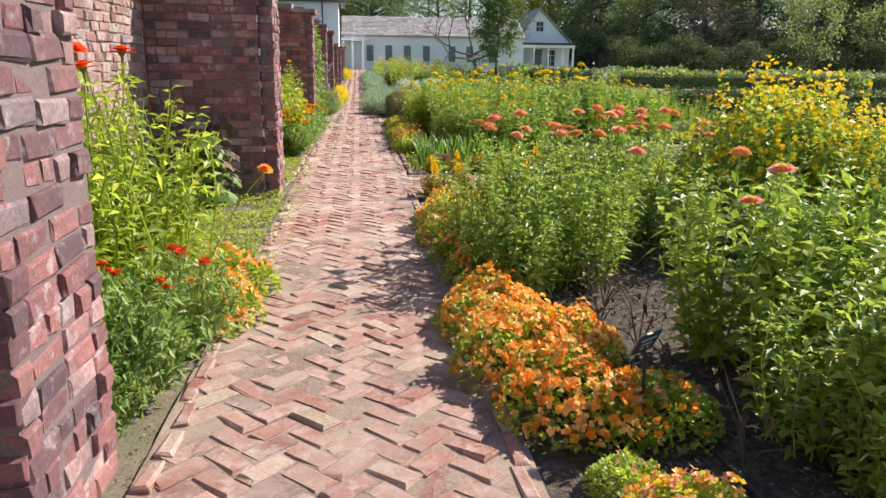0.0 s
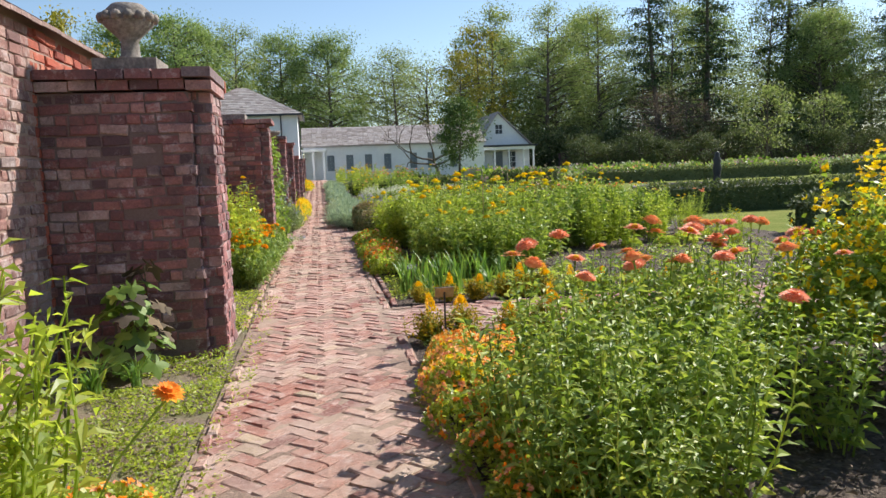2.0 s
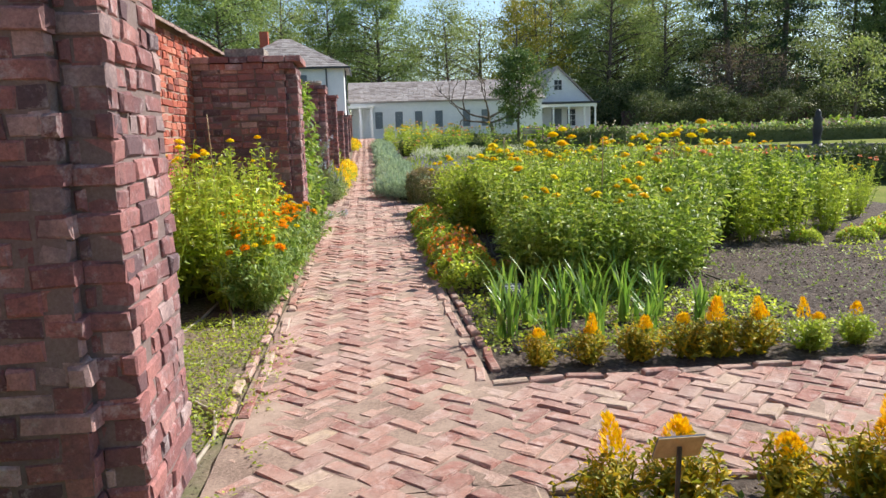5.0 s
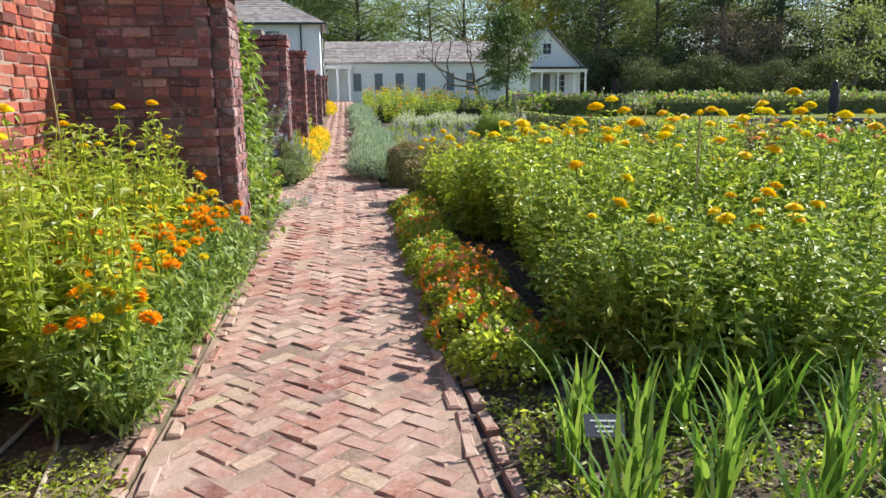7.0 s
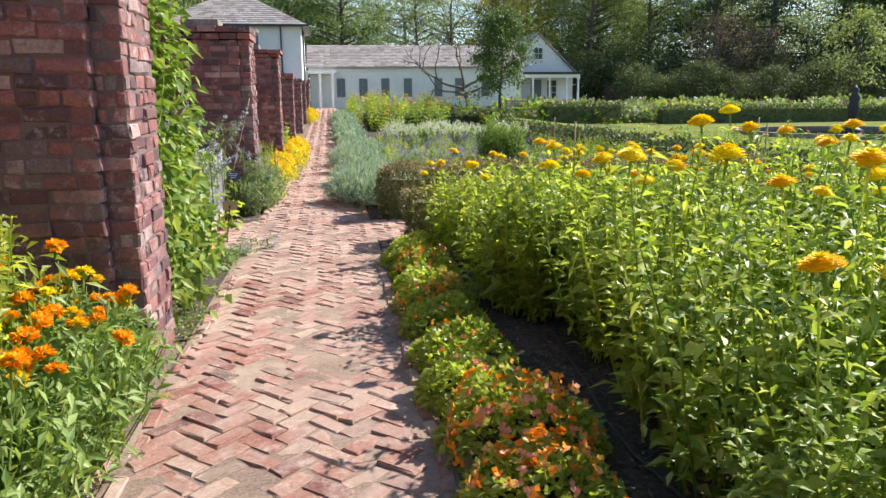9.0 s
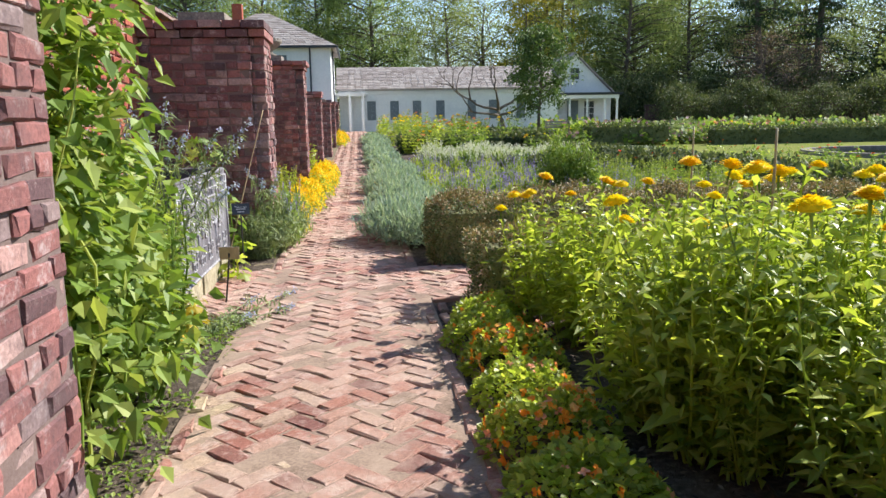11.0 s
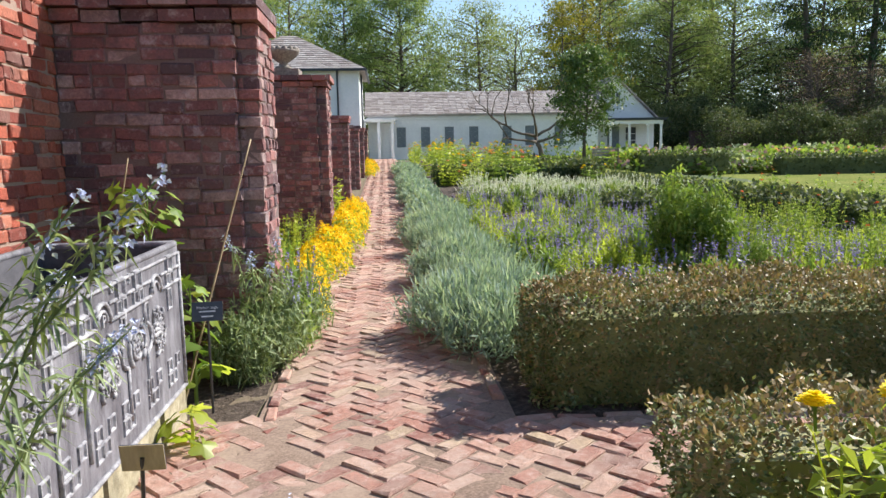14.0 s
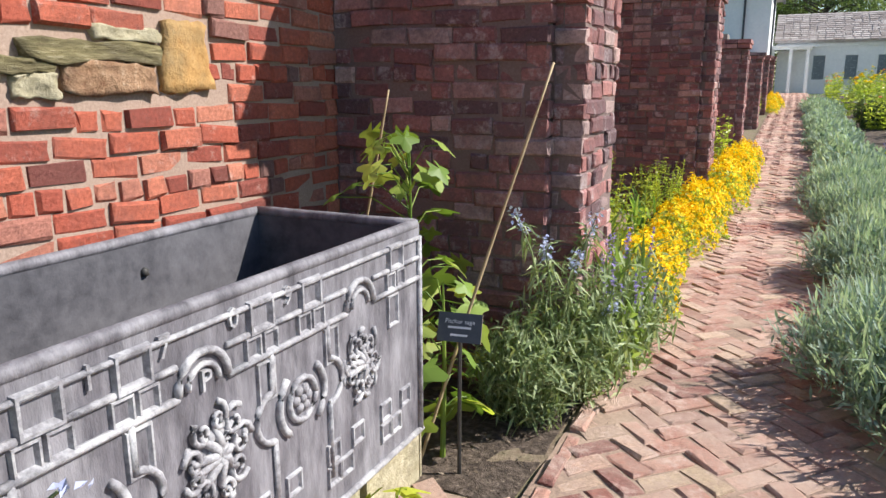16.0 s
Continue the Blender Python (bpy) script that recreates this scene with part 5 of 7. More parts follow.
NAS = [mound(10 + k, 0.3, 0.34, 1500, 0.04, LEAF_LIME, 380, 0.026, (ORANGE, APRICOT, APRICOT, ORANGE, APRICOT), 1.15, False) for k in range(3)]
NAS_THIN = [mound(20 + k, 0.27, 0.3, 1400, 0.042, LEAF_LIME, 80, 0.026, (ORANGE, ORANGE, CORAL, APRICOT), 1.1, False) for k in range(3)]
NAS_GREEN = [mound(25 + k, 0.26, 0.3, 1500, 0.044, LEAF_LIME, 16, 0.024, (ORANGE, CORAL), 1.1, False) for k in range(2)]
NAS_PALE = [mound(28 + k, 0.3, 0.32, 1500, 0.04, LEAF_LIME, 210, 0.028, (APRICOT, APRICOT, GOLD, APRICOT, CORAL), 1.1, False) for k in range(2)]
NAS_EMBER = [mound(35 + k, 0.3, 0.32, 1500, 0.042, LEAF_LIME, 130, 0.027, (ORANGE, CORAL, APRICOT, ORANGE), 1.1, False) for k in range(2)]
LOW = "low mound thick with orange and apricot blossoms"
for x, y, s, kind in [(0.98, 3.75, 0.95, NAS), (0.86, 4.25, 1.0, NAS), (1.3, 3.65, 0.85, NAS_THIN), (0.82, 4.8, 0.95, NAS), (1.12, 4.35, 0.85, NAS), (1.08, 2.85, 0.75, NAS_PALE), (1.0, 3.15, 0.5, NAS_GREEN), (0.9, 5.3, 0.85, NAS_THIN), (0.92, 5.8, 0.9, NAS_THIN), (0.88, 6.3, 0.9, NAS_THIN), (0.84, 6.9, 0.95, NAS_THIN), (0.88, 7.4, 1.0, NAS_PALE), (0.95, 7.9, 0.9, NAS_PALE), (1.15, 7.65, 1.0, NAS_PALE), (1.3, 8.1, 0.8, NAS), (1.02, 8.3, 0.8, NAS)]:
    f, b = kind[int(r.integers(len(kind)))]
    plant("nasturtium", LOW if kind is NAS else "low leafy mound with scattered orange blossoms" if kind is not NAS_PALE else "low lime mound with pale apricot blossoms", "bedding plant", "orange path edging", x, y, [("foliage", f), ("bloom", b)], r.uniform(-0.4, 0.4), s)



def plume(h, seed):
    pile, rr = Pile(), rng(seed)
    n = 150
    t = rr.uniform(0, 1, n)
    a = rr.uniform(0, 6.28, n)
    w = 0.045 * (1 - t) ** 0.8 + 0.004
    p = np.stack([np.cos(a) * w, np.sin(a) * w, t * h], 1)
    leaves(pile, p, np.stack([np.cos(a), np.sin(a), np.full(n, 1.6)], 1), 0.028, 0.014, 0, 0, 0.1)
    return pile.mesh("plume", [GOLD])


CEL = [leafy_stems(70 + k, 0.29, 0.125, 38, 0.062, (LEAF_LIME, LEAF_GILT)[k], 0.46, 0.08, 0.026) for k in range(2)]
PLUMES = [plume(0.07, 1), plume(0.13, 2), plume(0.05, 3)]
for row, (y, xs, s) in enumerate(((9.06, (0.92, 1.24, 1.63, 1.92, 2.33, 2.7, 3.1, 3.5), 1.05), (10.92, (1.08, 1.39, 1.71, 2.03, 2.26, 2.5, 2.85, 3.24, 3.62, 3.95, 4.3), 0.88))):
    for x in xs:
        m, tops = CEL[int(r.random() < 0.65)]
        extra = [("plume", PLUMES[int(r.integers(3))], "", Matrix.LocRotScale(Vector(tops[k][0]) * (0.7 if j else 0.45) + Vector((0, 0, 0.1 if j else 0.14)), Euler((r.normal(0, 0.15), r.normal(0, 0.15), 0)), (1, 1, 1 if j else 1.2))) for j, k in enumerate(range(int(r.integers(1, 3))))]
        plant("celosia", "small celosia with golden yellow plumes", "celosia", "celosia beside the cross path", x + r.normal(0, 0.02), y + r.normal(0, 0.03), [("foliage", m)] + extra, r.uniform(0, 6), s * r.uniform(0.85, 1.15))

# ---- planting: middle right bed ----
IRIS = [blades(80 + k, 0.55, 0.09, 17, LEAF_BLADE, 0.026, 0.4) for k in range(3)]
for x, y in [(1.15, 12.45), (1.4, 12.4), (1.65, 12.5), (1.9, 12.4), (2.15, 12.5), (2.4, 12.4), (1.0, 11.55), (1.2, 11.9), (1.45, 11.75), (1.7, 12.1), (1.95, 11.85), (1.25, 11.4), (1.6, 11.45), (2.25, 11.95), (2.5, 11.7), (1.05, 12.2), (2.0, 11.45)]:
    plant("iris", "fan of green sword-shaped iris leaves", "iris", "irises in front of the zinnias", x, y, [("foliage", IRIS[int(r.integers(3))])], r.uniform(0, 6), r.uniform(0.75, 1.05))

for x, y in [(1.5, 8.55), (1.75, 8.6), (2.1, 8.5), (1.25, 8.5), (2.4, 8.4), (1.9, 8.3)]:
    plant("iris", "short cut-back fan of green iris leaves", "iris", "irises behind the celosia", x, y, [("foliage", IRIS[int(r.integers(3))])], r.uniform(0, 6), r.uniform(0.4, 0.55))


def yellow_bed(x, y):
    return 1.72 + 0.1 * math.sin(y * 2.1) - 0.25 * max(0.0, y - 16.6) < x < 2.1 + (y - 12.5) * 0.75


YL = "tall leafy zinnia with golden yellow double flowers"
for x, y in spread_over(r, 84, 1.15, 5.6, 12.95, 17.3, 0.35, yellow_bed):
    kind = TALL if y < 14.3 or r.random() < (0.65 if x > 2.3 else 0.25) else LIME
    m, tops = kind[int(r.integers(len(kind)))]
    s = r.uniform(0.85, 1.1) if y < 14 else r.uniform(1.08, 1.48)
    plant("zinnia", YL, "zinnia", "yellow zinnias", x, y, [("foliage", m)] + crowned(tops, Z_YELLOW, int(r.integers(0, 4)), r, (0.75, 1.15), 0.08), r.uniform(0, 6), s)
for x, y, s, n in ((1.5, 13.55, 0.8, 1), (1.75, 13.2, 0.85, 1), (2.1, 13.0, 0.9, 1), (2.45, 12.95, 0.95, 2), (2.8, 13.1, 0.95, 1), (1.6, 13.95, 0.7, 0), (2.3, 13.3, 0.95, 1), (3.1, 13.4, 0.95, 1)):
    m, tops = LUSH[int(r.integers(2))]
    plant("zinnia", YL, "zinnia", "yellow zinnias", x, y, [("foliage", m)] + crowned(tops, Z_YELLOW, n, r, (0.8, 1.1), 0.06), r.uniform(0, 6), s)
for x, y, h in ((2.9, 12.3, 0.2), (3.4, 12.8, 0.15)):
    m, tops = LIME[1]
    plant("seedling", "small leafy seedling on the bare soil", "seedling", "", x, y, [("foliage", m)], 0, h)
LIME_BIG = [leafy_stems(46 + k, 1.0, 0.32, (14, 16)[k], 0.135, LEAF_LIME, 0.4, 0.08, 0.052) for k in range(2)]
for x, y, s, n in ((1.5, 17.15, 1.12, 2), (1.8, 17.0, 1.15, 2), (2.05, 17.25, 1.2, 2), (1.4, 17.45, 0.95, 1), (1.4, 19.3, 0.98, 4), (1.75, 19.15, 1.06, 3), (1.55, 18.75, 1.0, 3), (2.35, 18.5, 1.05, 3), (2.65, 18.2, 1.12, 2), (2.3, 18.05, 1.0, 2), (2.95, 18.6, 1.05, 2), (2.75, 17.7, 1.1, 2), (1.85, 17.5, 0.95, 1), (2.3, 17.3, 1.0, 2), (1.95, 17.8, 1.12, 2), (1.75, 18.3, 0.95, 1), (2.1, 18.45, 1.1, 2), (2.2, 18.95, 1.0, 2), (1.7, 17.3, 0.9, 1), (1.7, 16.9, 0.85, 1), (3.3, 18.1, 1.1, 2), (3.2, 17.4, 1.1, 2), (3.7, 17.9, 1.05, 2), (1.8, 16.1, 0.9, 1), (1.78, 13.5, 0.75, 1), (2.1, 13.1, 0.85, 1)):
    m, tops = LIME_BIG[int(r.integers(2))] if y > 17.9 or (y > 16.95 and x < 2.1) else LIME[int(r.integers(4))] if y > 14 else TALL[int(r.integers(4))]
    plant("zinnia", YL, "zinnia", "yellow zinnias", x, y, [("foliage", m)] + crowned(tops, Z_YELLOW, n, r, (0.8, 1.1), 0.09), r.uniform(0, 6), s)
for x, y in spread_over(r, 18, 2.6, 4.3, 16.9, 18.9, 0.36):
    m, tops = LIME[int(r.integers(4))]
    plant("zinnia", YL, "zinnia", "yellow zinnias", x, y, [("foliage", m)] + crowned(tops, Z_YELLOW, int(r.random() < 0.4), r, (0.75, 1.05), 0.09), r.uniform(0, 6), r.uniform(0.65, 1.1))
for x, y, s, k in ((4.0, 15.6, 1.2, 1), (4.6, 16.1, 1.2, 0), (5.6, 16.9, 1.15, 1), (6.3, 17.3, 1.1, 0), (7.3, 18.3, 0.95, 1), (5.0, 16.6, 1.2, 1), (5.9, 17.5, 1.2, 0), (6.6, 18.1, 1.1, 1), (6.6, 16.4, 0.6, 0), (7.4, 17.0, 0.8, 0), (8.2, 18.0, 0.9, 1), (7.2, 14.6, 0.6, 0), (5.4, 18.6, 1.2, 1), (6.2, 19.2, 1.2, 0)):
    m, tops = DENSE[k]
    plant("garden_shrub", "dense rounded green shrub in the bed", "shrub", "shrubs in the beds", x, y, [("foliage", m)] + crowned(tops, Z_CORAL if k else Z_YELLOW, 4, r, (0.6, 0.8)), r.uniform(0, 6), s)
for x, y, s in ((4.75, 15.2, 1.05), (5.1, 15.6, 1.35), (5.35, 15.2, 0.95), (6.1, 15.7, 1.1), (6.45, 16.1, 1.15), (6.9, 14.9, 0.6), (7.4, 15.2, 0.7)):
    m, tops = LIME[int(r.integers(4))]
    plant("garden_shrub", "small leafy green shrub in the bed", "shrub", "shrubs in the beds", x, y, [("foliage", m)], r.uniform(0, 6), s)
m, tops = feathery(67, 1.4, 0.36, 120, 0.1, LEAF_BRONZE, 0.3)
plant("garden_shrub", "dark bronzed upright shrub behind the zinnias", "shrub", "shrubs in the beds", 4.1, 16.0, [("foliage", m)])
BUSH = feathery(69, 1.15, 0.48, 96, 0.11, LEAF_MOUND, 0.38)
for x, y, s in ((3.75, 15.2, 1.0), (4.5, 15.7, 1.1), (5.0, 16.2, 1.08), (5.7, 16.65, 1.05), (6.4, 17.0, 0.95), (7.2, 17.6, 0.85)):
    m, tops = BUSH
    plant("garden_shrub", "rounded bushy green shrub in the bed", "shrub", "shrubs in the beds", x, y, [("foliage", m)] + crowned(tops, Z_YELLOW, 2, r, (0.4, 0.6)), r.uniform(0, 6), s)
for x, y, s in ((6.0, 14.9, 0.7), (6.5, 15.2, 0.8), (5.4, 15.0, 0.6), (7.0, 15.6, 0.9)):
    f, q = NAS_GREEN[int(r.integers(2))]
    plant("bedding_plant", "low cushion of lime green leaves", "bedding plant", "", x, y, [("foliage", f), ("bloom", q)], r.uniform(0, 6), s)
for x, y, s, kind in [(1.0, 13.35, 1.05, NAS_GREEN), (1.28, 13.6, 0.7, NAS_THIN), (0.98, 13.9, 1.1, NAS_THIN), (1.0, 14.5, 1.0, NAS_EMBER), (1.02, 15.05, 1.1, NAS_EMBER), (0.94, 15.6, 0.95, NAS_GREEN), (1.0, 16.15, 1.05, NAS_GREEN), (0.96, 16.75, 0.95, NAS_GREEN), (0.98, 17.3, 1.0, NAS_THIN), (0.92, 17.8, 0.9, NAS_GREEN), (1.0, 18.35, 1.05, NAS_THIN), (0.95, 18.85, 0.95, NAS_GREEN), (1.05, 19.3, 0.85, NAS_GREEN)]:
    f, b = kind[int(r.integers(len(kind)))]
    plant("nasturtium", "low leafy mound flecked with orange blossoms" if kind is NAS_EMBER else "low leafy mound with scattered orange blossoms", "bedding plant", "orange path edging", x + r.normal(0, 0.02), y, [("foliage", f), ("bloom", b)], r.uniform(-0.4, 0.4), s * r.uniform(0.95, 1.08))

# ---- planting: north right border ----
hedge_block(1.0, 6.5, 19.66, 20.22, 0.58, 0.03, 4600, 6, "low box hedge with bronzed autumn tips at the bed's end")
hedge_block(0.86, 6.5, 21.5, 22.26, 0.63, 0.03, 6000, 5, "clipped box hedge with bronzed autumn tips")
for x0, x1, y0, y1, h in ((6.5, 7.1, 21.8, 40.0, 0.7), (11.5, 16.0, 50.4, 51.4, 0.85), (17.6, 34.0, 49.2, 50.2, 0.85), (36.0, 60.0, 49.2, 50.2, 0.85), (6.4, 7.2, 41.0, 60.0, 0.8), (4.0, 6.4, 30.5, 31.1, 0.6), (1.6, 6.4, 42.0, 42.6, 0.65), (9.0, 40.0, 22.0, 22.8, 0.8), (9.2, 40, 15.5, 16.2, 0.7)):
    per = 320 if y0 < 32 else 130
    hedge_block(x0, x1, y0, y1, h, 0.1 if y0 < 32 else 0.15, per, int(x0 * 10 + y0), "low clipped box hedge round the lawn", LEAF_HEDGE)
LAV = [spiky(90 + k, 0.5, 0.5, 560, LEAF_GREY, 0.0135, 1.1) for k in range(3)]
LAV_FAR = [spiky(92, 0.5, 0.44, 130, LEAF_GREY, 0.04, 1.1)]
wood = Pile()
for k in range(7):
    tube(wood, [(0, 0, -0.02), (0.12 * math.cos(k * 0.9), 0.12 * math.sin(k * 0.9), 0.1), (0.26 * math.cos(k * 0.9), 0.26 * math.sin(k * 0.9), 0.26)], [0.008, 0.006, 0.003], 5)
ART_WOOD = wood.mesh("stem", [LEAF_GREY])
for k, y in enumerate(np.arange(22.75, 50, 0.52)):
    plant("artemisia", "silvery grey-green artemisia hummock edging the path", "artemisia", "silver path edging", 0.9 + r.normal(0, 0.07), y + r.normal(0, 0.06), [("foliage", (LAV[k % 3] if y < 31 else LAV_FAR[0])[0]), ("stem", ART_WOOD)], r.uniform(0, 6), r.uniform(0.72, 1.2))
SAL = [spiky(95 + k, 0.5, 0.34, 115, (LEAF_COOL, LEAF_LIME, LEAF_MOUND)[k], 0.034, 1.0, (30, 22, 10)[k], BLUE, 0.22) for k in range(3)]
WHT = [spiky(99, 0.55, 0.34, 80, LEAF_COOL, 0.045, 1.0, 70, WHITE_PETAL, 0.14)]
for x, y in spread_over(r, 84, 1.5, 6.2, 23.0, 33.5, 0.5):
    m, b = SAL[int(r.integers(3))]
    plant("blue_salvia", "blue salvia with upright flower spikes", "salvia", "blue border", x, y, [("foliage", m), ("inflorescence", b)], r.uniform(0, 6), r.uniform(0.65, 1.05))
for x, y in spread_over(r, 24, 2.2, 6.0, 33.8, 37.0, 0.5):
    plant("white_salvia", "pale bushy plant with white flower spikes", "salvia", "white border", x, y, [("foliage", WHT[0][0]), ("inflorescence", WHT[0][1])], r.uniform(0, 6), r.uniform(0.9, 1.2))
for x, y in spread_over(r, 40, 1.5, 6.2, 22.9, 34, 0.55):
    m, tops = (DENSE[:1] + LIME)[int(r.integers(5))]
    plant("garden_shrub", "small leafy plant among the blue salvias", "shrub", "shrubs in the beds", x, y, [("foliage", m)], r.uniform(0, 6), r.uniform(0.4, 0.65))
for x, y in spread_over(r, 14, 4.3, 6.3, 23.2, 28.0, 0.5):
    m, tops = DENSE[1]
    plant("rose_bush", "dark leafy rose bush with a few red flowers", "rose bush", "rose bushes", x, y, [("foliage", m)] + crowned(tops, Z_RED, 1, r, (0.5, 0.6)), r.uniform(0, 6), r.uniform(0.75, 0.95))
for x, y, s in ((3.2, 25.3, 1.0), (3.5, 25.15, 0.95), (3.3, 25.7, 0.96), (3.7, 24.5, 0.5)):
    m, tops = UPRIGHT
    plant("garden_shrub", "upright feathery green shrub behind the hedge", "shrub", "shrubs in the beds", x, y, [("foliage", m)], r.uniform(0, 6), s * 1.02)
for x, y in spread_over(r, 44, 1.3, 6.2, 37.5, 61.0, 0.75):
    m, tops = COARSE[int(r.integers(3))]
    plant("garden_shrub", "loose yellow-green shrub along the far border", "shrub", "shrubs in the far border", x, y, [("foliage", m)] + crowned(tops, Z_YELLOW if r.random() < 0.5 else Z_CORAL, 4, r), r.uniform(0, 6), r.uniform(0.9, 1.4))
for x, y in spread_over(r, 26, 7.3, 10.5, 23.5, 33, 0.7):
    m, tops = COARSE[1 + int(r.integers(2))]
    plant("rose_bush", "dark leafy rose bush with a few red flowers", "rose bush", "rose bushes", x, y, [("foliage", m)] + crowned(tops, Z_RED, 2, r, (0.6, 0.8)), r.uniform(0, 6), r.uniform(0.7, 0.95))
FAR = [mound(200 + k, 0.8, 1.1, 420, 0.2, (LEAF_COOL, LEAF_MOUND, LEAF_SAGE)[k], 34, 0.085, ((GOLD, MAUVE, CORAL), (MAUVE, MAUVE), (MAUVE, WHITE_PETAL, MAUVE))[k], fine=False) for k in range(3)]
for x, y in spread_over(r, 96, 11, 62, 51.8, 57.0, 1.3):
    f, b = FAR[int(r.integers(3))]
    plant("aster_clump", "loose border clump of mauve and yellow asters", "aster", "far flower border", x, y, [("foliage", f), ("bloom", b)], r.uniform(0, 6), r.uniform(1.1, 1.7))

# ---- planting: left beds ----
for x, y, s, n in [(-1.2, 4.75, 1.45, 1), (-1.5, 4.4, 1.5, 1), (-1.05, 5.15, 1.4, 1), (-1.4, 5.1, 1.55, 1), (-1.7, 4.85, 1.5, 0), (-1.2, 5.6, 1.5, 1), (-1.6, 5.6, 1.55, 1), (-1.7, 4.1, 1.3, 0), (-1.35, 4.55, 1.2, 0), (-1.75, 5.3, 1.5, 0)]:
    m, tops = LIME[int(r.integers(4))]
    plant("zinnia", "tall lime-leaved zinnia with a scarlet flower", "zinnia", "scarlet zinnias", x, y, [("foliage", m)] + crowned(tops, Z_RED, n, r, (0.9, 1.2), 0.06), r.uniform(0, 6), s)
ob = plant("calendula", "single orange flower on a long leaning stem", "calendula", "", -0.85, 5.0, [("flower", Z_ORANGE[0], "", pose(0.43, 0, 0.88, 15, 20, 0) @ Matrix.Diagonal((0.75, 0.75, 0.75, 1)))])
st = Pile()
tube(st, [(0, 0, 0), (0.12, 0, 0.4), (0.28, 0, 0.7), (0.42, 0, 0.86)], 0.004, 5)
part("stem", st.mesh("stem", [LEAF]), ob)
for x, y, s, k in [(-0.93, 4.1, 1.0, 0), (-0.86, 4.6, 1.0, 1), (-1.3, 4.35, 1.0, 2), (-1.3, 3.85, 0.9, 1), (-0.95, 3.75, 0.6, 2)]:
    m, tops = FERN[k]
    plant("marigold", "bushy marigold with small scarlet flowers", "marigold", "scarlet marigolds", x, y, [("foliage", m)] + crowned(tops, M_RED, 7, r, (0.9, 1.2), 0.02), r.uniform(0, 6), s)
for x, y, s, k in [(-0.82, 5.1, 1.0, 0), (-0.78, 5.6, 1.05, 1), (-1.2, 5.2, 0.9, 2), (-0.95, 6.0, 0.9, 1)]:
    f, b = (NAS, NAS_THIN, NAS_PALE)[k][0]
    plant("nasturtium", "low mound with scarlet and apricot blossoms", "bedding plant", "orange path edging", x, y, [("foliage", f), ("bloom", b)], r.uniform(0, 6), s)
for x, y in spread_over(r, 16, -1.95, -1.1, 12.7, 15.8, 0.34):
    k = int(r.integers(4))
    m, tops = LIME[k] if x < -1.15 or r.random() < 0.3 else FERN[k % 3]
    tall = m.name.startswith("foliage") and (m is LIME[k][0])
    plant("zinnia" if tall else "marigold", "leafy zinnia with yellow flowers by the wall" if tall else "bushy marigold with round orange flowers", "zinnia" if tall else "marigold", "yellow and orange flowers by the wall", x, y, [("foliage", m)] + (crowned(tops, Z_YELLOW, int(r.integers(0, 3)), r, (0.5, 0.75)) if tall else crowned(tops, M_ORANGE + M_GOLD, 11, r, (0.8, 1.25), 0.05)), r.uniform(0, 6), r.uniform(1.2, 1.65) if tall else r.uniform(1.2, 1.45))
for x, y, s in [(-1.0, 12.95, 1.1), (-0.98, 13.4, 1.2), (-1.0, 13.95, 1.2), (-0.95, 14.5, 1.25), (-0.92, 15.05, 1.2), (-0.95, 15.6, 1.15), (-1.3, 13.7, 1.3), (-1.3, 14.35, 1.35), (-1.25, 14.95, 1.35), (-1.35, 15.5, 1.3), (-1.05, 16.0, 1.0)]:
    m, tops = FERN[int(r.integers(3))]
    plant("marigold", "bushy marigold with round orange flowers", "marigold", "yellow and orange flowers by the wall", x, y, [("foliage", m)] + crowned(tops, M_ORANGE + M_ORANGE + M_GOLD, 13, r, (0.85, 1.3), 0.05), r.uniform(0, 6), s)


def climber(seed, x, y, w, d, h, label, mat, leaf=0.07, n=900):
    """A vine on a wall: wandering stems and overlapping leaves."""
    rr, pile, wood = rng(seed), Pile(), Pile()
    for k in range(8):
        line = np.stack([rr.normal(0, w * 0.25) + np.cumsum(rr.normal(0, w * 0.1, 7)), rr.normal(0, d * 0.25) + np.cumsum(rr.normal(0, d * 0.1, 7)), np.linspace(0, h * rr.uniform(0.6, 1), 7)], 1)
        tube(wood, line, np.linspace(0.009, 0.003, 7), 5)
    z = rr.uniform(0.02, 1, n) ** 0.8 * h
    f = 1 - 0.55 * z / h
    p = np.stack([np.clip(rr.normal(0, 0.42, n), -0.75, 0.75) * w * f, np.clip(rr.normal(0, 0.42, n), -0.75, 0.75) * d * f, z], 1)
    leaves(pile, p, np.stack([rr.normal(0.5, 0.7, n), rr.normal(-0.3, 0.7, n), rr.normal(-0.1, 0.5, n)], 1), leaf * rr.uniform(0.6, 1.3, n), leaf * 0.7, 0, 0.3, 0.15, r=rr)
    return plant("climber", label, "climbing plant", "", x, y, [("foliage", pile.mesh("foliage", [mat])), ("stem", wood.mesh("stem", [LEAF]))])


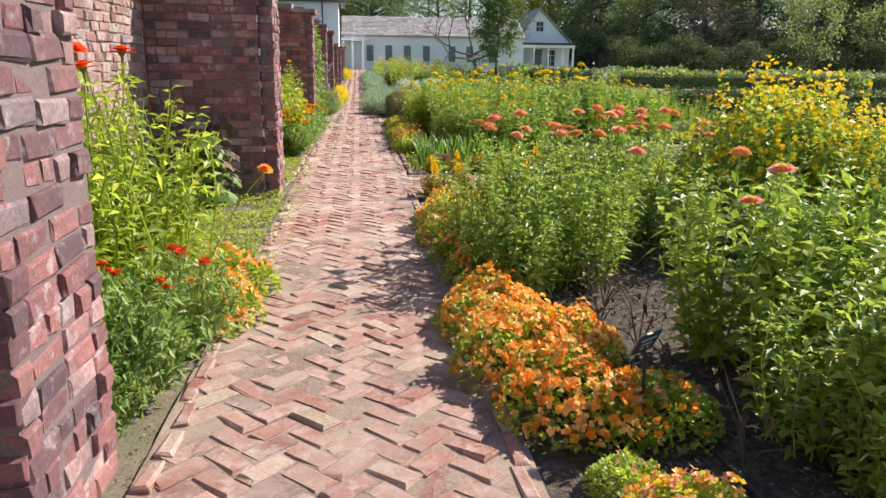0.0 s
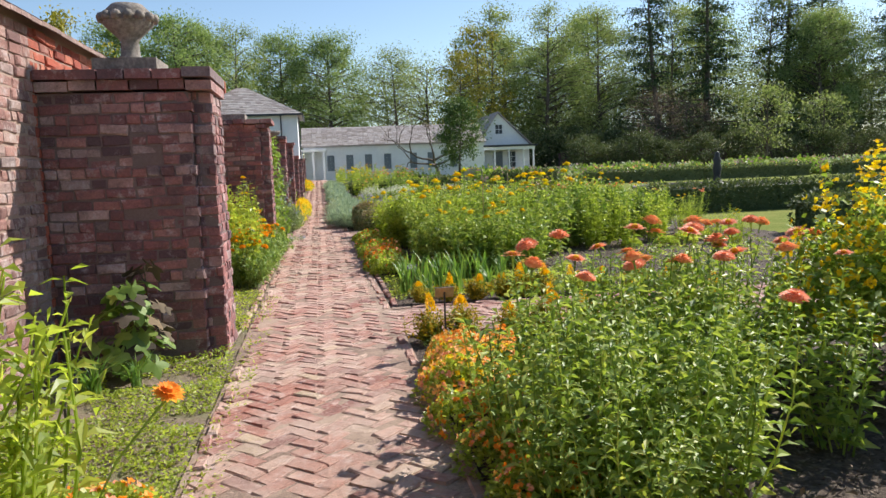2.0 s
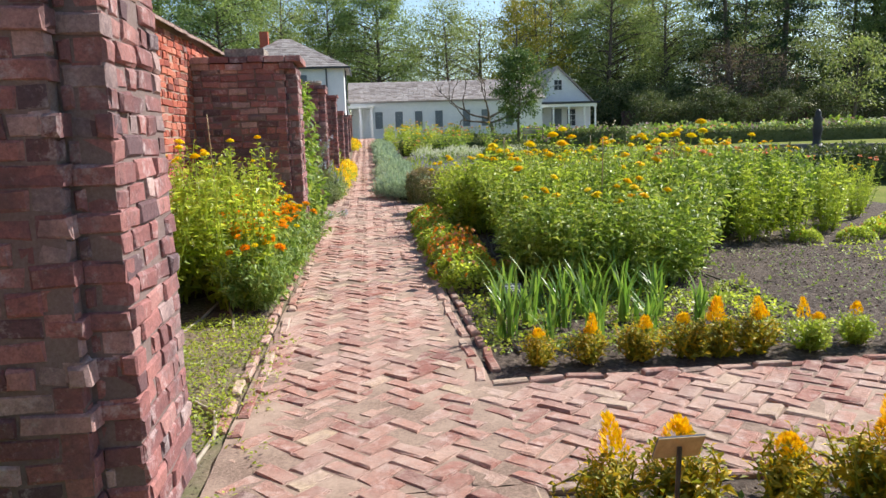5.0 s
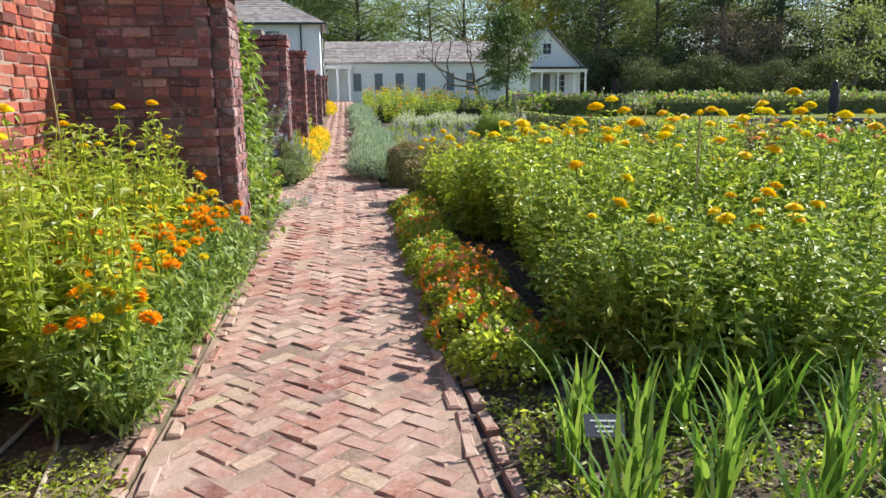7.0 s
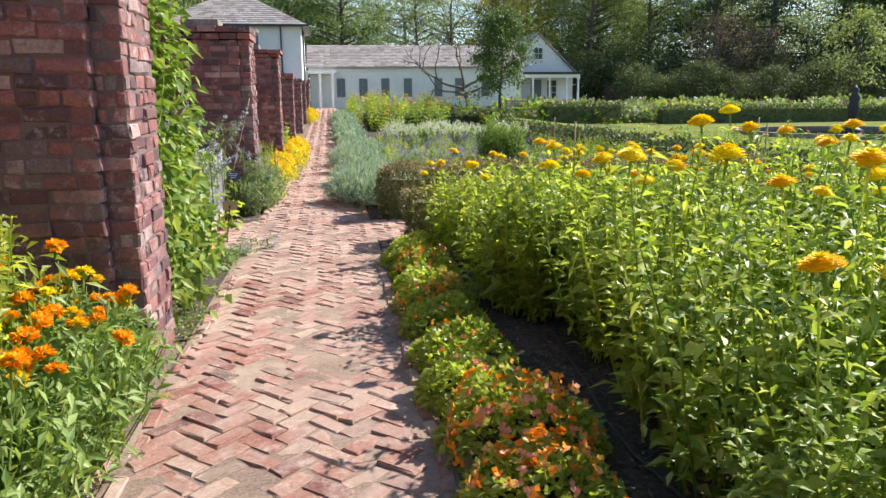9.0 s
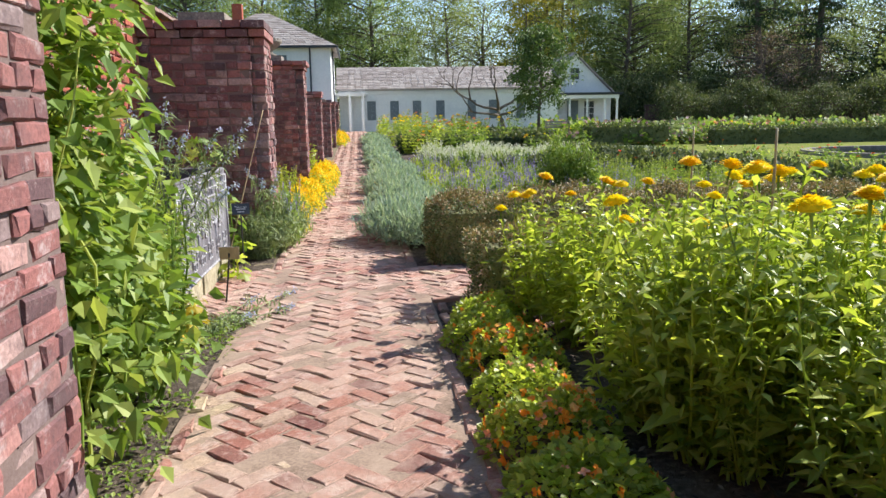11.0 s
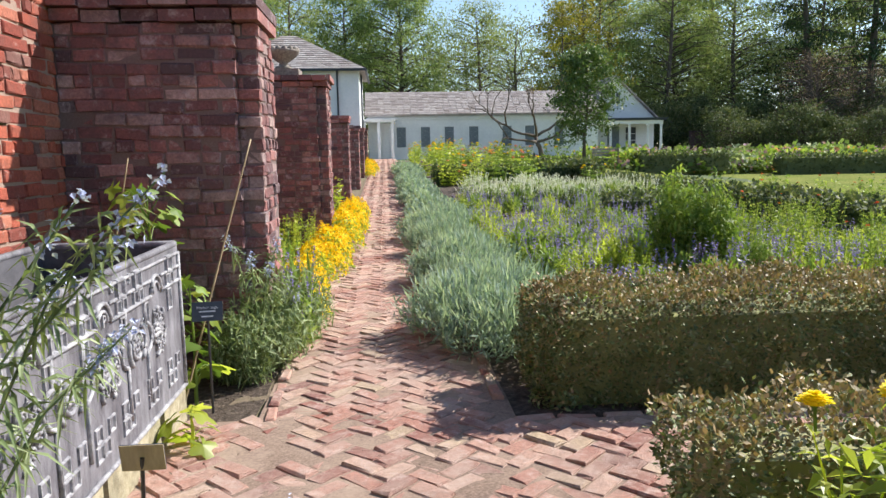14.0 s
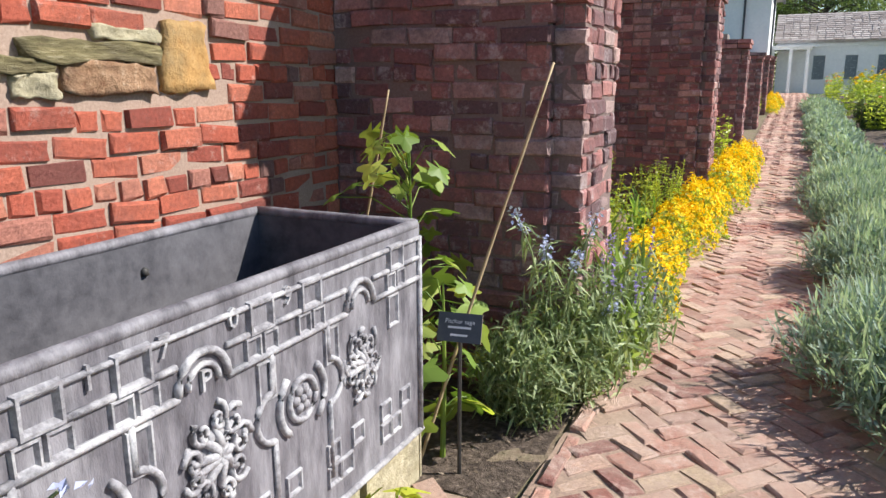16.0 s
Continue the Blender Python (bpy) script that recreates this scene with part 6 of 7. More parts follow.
climber(5, -0.98, 17.55, 0.55, 1.0, 2.25, "leafy green vine climbing the back of a pier", LEAF_MOUND, 0.1, 1500)
for x, y, s in [(-1.3, 18.3, 1.5), (-1.6, 18.0, 1.65), (-1.2, 18.75, 1.4), (-1.65, 18.6, 1.6), (-1.5, 19.1, 1.3), (-1.05, 18.1, 1.35), (-1.35, 17.8, 1.5)]:
    m, tops = SAGE[int(r.integers(2))]
    plant("tall_sage", "tall leafy sage with dusty green leaves", "sage", "sage beside the tank", x, y, [("foliage", m)], r.uniform(0, 6), s)
PSAGE = [spiky(130 + k, 1.0, 0.3, 60, LEAF_COOL, 0.035, 1.0, 26, BLUE, 0.16) for k in range(2)]
for x, y, s in [(-1.6, 19.3, 1.2), (-0.7, 22.95, 0.75)]:
    m, b = PSAGE[int(r.integers(2))]
    plant("blue_sage", "lanky sage with pale blue flower spikes", "sage", "sage beside the tank", x, y, [("foliage", m), ("inflorescence", b)], r.uniform(0, 6), s)
SAGE_BUSH = feathery(68, 0.72, 0.3, 60, 0.1, LEAF_SAGE, 0.17)
for x, y, s in [(-0.88, 22.3, 0.85), (-0.8, 22.65, 1.05), (-0.72, 23.05, 1.0), (-0.7, 23.4, 0.95), (-1.0, 22.3, 0.7)]:
    m, tops = SAGE_BUSH
    plant("blue_sage", "bushy sage with narrow grey-green leaves", "sage", "sage beside the tank", x, y, [("foliage", m)], r.uniform(0, 6), s)

def lanky_sage(x, y, ends, seed):
    """Long arching stems with narrow leaves, each ending in a cluster of pale blue lipped flowers."""
    rr, fol, fl = rng(seed), Pile(), Pile()
    for e in ends:
        e = np.array(e) - [x, y, 0]
        line = np.array([(0, 0, 0), tuple(e * [0.25, 0.25, 0.45]), tuple(e * [0.6, 0.6, 0.8]), tuple(e)])
        tube(fol, line, [0.006, 0.005, 0.004, 0.003], 5)
        n = 100
        t = np.sort(rr.uniform(0.12, 0.92, n))
        p = np.stack([np.interp(t, np.linspace(0, 1, 4), line[:, i]) for i in range(3)], 1)
        leaves(fol, p, rr.normal(0, 1, (n, 3)) + [0, 0, 0.2], rr.uniform(0.07, 0.14, n), 0.013, 0, 0.35, 0.1, r=rr)
        n = 44
        t = rr.uniform(0.82, 1.02, n)
        p = line[2] + (line[3] - line[2]) * ((t - 0.667) / 0.333)[:, None] + rr.normal(0, 0.012, (n, 3))
        leaves(fl, p, rr.normal(0, 1, (n, 3)), 0.023, 0.016, 0, 0.2, 0.2, r=rr)
    plant("blue_sage", "lanky sage with clusters of pale blue flowers", "sage", "sage beside the tank", x, y, [("foliage", fol.mesh("foliage", [LEAF_SAGE])), ("inflorescence", fl.mesh("inflorescence", [BLUE_PALE]))])


BLUE_PALE = petal("pale_blue_petal", (0.4, 0.44, 0.74), (0.6, 0.64, 0.88))
lanky_sage(-1.2, 19.3, [(-0.54, 19.55, 1.44), (-1.07, 19.5, 1.58), (-1.05, 19.48, 1.32), (-0.97, 19.52, 1.36), (-0.62, 19.5, 1.29), (-1.2, 19.48, 1.44), (-0.75, 19.52, 1.38), (-0.8, 19.95, 0.95), (-0.7, 19.7, 1.0), (-0.9, 19.75, 1.15)], 1)
lanky_sage(-1.5, 19.3, [(-1.4, 19.55, 1.55), (-1.55, 19.4, 1.4), (-1.3, 19.65, 1.35), (-1.15, 19.4, 1.3), (-1.3, 19.5, 1.5)], 2)
lanky_sage(-0.95, 19.25, [(-0.34, 19.93, 0.05), (-0.62, 19.65, 0.06), (-0.4, 20.5, 0.04), (-0.68, 20.25, 0.05)], 4)
lanky_sage(-0.85, 22.5, [(-0.85, 22.3, 0.85), (-0.75, 22.5, 0.75), (-1.0, 22.35, 0.95), (-0.72, 22.7, 0.9), (-0.6, 22.6, 0.5)], 3)
GOLDEN = [mound(140 + k, 0.42, 0.28, 800, 0.04, LEAF_LIME, (460, 340, 200)[k], 0.023, (GOLD, GOLD, YELLOW), 1.2, False) for k in range(3)]
for k, y in enumerate(np.concatenate([np.arange(23.6, 33.6, 0.46), np.arange(47, 52, 0.6)])):
    f, b = GOLDEN[k % 3]
    plant("golden_marigold", "mound of bright golden yellow marigolds edging the path", "marigold", "golden path edging", -0.82 + 0.02 * min(y - 23.6, 9) + r.normal(0, 0.05), y, [("foliage", f), ("bloom", b)], r.uniform(-0.3, 0.3), r.uniform(0.85, 1.3))
for x, y, s in [(-1.0, 23.9, 1.5), (-1.1, 24.2, 1.6), (-0.95, 24.4, 1.3), (-1.3, 24.4, 1.3), (-1.6, 8.2, 0.75), (-1.35, 8.35, 0.6), (-1.2, 26.5, 1.3)]:
    plant("daylily", "arching clump of grassy green leaves", "daylily", "grassy clumps by the wall", x, y, [("foliage", blades(int(y * 10), 0.55, 0.1, 34, LEAF_BLADE, 0.018, 0.8))], 0, s)
for x, y in spread_over(r, 22, -1.9, -1.05, 24.3, 52, 0.8):
    m, tops = COARSE[int(r.integers(3))] if y > 30 else DENSE[int(r.integers(2))]
    plant("garden_shrub", "mixed green plant along the wall", "shrub", "plants along the wall", x, y, [("foliage", m)], r.uniform(0, 6), r.uniform(0.6, 1.0))


def big_leaved(seed, x, y, h, spread, n, leaf, label, mats, name, category):
    """Broad five-lobed leaves on stalks that leave one main stem at all heights."""
    rr, pile, st = rng(seed), Pile(), Pile()
    for k in range(n):
        a, z = rr.uniform(0, 6.28), h * rr.uniform(0.15, 1.0)
        q = spread * rr.uniform(0.45, 1.0) * (1.15 - 0.6 * z / h)
        end = np.array([math.cos(a) * q, math.sin(a) * q, z])
        tube(st, [(0, 0, z * 0.9), (end[0] * 0.5, end[1] * 0.5, z * 0.98 + 0.02), tuple(end)], [0.004, 0.003, 0.0025], 4)
        size, tone = leaf * rr.uniform(0.6, 1.2), 0 if rr.random() < 0.75 or len(mats) == 1 else 1
        n0 = np.array([math.cos(a) * 0.7, math.sin(a) * 0.7, 0.8]) + rr.normal(0, 0.25, 3)
        n0 = n0 / np.linalg.norm(n0)
        u = np.cross(n0, [0, 0, 1.0])
        u = u / np.linalg.norm(u)
        w = np.cross(u, n0)
        t = np.linspace(-2.75, 2.75, 19)
        edge = size * (0.72 + 0.2 * np.cos(t * 5 / 1.1 * 0.99) - 0.07 * np.abs(t) + rr.normal(0, 0.025, 19))
        ring = end + (-w * np.cos(t)[:, None] + u * np.sin(t)[:, None]) * edge[:, None] - n0 * (edge ** 2)[:, None] * 1.2
        pile.add(np.concatenate([[end + n0 * 0.008], ring]), np.array([[0, i, i + 1] for i in range(1, 19)]), tone)
    tube(st, [(0, 0, -0.02), (0.01, 0, h * 0.5), (0.0, 0.01, h * 0.98)], [0.012, 0.009, 0.004], 6)
    return plant(name, label, category, "", x, y, [("foliage", pile.mesh("foliage", list(mats))), ("stalk", st.mesh("stalk", [mats[0]]))])


big_leaved(1, -1.42, 22.15, 1.3, 0.5, 64, 0.095, "broad-leaved hollyhock against the pier", (LEAF_MOUND, LEAF_LIME), "hollyhock", "hollyhock")
big_leaved(2, -1.12, 21.85, 0.75, 0.22, 14, 0.13, "young hollyhock beside the lead tank", (LEAF_MOUND, LEAF_LIME), "hollyhock", "hollyhock")
big_leaved(3, -1.46, 8.66, 0.72, 0.32, 44, 0.15, "withering broad-leaved plant before a pier", (LEAF_MOUND, LEAF_DEAD), "wilting_plant", "wilting plant")
big_leaved(4, -1.32, 8.72, 0.86, 0.2, 12, 0.12, "dried brown seed head of a spent plant", (LEAF_DEAD,), "spent_plant", "wilting plant")
big_leaved(6, -0.98, 21.2, 0.22, 0.16, 8, 0.11, "fresh light green mallow at the tank's foot", (LEAF_LIME,), "mallow", "mallow")


for k, (x, y, h) in enumerate(((-1.05, 19.5, 0.2), (-1.25, 19.4, 0.22), (-1.08, 19.2, 0.18))):
    big_leaved(20 + k, x, y, h, 0.24, 34, 0.085, "mottled yellow-green heuchera with scalloped leaves", (LEAF_GILT, LEAF_LIME), "heuchera", "heuchera")
for k, (x, y, h) in enumerate(((-1.32, 17.75, 1.75), (-1.05, 18.05, 1.35), (-1.5, 18.3, 1.6), (-1.1, 17.5, 1.9), (-1.25, 18.6, 1.15))):
    big_leaved(30 + k, x, y, h, 0.38, 150, 0.082, "tall leafy bergamot with broad pointed leaves", (LEAF_MOUND, LEAF_LIME), "bergamot", "bergamot")


def weeds(name, label, box, n, leaf, mat, seed):
    rr, pile = rng(seed), Pile()
    x, y = rr.uniform(box[0], box[1], n), rr.uniform(box[2], box[3], n)
    lump = np.array([noise.noise(Vector((a * 2.2, b * 2.2, seed))) for a, b in zip(x, y)])
    k = lump > -0.25
    x, y, lump = x[k], y[k], lump[k]
    p = np.stack([x, y, land(x, y) + rr.uniform(0, 0.09, len(x)) * (0.3 + np.clip(lump, 0, 1) * 2)], 1)
    leaves(pile, p, rr.normal(0, 1, (len(x), 3)) * [1, 1, 0.5] + [0, 0, 0.5], leaf * rr.uniform(0.5, 1.3, len(x)), leaf * 0.55, 0, 0.2, 0.1, r=rr)
    thing(name, pile.mesh(name, [mat]), label, "weeds", kind="stuff")


weeds("weeds", "low green weeds in the dry strip", (-1.95, -0.72, 5.9, 9.0), 10000, 0.035, LEAF_LIME, 1)
weeds("weeds", "low green weeds in the dry strip", (-1.95, -0.74, 9.7, 12.6), 6500, 0.032, LEAF_LIME, 2)
weeds("weeds", "low green weeds in the dry strip", (-1.6, -0.66, 16.8, 19.5), 3000, 0.035, LEAF_MOUND, 3)
weeds("weeds", "small seedlings on the bare soil", (0.8, 5.0, 11.0, 14.5), 2400, 0.04, LEAF_COOL, 4)
weeds("weeds", "patch of low yellow-green weeds on the soil", (5.2, 8.5, 12.4, 14.6), 2600, 0.045, LEAF_LIME, 6)
weeds("weeds", "low green seedlings between the irises", (0.8, 3.4, 11.2, 12.9), 5200, 0.045, LEAF_LIME, 9)
weeds("weeds", "low seedlings under the celosia", (0.8, 3.6, 7.9, 9.2), 2600, 0.045, LEAF_COOL, 7)
weeds("weeds", "sparse weeds along the sandy path edge", (-0.72, -0.5, 6.0, 12.0), 700, 0.03, LEAF_LIME, 8)


# ---- trees ----
def grow(name, label, category, group, spec, mats, places):
    made = []
    for k, seed in enumerate(spec["seeds"]):
        wood, fol, n = tree_mesh(seed, **spec["shape"])
        made.append((wood, fol.mesh("crown", [mats])))
    for k, (x, y, s, t) in enumerate(places):
        w, f = made[k % len(made)]
        ob = thing(name, None, label, category, group, m=Matrix.LocRotScale((x, y, float(land(x, y)) - 0.05), Euler((0, 0, t)), (s, s, s)))
        part("trunk", w, ob)
        part("crown", f, ob)["kind"] = "stuff"
    return made


LEAF_YOUNG = leaf_stuff("young_tree_leaf", [(0, (0.05, 0.1, 0.03)), (0.6, (0.1, 0.17, 0.05)), (1, (0.2, 0.27, 0.09))], 0.5, 0.35, 0.3, 0.5)
WOODS = "trees behind the garden"
grow("broadleaf_tree", "tall green broadleaf tree behind the house", "tree", WOODS, dict(seeds=(1, 2, 3), shape=dict(h=16.0, crown=5.0, clumps=110, per=210, leaf=0.24, base=0.14, trunk=0.3, tight=0.12)), LEAF_TREE, [(1.5, 88, 1.0, 0), (-4, 92, 1.05, 1), (-13, 86, 1.05, 2), (-21, 90, 1.1, 3), (-30, 84, 1.1, 4), (30, 92, 1.0, 5), (25, 98, 1.1, 2.2), (60, 84, 1.1, 1.2), (68, 92, 1.2, 3.3), (37, 100, 1.3, 0.4), (54, 100, 1.35, 1.9), (78, 88, 1.2, 0.3), (88, 94, 1.2, 1.3), (-11, 66, 0.85, 2.1)])
grow("broadleaf_tree", "tall pale green tree with an open airy crown", "tree", WOODS, dict(seeds=(4, 5), shape=dict(h=17.0, crown=4.4, clumps=70, per=150, leaf=0.22, base=0.2, trunk=0.24, tight=0.13)), LEAF_TREE_PALE, [(9.5, 90, 0.88, 0), (21, 90, 1.15, 1), (26.5, 85, 1.1, 2), (33, 86, 1.1, 3), (-8, 82, 0.95, 4), (45, 92, 1.2, 0.7), (56, 88, 1.2, 2.5), (64, 86, 1.1, 4.4), (72, 84, 1.15, 5.2)])
grow("broadleaf_tree", "tall tree turning yellow in early autumn", "tree", WOODS, dict(seeds=(6, 7), shape=dict(h=14.0, crown=3.4, clumps=66, per=100, leaf=0.26, base=0.16, trunk=0.2, tight=0.13)), LEAF_TREE_YELLOW, [(15.8, 82, 0.95, 0), (18.5, 86, 1.15, 1), (-26, 72, 0.9, 2), (-6.5, 24, 0.42, 3), (-7.5, 16, 0.45, 1.1)])
grow("pine_tree", "tall dark pine with drooping layered boughs", "pine tree", WOODS, dict(seeds=(8, 9), shape=dict(h=23.0, crown=6.0, clumps=58, per=120, leaf=0.5, base=0.12, trunk=0.4, droop=0.16, pine=True)), NEEDLE, [(40, 84, 1.0, 0), (47, 86, 1.08, 1), (58, 90, 1.15, 2), (66, 92, 1.1, 3), (75, 86, 1.15, 5)])
grow("small_tree", "bare rusty-pink small tree losing its leaves", "tree", WOODS, dict(seeds=(10,), shape=dict(h=8.0, crown=4.0, clumps=70, per=44, leaf=0.15, base=0.25, trunk=0.2, tight=0.12)), LEAF_TREE_RUST, [(35.5, 76, 0.95, 0), (40, 78.5, 0.85, 2)])
grow("small_tree", "fresh green small tree beside the lawn", "tree", WOODS, dict(seeds=(11,), shape=dict(h=7.5, crown=2.6, clumps=50, per=48, leaf=0.26, base=0.22, trunk=0.14, lift=0.5)), LEAF_TREE_PALE, [(41.5, 66, 0.95, 0), (52, 72, 0.9, 1), (62, 70, 0.9, 3)])
grow("young_tree", "slim young tree with a dense dark crown", "tree", "", dict(seeds=(12,), shape=dict(h=5.5, crown=1.75, clumps=80, per=110, leaf=0.17, base=0.27, trunk=0.085, lift=0.3, tight=0.14)), LEAF_YOUNG, [(9.6, 52.6, 1.0, 0)])
# The dark hedge leaf puts the shade under the trees into the shrubs' colour.
THICKET = grow("thicket_bush", "shrubs under the trees, leaf darkened for the shade there", "bush", "thicket under the trees", dict(seeds=(13, 14), shape=dict(h=4.2, crown=2.9, clumps=60, per=90, leaf=0.24, base=0.02, trunk=0.1)), LEAF_HEDGE, [(x, 79 + (k % 3) * 2.0, 0.9 + 0.25 * ((k * 7) % 5) / 4, k * 1.3) for k, x in enumerate(range(22, 92, 3))])
grow("thicket_bush", "pale green woodland edge far behind the garden", "bush", "thicket under the trees", dict(seeds=(16, 17), shape=dict(h=4.2, crown=2.9, clumps=60, per=150, leaf=0.085, base=0.02, trunk=0.1)), LEAF_TREE_PALE, [(x, 99 + (k % 3) * 3.0, 2.7 + 0.7 * ((k * 7) % 5) / 4, k * 2.3) for k, x in enumerate(range(-45, 110, 5))])
def bare_tree(x, y, h, seed):
    """An old fruit tree: a short leaning trunk and long crooked limbs that fork again and again."""
    rr, wood, fol = rng(seed), Pile(), Pile()
    tips = []

    def limb(o, way, length, width, depth):
        pts = [np.array(o, float)]
        for k in range(4):
            way = way + rr.normal(0, 0.22, 3) + [0, 0, 0.05]
            way = way / np.linalg.norm(way)
            pts.append(pts[-1] + way * length / 4)
        tube(wood, pts, np.linspace(width, width * 0.55, 5), 6 if depth < 2 else 4)
        if depth == 4:
            tips.extend(pts[2:])
            return
        for k in range(2 if depth else 5):
            a = rr.uniform(0, 6.28)
            turn = np.array([math.cos(a), math.sin(a), 0.1]) * (1.3 if depth == 0 else 0.75)
            limb(pts[-1] if k < 3 else pts[3], way * (0.5 if depth == 0 else 1) + turn, length * (1.35 if depth == 0 else 0.72) * rr.uniform(0.8, 1.15), width * (0.55 if depth == 0 else 0.6), depth + 1)

    limb((0, 0, -0.2), np.array([0.15, 0, 1.0]), h * 0.36, 0.2, 0)
    tips = np.repeat(np.array(tips), 3, 0)
    leaves(fol, tips + rr.normal(0, 0.12, tips.shape), rr.normal(0, 1, tips.shape), 0.12, 0.06, 0, 0.2, 0.1, False, r=rr)
    ob = thing("bare_tree", None, "crooked old fruit tree with nearly bare branches", "tree", m=pose(x, y, float(land(x, y))))
    part("trunk", wood.mesh("trunk", [BARK], True), ob)
    part("crown", fol.mesh("crown", [LEAF_TREE_RUST]), ob)["kind"] = "stuff"


bare_tree(10.2, 65.0, 4.6, 15)


# ---- the lead tank ----
def letters(text, size, thick, mat, name="lettering"):
    """Raised letters in the built-in font, lying in x (along) and z (up), facing -y."""
    cu = bpy.data.curves.new(name, "FONT")
    cu.body, cu.size, cu.extrude, cu.align_x, cu.align_y, cu.resolution_u = text, size, thick, "CENTER", "CENTER", 2
    tmp = bpy.data.objects.new("tmp", cu)
    scene.collection.objects.link(tmp)
    me = bpy.data.meshes.new_from_object(tmp.evaluated_get(bpy.context.evaluated_depsgraph_get()))
    bpy.data.objects.remove(tmp)
    me.name = name
    me.transform(pose(0, 0, 0, 90, 0, 0))
    me.polygons.foreach_set("use_smooth", np.zeros(len(me.polygons), bool))
    me.materials.clear()
    me.materials.append(mat)
    return me


def ridge(pile, pts, w=0.011, closed=False):
    """A raised moulding along points (along, up) on a face."""
    p = [(u, -0.004, v) for u, v in pts]
    if closed:
        p.append(p[0])
    if len(p) > 6:
        tube(pile, p, w, 6)
        return
    for a, b in zip(p[:-1], p[1:]):
        tube(pile, [a, b], w, 6)


def square_frame(u, v, half_u, half_v, w, high=0.012):
    """A raised rectangular frame as one connected solid."""
    pile = Pile()
    rects = [(half_u + w, half_v + w, 0.003), (half_u + w * 0.55, half_v + w * 0.55, -high), (half_u - w * 0.1, half_v - w * 0.1, -high), (half_u - w, half_v - w, 0.003)]
    pts = [(u + sx * a, d, v + sz * b) for a, b, d in rects for sx, sz in ((-1, -1), (1, -1), (1, 1), (-1, 1))]
    f = [(k * 4 + i, k * 4 + (i + 1) % 4, k * 4 + 4 + (i + 1) % 4, k * 4 + 4 + i) for k in range(3) for i in range(4)]
    return pile.add(pts, np.array(f))


def arc(u, v, rad, a0, a1, n=9):
    return [(u + rad * math.cos(radians(a0 + (a1 - a0) * k / n)), v + rad * math.sin(radians(a0 + (a1 - a0) * k / n))) for k in range(n + 1)]


def lead_tank():
    y0, y1, x_front, x_back, z0, z1 = 19.7, 21.66, -1.12, -1.85, 0.2, 1.0
    ob = thing("lead_tank", None, "old grey lead cistern with moulded relief panels", "lead tank", m=pose(0, 0, 0))
    t = 0.025
    L, Hh = y1 - y0, z1 - z0
    part("front_panel", Pile().box(x_front - t, y0, z0, x_front, y1, z1).mesh("front_panel", [LEAD]), ob)
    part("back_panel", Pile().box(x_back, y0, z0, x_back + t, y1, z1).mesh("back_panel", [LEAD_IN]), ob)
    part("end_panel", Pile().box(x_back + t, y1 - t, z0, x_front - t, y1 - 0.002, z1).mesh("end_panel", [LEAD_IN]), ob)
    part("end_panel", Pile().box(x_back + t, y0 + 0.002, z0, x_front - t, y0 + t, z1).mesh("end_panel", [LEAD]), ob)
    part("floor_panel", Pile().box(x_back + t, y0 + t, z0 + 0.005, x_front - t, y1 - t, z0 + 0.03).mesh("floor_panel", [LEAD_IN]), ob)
    rim = Pile()
    c = [(x_front - t / 2, y0), (x_front - t / 2, y1 - t / 2), (x_back + t / 2, y1 - t / 2), (x_back + t / 2, y0 + t / 2), (x_front - t / 2, y0)]
    for (ax, ay), (bx, by) in zip(c[:-1], c[1:]):
        pts = [(ax + (bx - ax) * k / 8, ay + (by - ay) * k / 8, z1 + 0.004 + 0.004 * noise.noise(Vector((ax + k, ay, 2)))) for k in range(9)]
        tube(rim, pts, 0.019, 8)
    part("rim", rim.mesh("rim", [LEAD], True), ob, "rolled pale lead rim")
    # front face frame: x along the tank, y into it, z up from its foot
    face = Matrix(((0, -1, 0, x_front), (1, 0, 0, y0), (0, 0, 1, z0), (0, 0, 0, 1)))

    def relief(name, pile, label=""):
        return part(name, pile.mesh(name, [LEAD_WORN], True), ob, label, face)

    top = Pile()
    ridge(top, [(0, Hh - 0.045), (L, Hh - 0.045)], 0.008)
    relief("moulding", top)
    squares = [0.06, 0.45, 0.66, 1.065, 1.28, 1.77]
    def framed(*a):
        part("square_frame", square_frame(*a).mesh("square_frame", [LEAD_WORN]), ob, "", face)

    for u in squares:
        framed(u, 0.722, 0.04, 0.036, 0.011, 0.014)
        for k in (-1, 1):
            framed(u + k * 0.034, 0.643, 0.024, 0.026, 0.008, 0.01)
    for a, b in ((0.11, 0.14), (0.3, 0.4), (0.5, 0.61), (0.71, 0.775), (0.935, 1.015), (1.115, 1.23), (1.33, 1.46), (1.62, 1.72), (1.82, L - 0.02)):
        q = Pile()
        ridge(q, [(a, 0.684), (b, 0.684)], 0.009)
        relief("moulding", q)
    for u, ch in ((0.555, "1"), (0.745, "7"), (0.963, "0"), (1.176, "9")):
        part("digit", letters(ch, 0.075, 0.006, LEAD_WORN, "digit"), ob, "cast lead numeral", face @ pose(u, -0.004, 0.742))
    arches = [0.22, 0.855, 1.54]
    for u in arches:
        q = Pile()
        for rad, w in ((0.082, 0.011), (0.05, 0.008)):
            ridge(q, arc(u, 0.615, rad, 0, 180), w)
        relief("arch", q)
    part("letter", letters("P", 0.075, 0.006, LEAD_WORN, "letter"), ob, "cast lead letter", face @ pose(0.86, -0.004, 0.622))
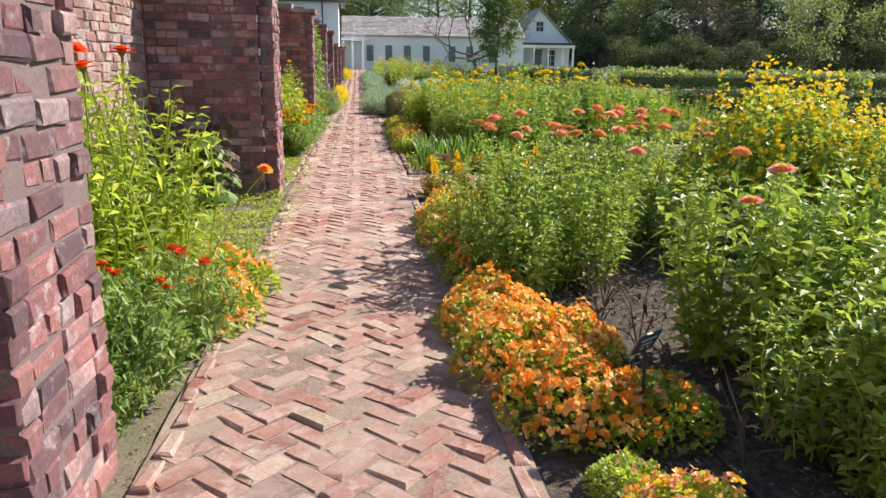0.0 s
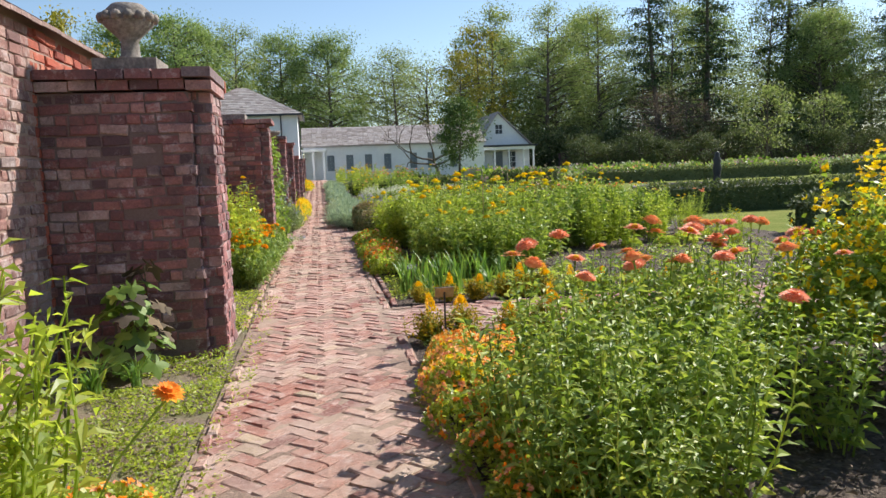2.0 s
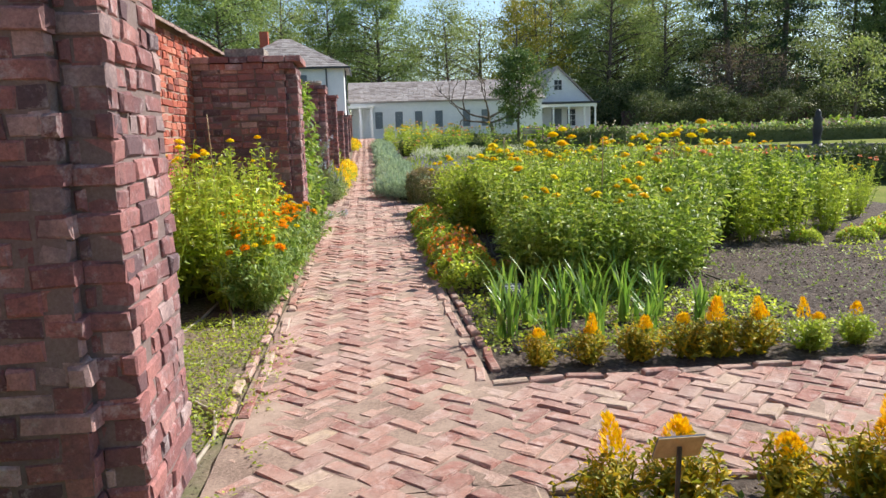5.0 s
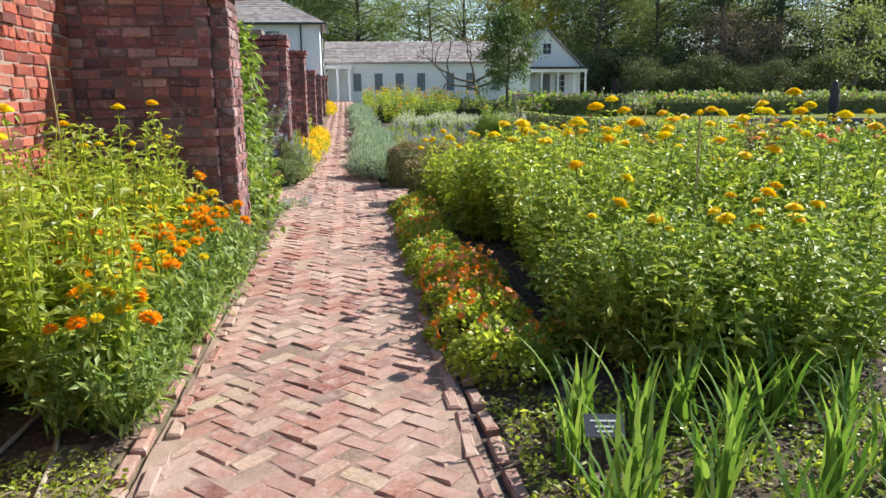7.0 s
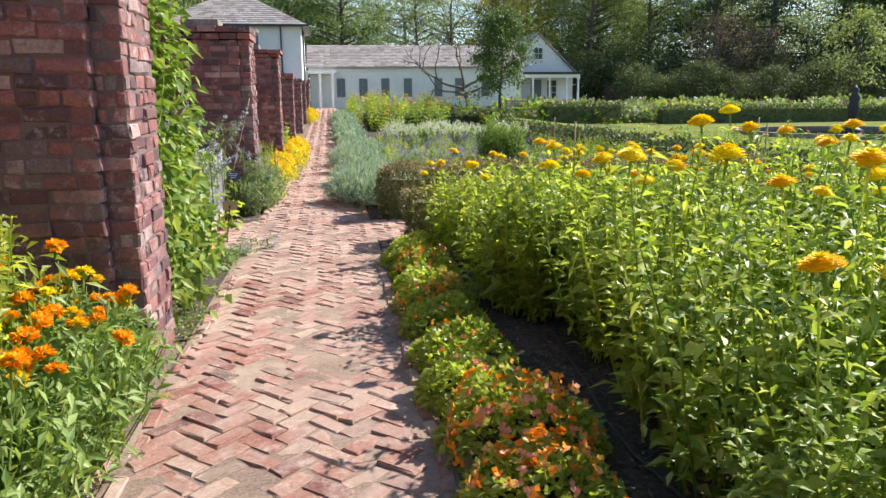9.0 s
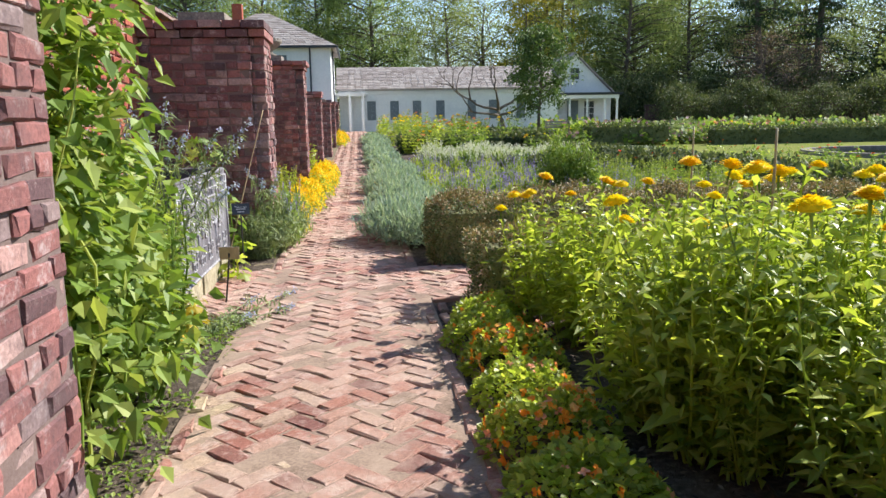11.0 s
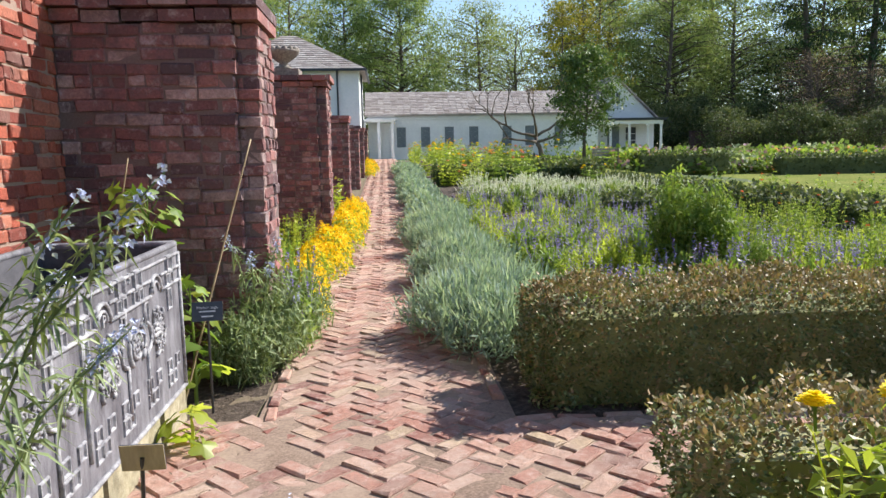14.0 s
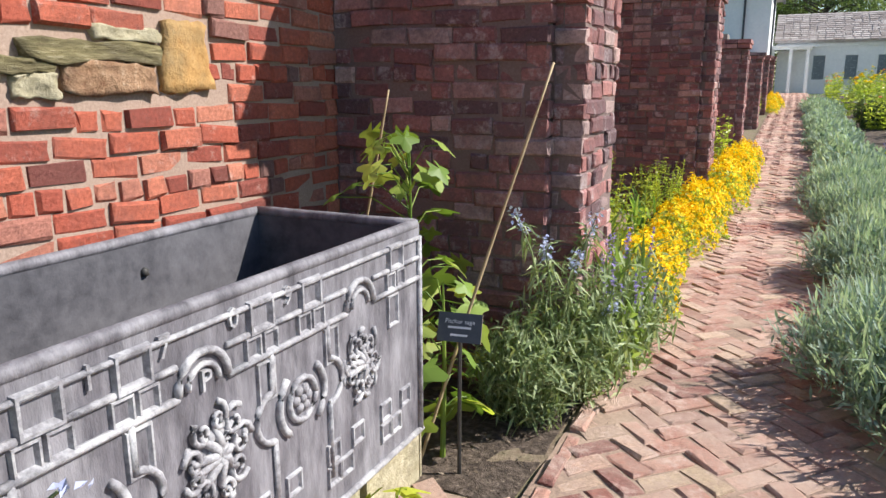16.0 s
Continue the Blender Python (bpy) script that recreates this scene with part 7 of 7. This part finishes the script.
    edges = [0.02] + [v for u in arches for v in (u - 0.082, u + 0.082)] + [L - 0.02]
    for a, b in zip(edges[::2], edges[1::2]):
        q = Pile()
        ridge(q, [(a, 0.61), (b, 0.61)], 0.01)
        relief("moulding", q)
    for u in (0.51, 1.225):
        q = Pile()
        for k in (-1, 1):
            ridge(q, [(u + k * 0.13, 0.61), (u + k * 0.13, 0.5)] + arc(u + k * 0.13, 0.43, 0.07, 90, 90 - k * 180) + [(u + k * 0.13, 0.36), (u + k * 0.13, 0.12)], 0.01)
            ridge(q, arc(u, 0.43, 0.105, 90 - k * 40, 90 - k * 140), 0.012)
        ridge(q, arc(u, 0.43, 0.062, 0, 360, 14), 0.01)
        relief("scroll_panel", q)
        rose = Pile()
        for k in range(6):
            lathe(rose, [(0.018, -0.004), (0.016, 0.006), (0.003, 0.012)], 7, (0.028 * math.cos(k * 1.047), 0.028 * math.sin(k * 1.047), 0))
        lathe(rose, [(0.014, -0.004), (0.012, 0.01), (0.003, 0.015)], 7)
        me = rose.mesh("rosette", [LEAD_WORN], True)
        me.transform(pose(u, 0, 0.43, 90, 0, 0))
        part("rosette", me, ob, "", face)["kind"] = "stuff"
    rr = rng(12)
    for n, (u, w, h) in enumerate(((0.2, 0.12, 0.16), (0.88, 0.15, 0.2), (1.54, 0.13, 0.16))):
        q = Pile()
        for k in range(9):
            a = k * 0.698 + rr.uniform(-0.2, 0.2)
            cu, cv = u + math.cos(a) * w * 0.55, 0.42 + math.sin(a) * h * 0.5
            way, rad = rr.choice((-1, 1)), rr.uniform(0.03, 0.045)
            curl = [(cu + rad * (1 - i / 15) * math.cos(a + way * i * 0.62), -0.005 - 0.006 * i / 12, cv + rad * (1 - i / 15) * 1.2 * math.sin(a + way * i * 0.62)) for i in range(13)]
            tube(q, curl, [0.0095 - 0.0004 * i for i in range(13)], 6)
            stem = [(u + (cu - u) * i / 4 + 0.012 * math.sin(i * 1.5), -0.005, 0.42 + (cv - 0.42) * i / 4) for i in range(5)]
            tube(q, stem, [0.012, 0.014, 0.012, 0.009, 0.007], 6)
        for k in range(22):
            a, d, s = rr.uniform(0, 6.28), math.sqrt(rr.uniform(0, 1)), rr.uniform(0.007, 0.015)
            b = Pile()
            lathe(b, [(s, -0.004), (s * 0.92, s * 0.25), (s * 0.6, s * 0.5), (s * 0.1, s * 0.62)], 7)
            v = np.concatenate(b.v)
            q.add(np.stack([v[:, 0] + u + math.cos(a) * d * w * 0.7, -v[:, 2], v[:, 1] * rr.uniform(0.8, 1.6) + 0.42 + math.sin(a) * d * h * 0.6], 1), list(b.f))
        relief("ornament", q, "worn cast lead ornament of fruit and foliage")["kind"] = "stuff"
    for u in (0.2, 0.5, 0.8, 1.1, 1.44, 1.76):
        for k in range(3):
            for j in range(2):
                if (k + j) % 3 != 2:
                    framed(u - 0.072 + k * 0.07, 0.12 + j * 0.075, 0.029, 0.028, 0.008, 0.009)
    for u in (0.36, 0.66, 1.075, 1.375, 1.75):
        framed(u, 0.54, 0.03, 0.05, 0.008, 0.009)
    q = Pile()
    ridge(q, [(0, 0.012), (L, 0.012)], 0.012)
    for u in (0.012, L - 0.012):
        ridge(q, [(u, 0.01), (u, Hh - 0.04)], 0.012)
    relief("moulding", q)
    q = Pile()
    for k, (u, w) in enumerate(((0.62, 0.02), (1.35, 0.02))):
        lathe(q, [(0.016, 0), (0.014, 0.02), (0.004, 0.028)], 8, (x_back + t, y0 + u, z1 - 0.12))
    part("bolt", q.mesh("bolt", [STEEL], True), ob)
    base = thing("stone_plinth", None, "pale limestone blocks and bricks under the lead tank", "plinth")
    r2 = rng(4)
    y = y0 - 0.02
    k = 0
    while y < y1:
        l = min(0.34 + r2.uniform(-0.08, 0.08), y1 + 0.02 - y)
        b = Pile().box(x_front - 0.2, y + 0.008, 0.0, x_front - 0.03 + r2.uniform(0, 0.05), y + l - 0.008, 0.19)
        part("block", b.mesh("block", [LIMESTONE]), base)
        y += l
        k += 1
    part("block", Pile().box(x_back + 0.02, y0, 0.0, x_back + 0.2, y1, 0.19).mesh("block", [LIMESTONE]), base)


lead_tank()


# ---- plant labels, canes, hoses ----
def sign(x, y, z, facing, tilt, label, text="", w=0.15, h=0.1, foot=None):
    ob = thing("plant_label", None, label, "plant label", "plant labels", m=pose(x, y, float(land(x, y)), 0, 0, facing))
    st = Pile()
    fx, fy = foot or (0.0, 0.0)
    tube(st, [(fx, fy, -0.1), (fx * 0.3, fy * 0.3, z * 0.6), (0, 0.012, z)], 0.008, 6)
    part("stake", st.mesh("stake", [STEEL]), ob, "thin dark metal stake")
    m = pose(0, 0, z, -tilt, 0, 0)
    pl = part("plate", Pile().box(-w / 2, 0, -h / 2, w / 2, 0.006, h / 2).mesh("plate", [SIGN]), ob, "slate grey plate", m)
    part("plate_back", Pile().box(-w / 2, 0.0062, -h / 2, w / 2, 0.009, h / 2).mesh("plate_back", [CANE]), pl, "tan backing")
    if text:
        part("lettering", letters(text, 0.024, 0.0005, SIGN_INK), pl, "small white lettering", pose(0, -0.0012, h * 0.2))
    bars = ((0.0, 0.03), (-0.26, 0.022)) if text else ((0.2, 0.035), (-0.05, 0.024), (-0.26, 0.02))
    for k, (v, l) in enumerate(bars):
        part("text_bar", Pile().box(-l * 1.5, -0.0016, v * h - 0.004, l * 1.5, -0.0004, v * h + 0.004).mesh("text_bar", [SIGN_INK]), pl)
    return ob


sign(-1.45, 7.2, 0.36, 0, 25, "slate grey plant label on a dark stake")
sign(0.97, 8.62, 0.5, 180, 30, "plant label seen from its back beside the celosia")
sign(1.12, 12.05, 0.26, -10, 55, "dark plant label among the iris leaves")
sign(1.21, 3.6, 0.38, 35, -25, "dark plant label leaning over bare soil")
sign(-0.84, 20.1, 0.44, 180, 10, "plant label on a bent stake beside the tank", foot=(0.1, -0.2))
sign(-1.0, 21.75, 0.6, 8, 20, "slate plant label with white lettering beside the pier", "Pitcher sage", 0.17, 0.11)


def cane(pts, label, rad=0.007):
    p = Pile()
    pts = np.array(pts, float)
    n = 12
    t = np.linspace(0, 1, n)
    line = np.stack([np.interp(t, np.linspace(0, 1, len(pts)), pts[:, i]) for i in range(3)], 1)
    rads = np.linspace(rad, rad * 0.7, n) * np.where(np.arange(n) % 3 == 0, 1.25, 1.0)
    tube(p, line, rads, 6)
    thing("bamboo_cane", p.mesh("bamboo_cane", [CANE], True), label, "cane", "plant stakes")


cane([(-1.19, 21.74, -0.05), (-1.0, 21.9, 0.7), (-0.77, 22.1, 1.57)], "long bamboo cane leaning on the brick pier")
cane([(-1.8, 22.05, -0.05), (-1.62, 22.15, 0.97), (-1.51, 22.15, 1.47)], "thin bamboo cane beside the hollyhock", 0.006)
cane([(-1.48, 14.22, -0.05), (-1.52, 14.15, 1.72)], "thin grey stake among the zinnias", 0.006)
for x, y in ((2.6, 14.4), (3.2, 16.8), (2.1, 17.6), (2.4, 19.1), (4.0, 18.2)):
    cane([(x, y, -0.05), (x + 0.02, y + 0.02, 1.35)], "upright bamboo cane in the zinnia bed", 0.008)


def hose(pts, mat, label, name, rad=0.011):
    p = Pile()
    pts = np.array([(x, y, float(land(x, y)) + rad * 0.8) for x, y in pts])
    t = np.linspace(0, len(pts) - 1, len(pts) * 6)
    i = np.clip(t.astype(int), 0, len(pts) - 2)
    f = (t - i)[:, None]
    f = f * f * (3 - 2 * f) * 0.35 + f * 0.65
    tube(p, pts[i] * (1 - f) + pts[i + 1] * f, rad, 6)
    thing(name, p.mesh(name, [mat], True), label, "hose", "watering lines")


hose([(-1.25, 8.85), (-1.0, 9.0), (-0.88, 9.32), (-0.86, 9.55), (-0.81, 9.81), (-0.78, 10.12), (-0.84, 10.45), (-1.2, 10.9), (-1.6, 11.6)], HOSE, "pale garden hose lying round a pier", "garden_hose", 0.012)
hose([(-1.5, 11.8), (-1.38, 12.6), (-1.36, 13.09), (-1.36, 13.4), (-1.35, 13.7), (-1.3, 14.1), (-1.5, 15.2)], HOSE, "pale garden hose along the wall bed", "garden_hose", 0.012)
hose([(-1.05, 12.2), (-1.12, 12.6), (-1.23, 13.0), (-1.28, 13.5), (-1.33, 14.0)], HOSE, "pale garden hose along the wall bed", "garden_hose", 0.012)
hose([(1.0, 11.2), (1.02, 12.3), (1.06, 12.7), (1.3, 13.65), (1.56, 14.4), (1.53, 14.67), (1.5, 14.9), (1.51, 15.24), (1.58, 15.72), (1.62, 16.24), (1.73, 17.04), (1.66, 19.5)], HOSE_DARK, "thin brown drip pipe across the bed soil", "drip_pipe", 0.009)
hose([(2.3, 11.4), (2.62, 12.4), (2.64, 12.83), (2.62, 13.3), (2.56, 13.7), (2.5, 15.0)], HOSE_DARK, "thin brown drip pipe across the bed soil", "drip_pipe", 0.009)
hose([(3.4, 11.3), (3.35, 12.8), (3.3, 13.7), (3.22, 14.2), (3.3, 16)], HOSE_DARK, "thin brown drip pipe across the bed soil", "drip_pipe", 0.009)
hose([(1.45, 3.0), (1.4, 4.2), (1.5, 5.2), (1.45, 6.5)], HOSE_DARK, "thin brown drip pipe across the bed soil", "drip_pipe", 0.009)


# ---- litter on the soil ----
def chips(name, label, box, n, seed, mat, size=0.022):
    rr, pile = rng(seed), Pile()
    p = np.stack([rr.uniform(box[0], box[1], n), rr.uniform(box[2], box[3], n), np.zeros(n)], 1)
    p[:, 2] = land(p[:, 0], p[:, 1]) + rr.uniform(-0.004, 0.012, n)
    leaves(pile, p, rr.normal(0, 1, (n, 3)) * [1, 1, 0.25], size * rr.uniform(0.4, 1.6, n), size * rr.uniform(0.2, 0.6, n), 0, 0.0, 0.1, False, r=rr)
    thing(name, pile.mesh(name, [mat]), label, "mulch", kind="stuff")


MULCH = leaf_stuff("mulch_chip", [(0, (0.05, 0.038, 0.03)), (0.6, (0.17, 0.13, 0.1)), (0.85, (0.22, 0.17, 0.13)), (1, (0.32, 0.26, 0.2))], 0.95, 0.0, 0.1)
chips("mulch", "shredded bark mulch and dry leaf bits", (0.8, 3.6, 2.2, 9.2), 15000, 1, MULCH, 0.028)
chips("mulch", "shredded bark mulch and dry leaf bits", (0.85, 5.5, 10.85, 20.0), 20000, 2, MULCH, 0.03)
chips("mulch", "dry leaf litter in the wall bed", (-2.0, -0.72, 3.2, 24.0), 12000, 3, MULCH, 0.02)
chips("path_litter", "scattered crumbs of soil and dry leaves on bricks", (-0.66, 0.66, 2.0, 26.0), 1500, 5, MULCH, 0.014)


def dry_stalk(x, y, seed):
    rr, p = rng(seed), Pile()
    for k in range(5):
        a = rr.uniform(0, 6.28)
        e = np.array([math.cos(a) * 0.22, math.sin(a) * 0.22, rr.uniform(0.15, 0.5)])
        tube(p, [(0, 0, -0.02), tuple(e * [0.3, 0.3, 0.5]), tuple(e)], [0.005, 0.0035, 0.0015], 5)
    ob = thing("dry_stalk", None, "dry brown stalks of a spent plant", "dry stalk", "", m=pose(x, y, 0))
    part("stalk", p.mesh("stalk", [BARK]), ob)
    q = Pile()
    n = 30
    pp = np.stack([rr.normal(0, 0.12, n), rr.normal(0, 0.12, n), rr.uniform(0.03, 0.35, n)], 1)
    leaves(q, pp, rr.normal(0, 1, (n, 3)), 0.06, 0.025, 0, 0.3, 0.2, r=rr)
    part("foliage", q.mesh("foliage", [LEAF_DEAD]), ob)["kind"] = "stuff"


for k, (x, y) in enumerate(((1.45, 4.85), (1.55, 4.5), (1.5, 3.3), (1.75, 3.5), (1.6, 5.2))):
    dry_stalk(x, y, k)


# ---- far side ----
def bench(x, y, turn):
    ob = thing("garden_bench", None, "small pale wooden bench beside the far lawn", "bench", m=pose(x, y, float(land(x, y)), 0, 0, turn))
    for k in range(3):
        part("seat_slat", Pile().box(-0.7, -0.2 + k * 0.14, 0.42, 0.7, -0.08 + k * 0.14, 0.45).mesh("seat_slat", [BARK_PALE]), ob)
        part("back_slat", Pile().box(-0.7, 0.24, 0.55 + k * 0.13, 0.7, 0.27, 0.64 + k * 0.13).mesh("back_slat", [BARK_PALE]), ob)
    for sx in (-0.66, 0.6):
        part("leg", Pile().box(sx, -0.2, 0, sx + 0.06, -0.14, 0.42).mesh("leg", [BARK_PALE]), ob)
        part("leg", Pile().box(sx, 0.2, 0, sx + 0.06, 0.26, 0.92).mesh("leg", [BARK_PALE]), ob)


bench(10.3, 51.0, 10)


def pond():
    x, y = 20.5, 38.5
    z = float(land(x, y))
    ob = thing("pond", None, "small dark garden pond with a stone rim", "pond", kind="structure")
    p, w = Pile(), Pile()
    lathe(p, [(4.3, z - 0.1), (4.3, z + 0.12), (3.95, z + 0.12), (3.95, z - 0.1)], 40, (x, y, 0))
    part("rim", p.mesh("rim", [STONE]), ob, "grey stone rim")
    lathe(w, [(3.97, z - 0.05), (3.97, z + 0.03)], 40, (x, y, 0))
    part("water", w.mesh("water", [WATER]), ob, "still dark water")


pond()


def pond_figure(x, y):
    """A slim dark standing figure on a round plinth, kept as one plain shape."""
    z, p = float(land(x, y)) - 0.05, Pile()
    lathe(p, [(0.42, 0), (0.42, 0.12), (0.3, 0.2), (0.2, 0.3), (0.16, 0.55), (0.2, 0.75), (0.24, 0.95), (0.17, 1.2), (0.22, 1.4), (0.12, 1.56), (0.14, 1.72), (0.03, 1.86)], 14, (x, y, z))
    thing("pond_statue", p.mesh("pond_statue", [STEEL], True), "dark bronze standing figure on a plinth in the pond", "statue")


pond_figure(20.9, 39.0)
for k, (x, s) in enumerate(((25.5, 0.75), (28, 0.55), (31.5, 0.8), (34, 0.6), (38, 0.7), (43, 0.85), (47.5, 0.6), (52, 0.75), (57, 0.7))):
    w, f = THICKET[k % 2]
    ob = thing("thicket_bush", None, "rounded dark bush against the far wall", "bush", "thicket under the trees", m=Matrix.LocRotScale((x, 71.5, float(land(x, 71.5)) - 0.05), Euler((0, 0, k * 1.1)), (s, s, s)))
    part("trunk", w, ob)
    part("crown", f, ob)["kind"] = "stuff"
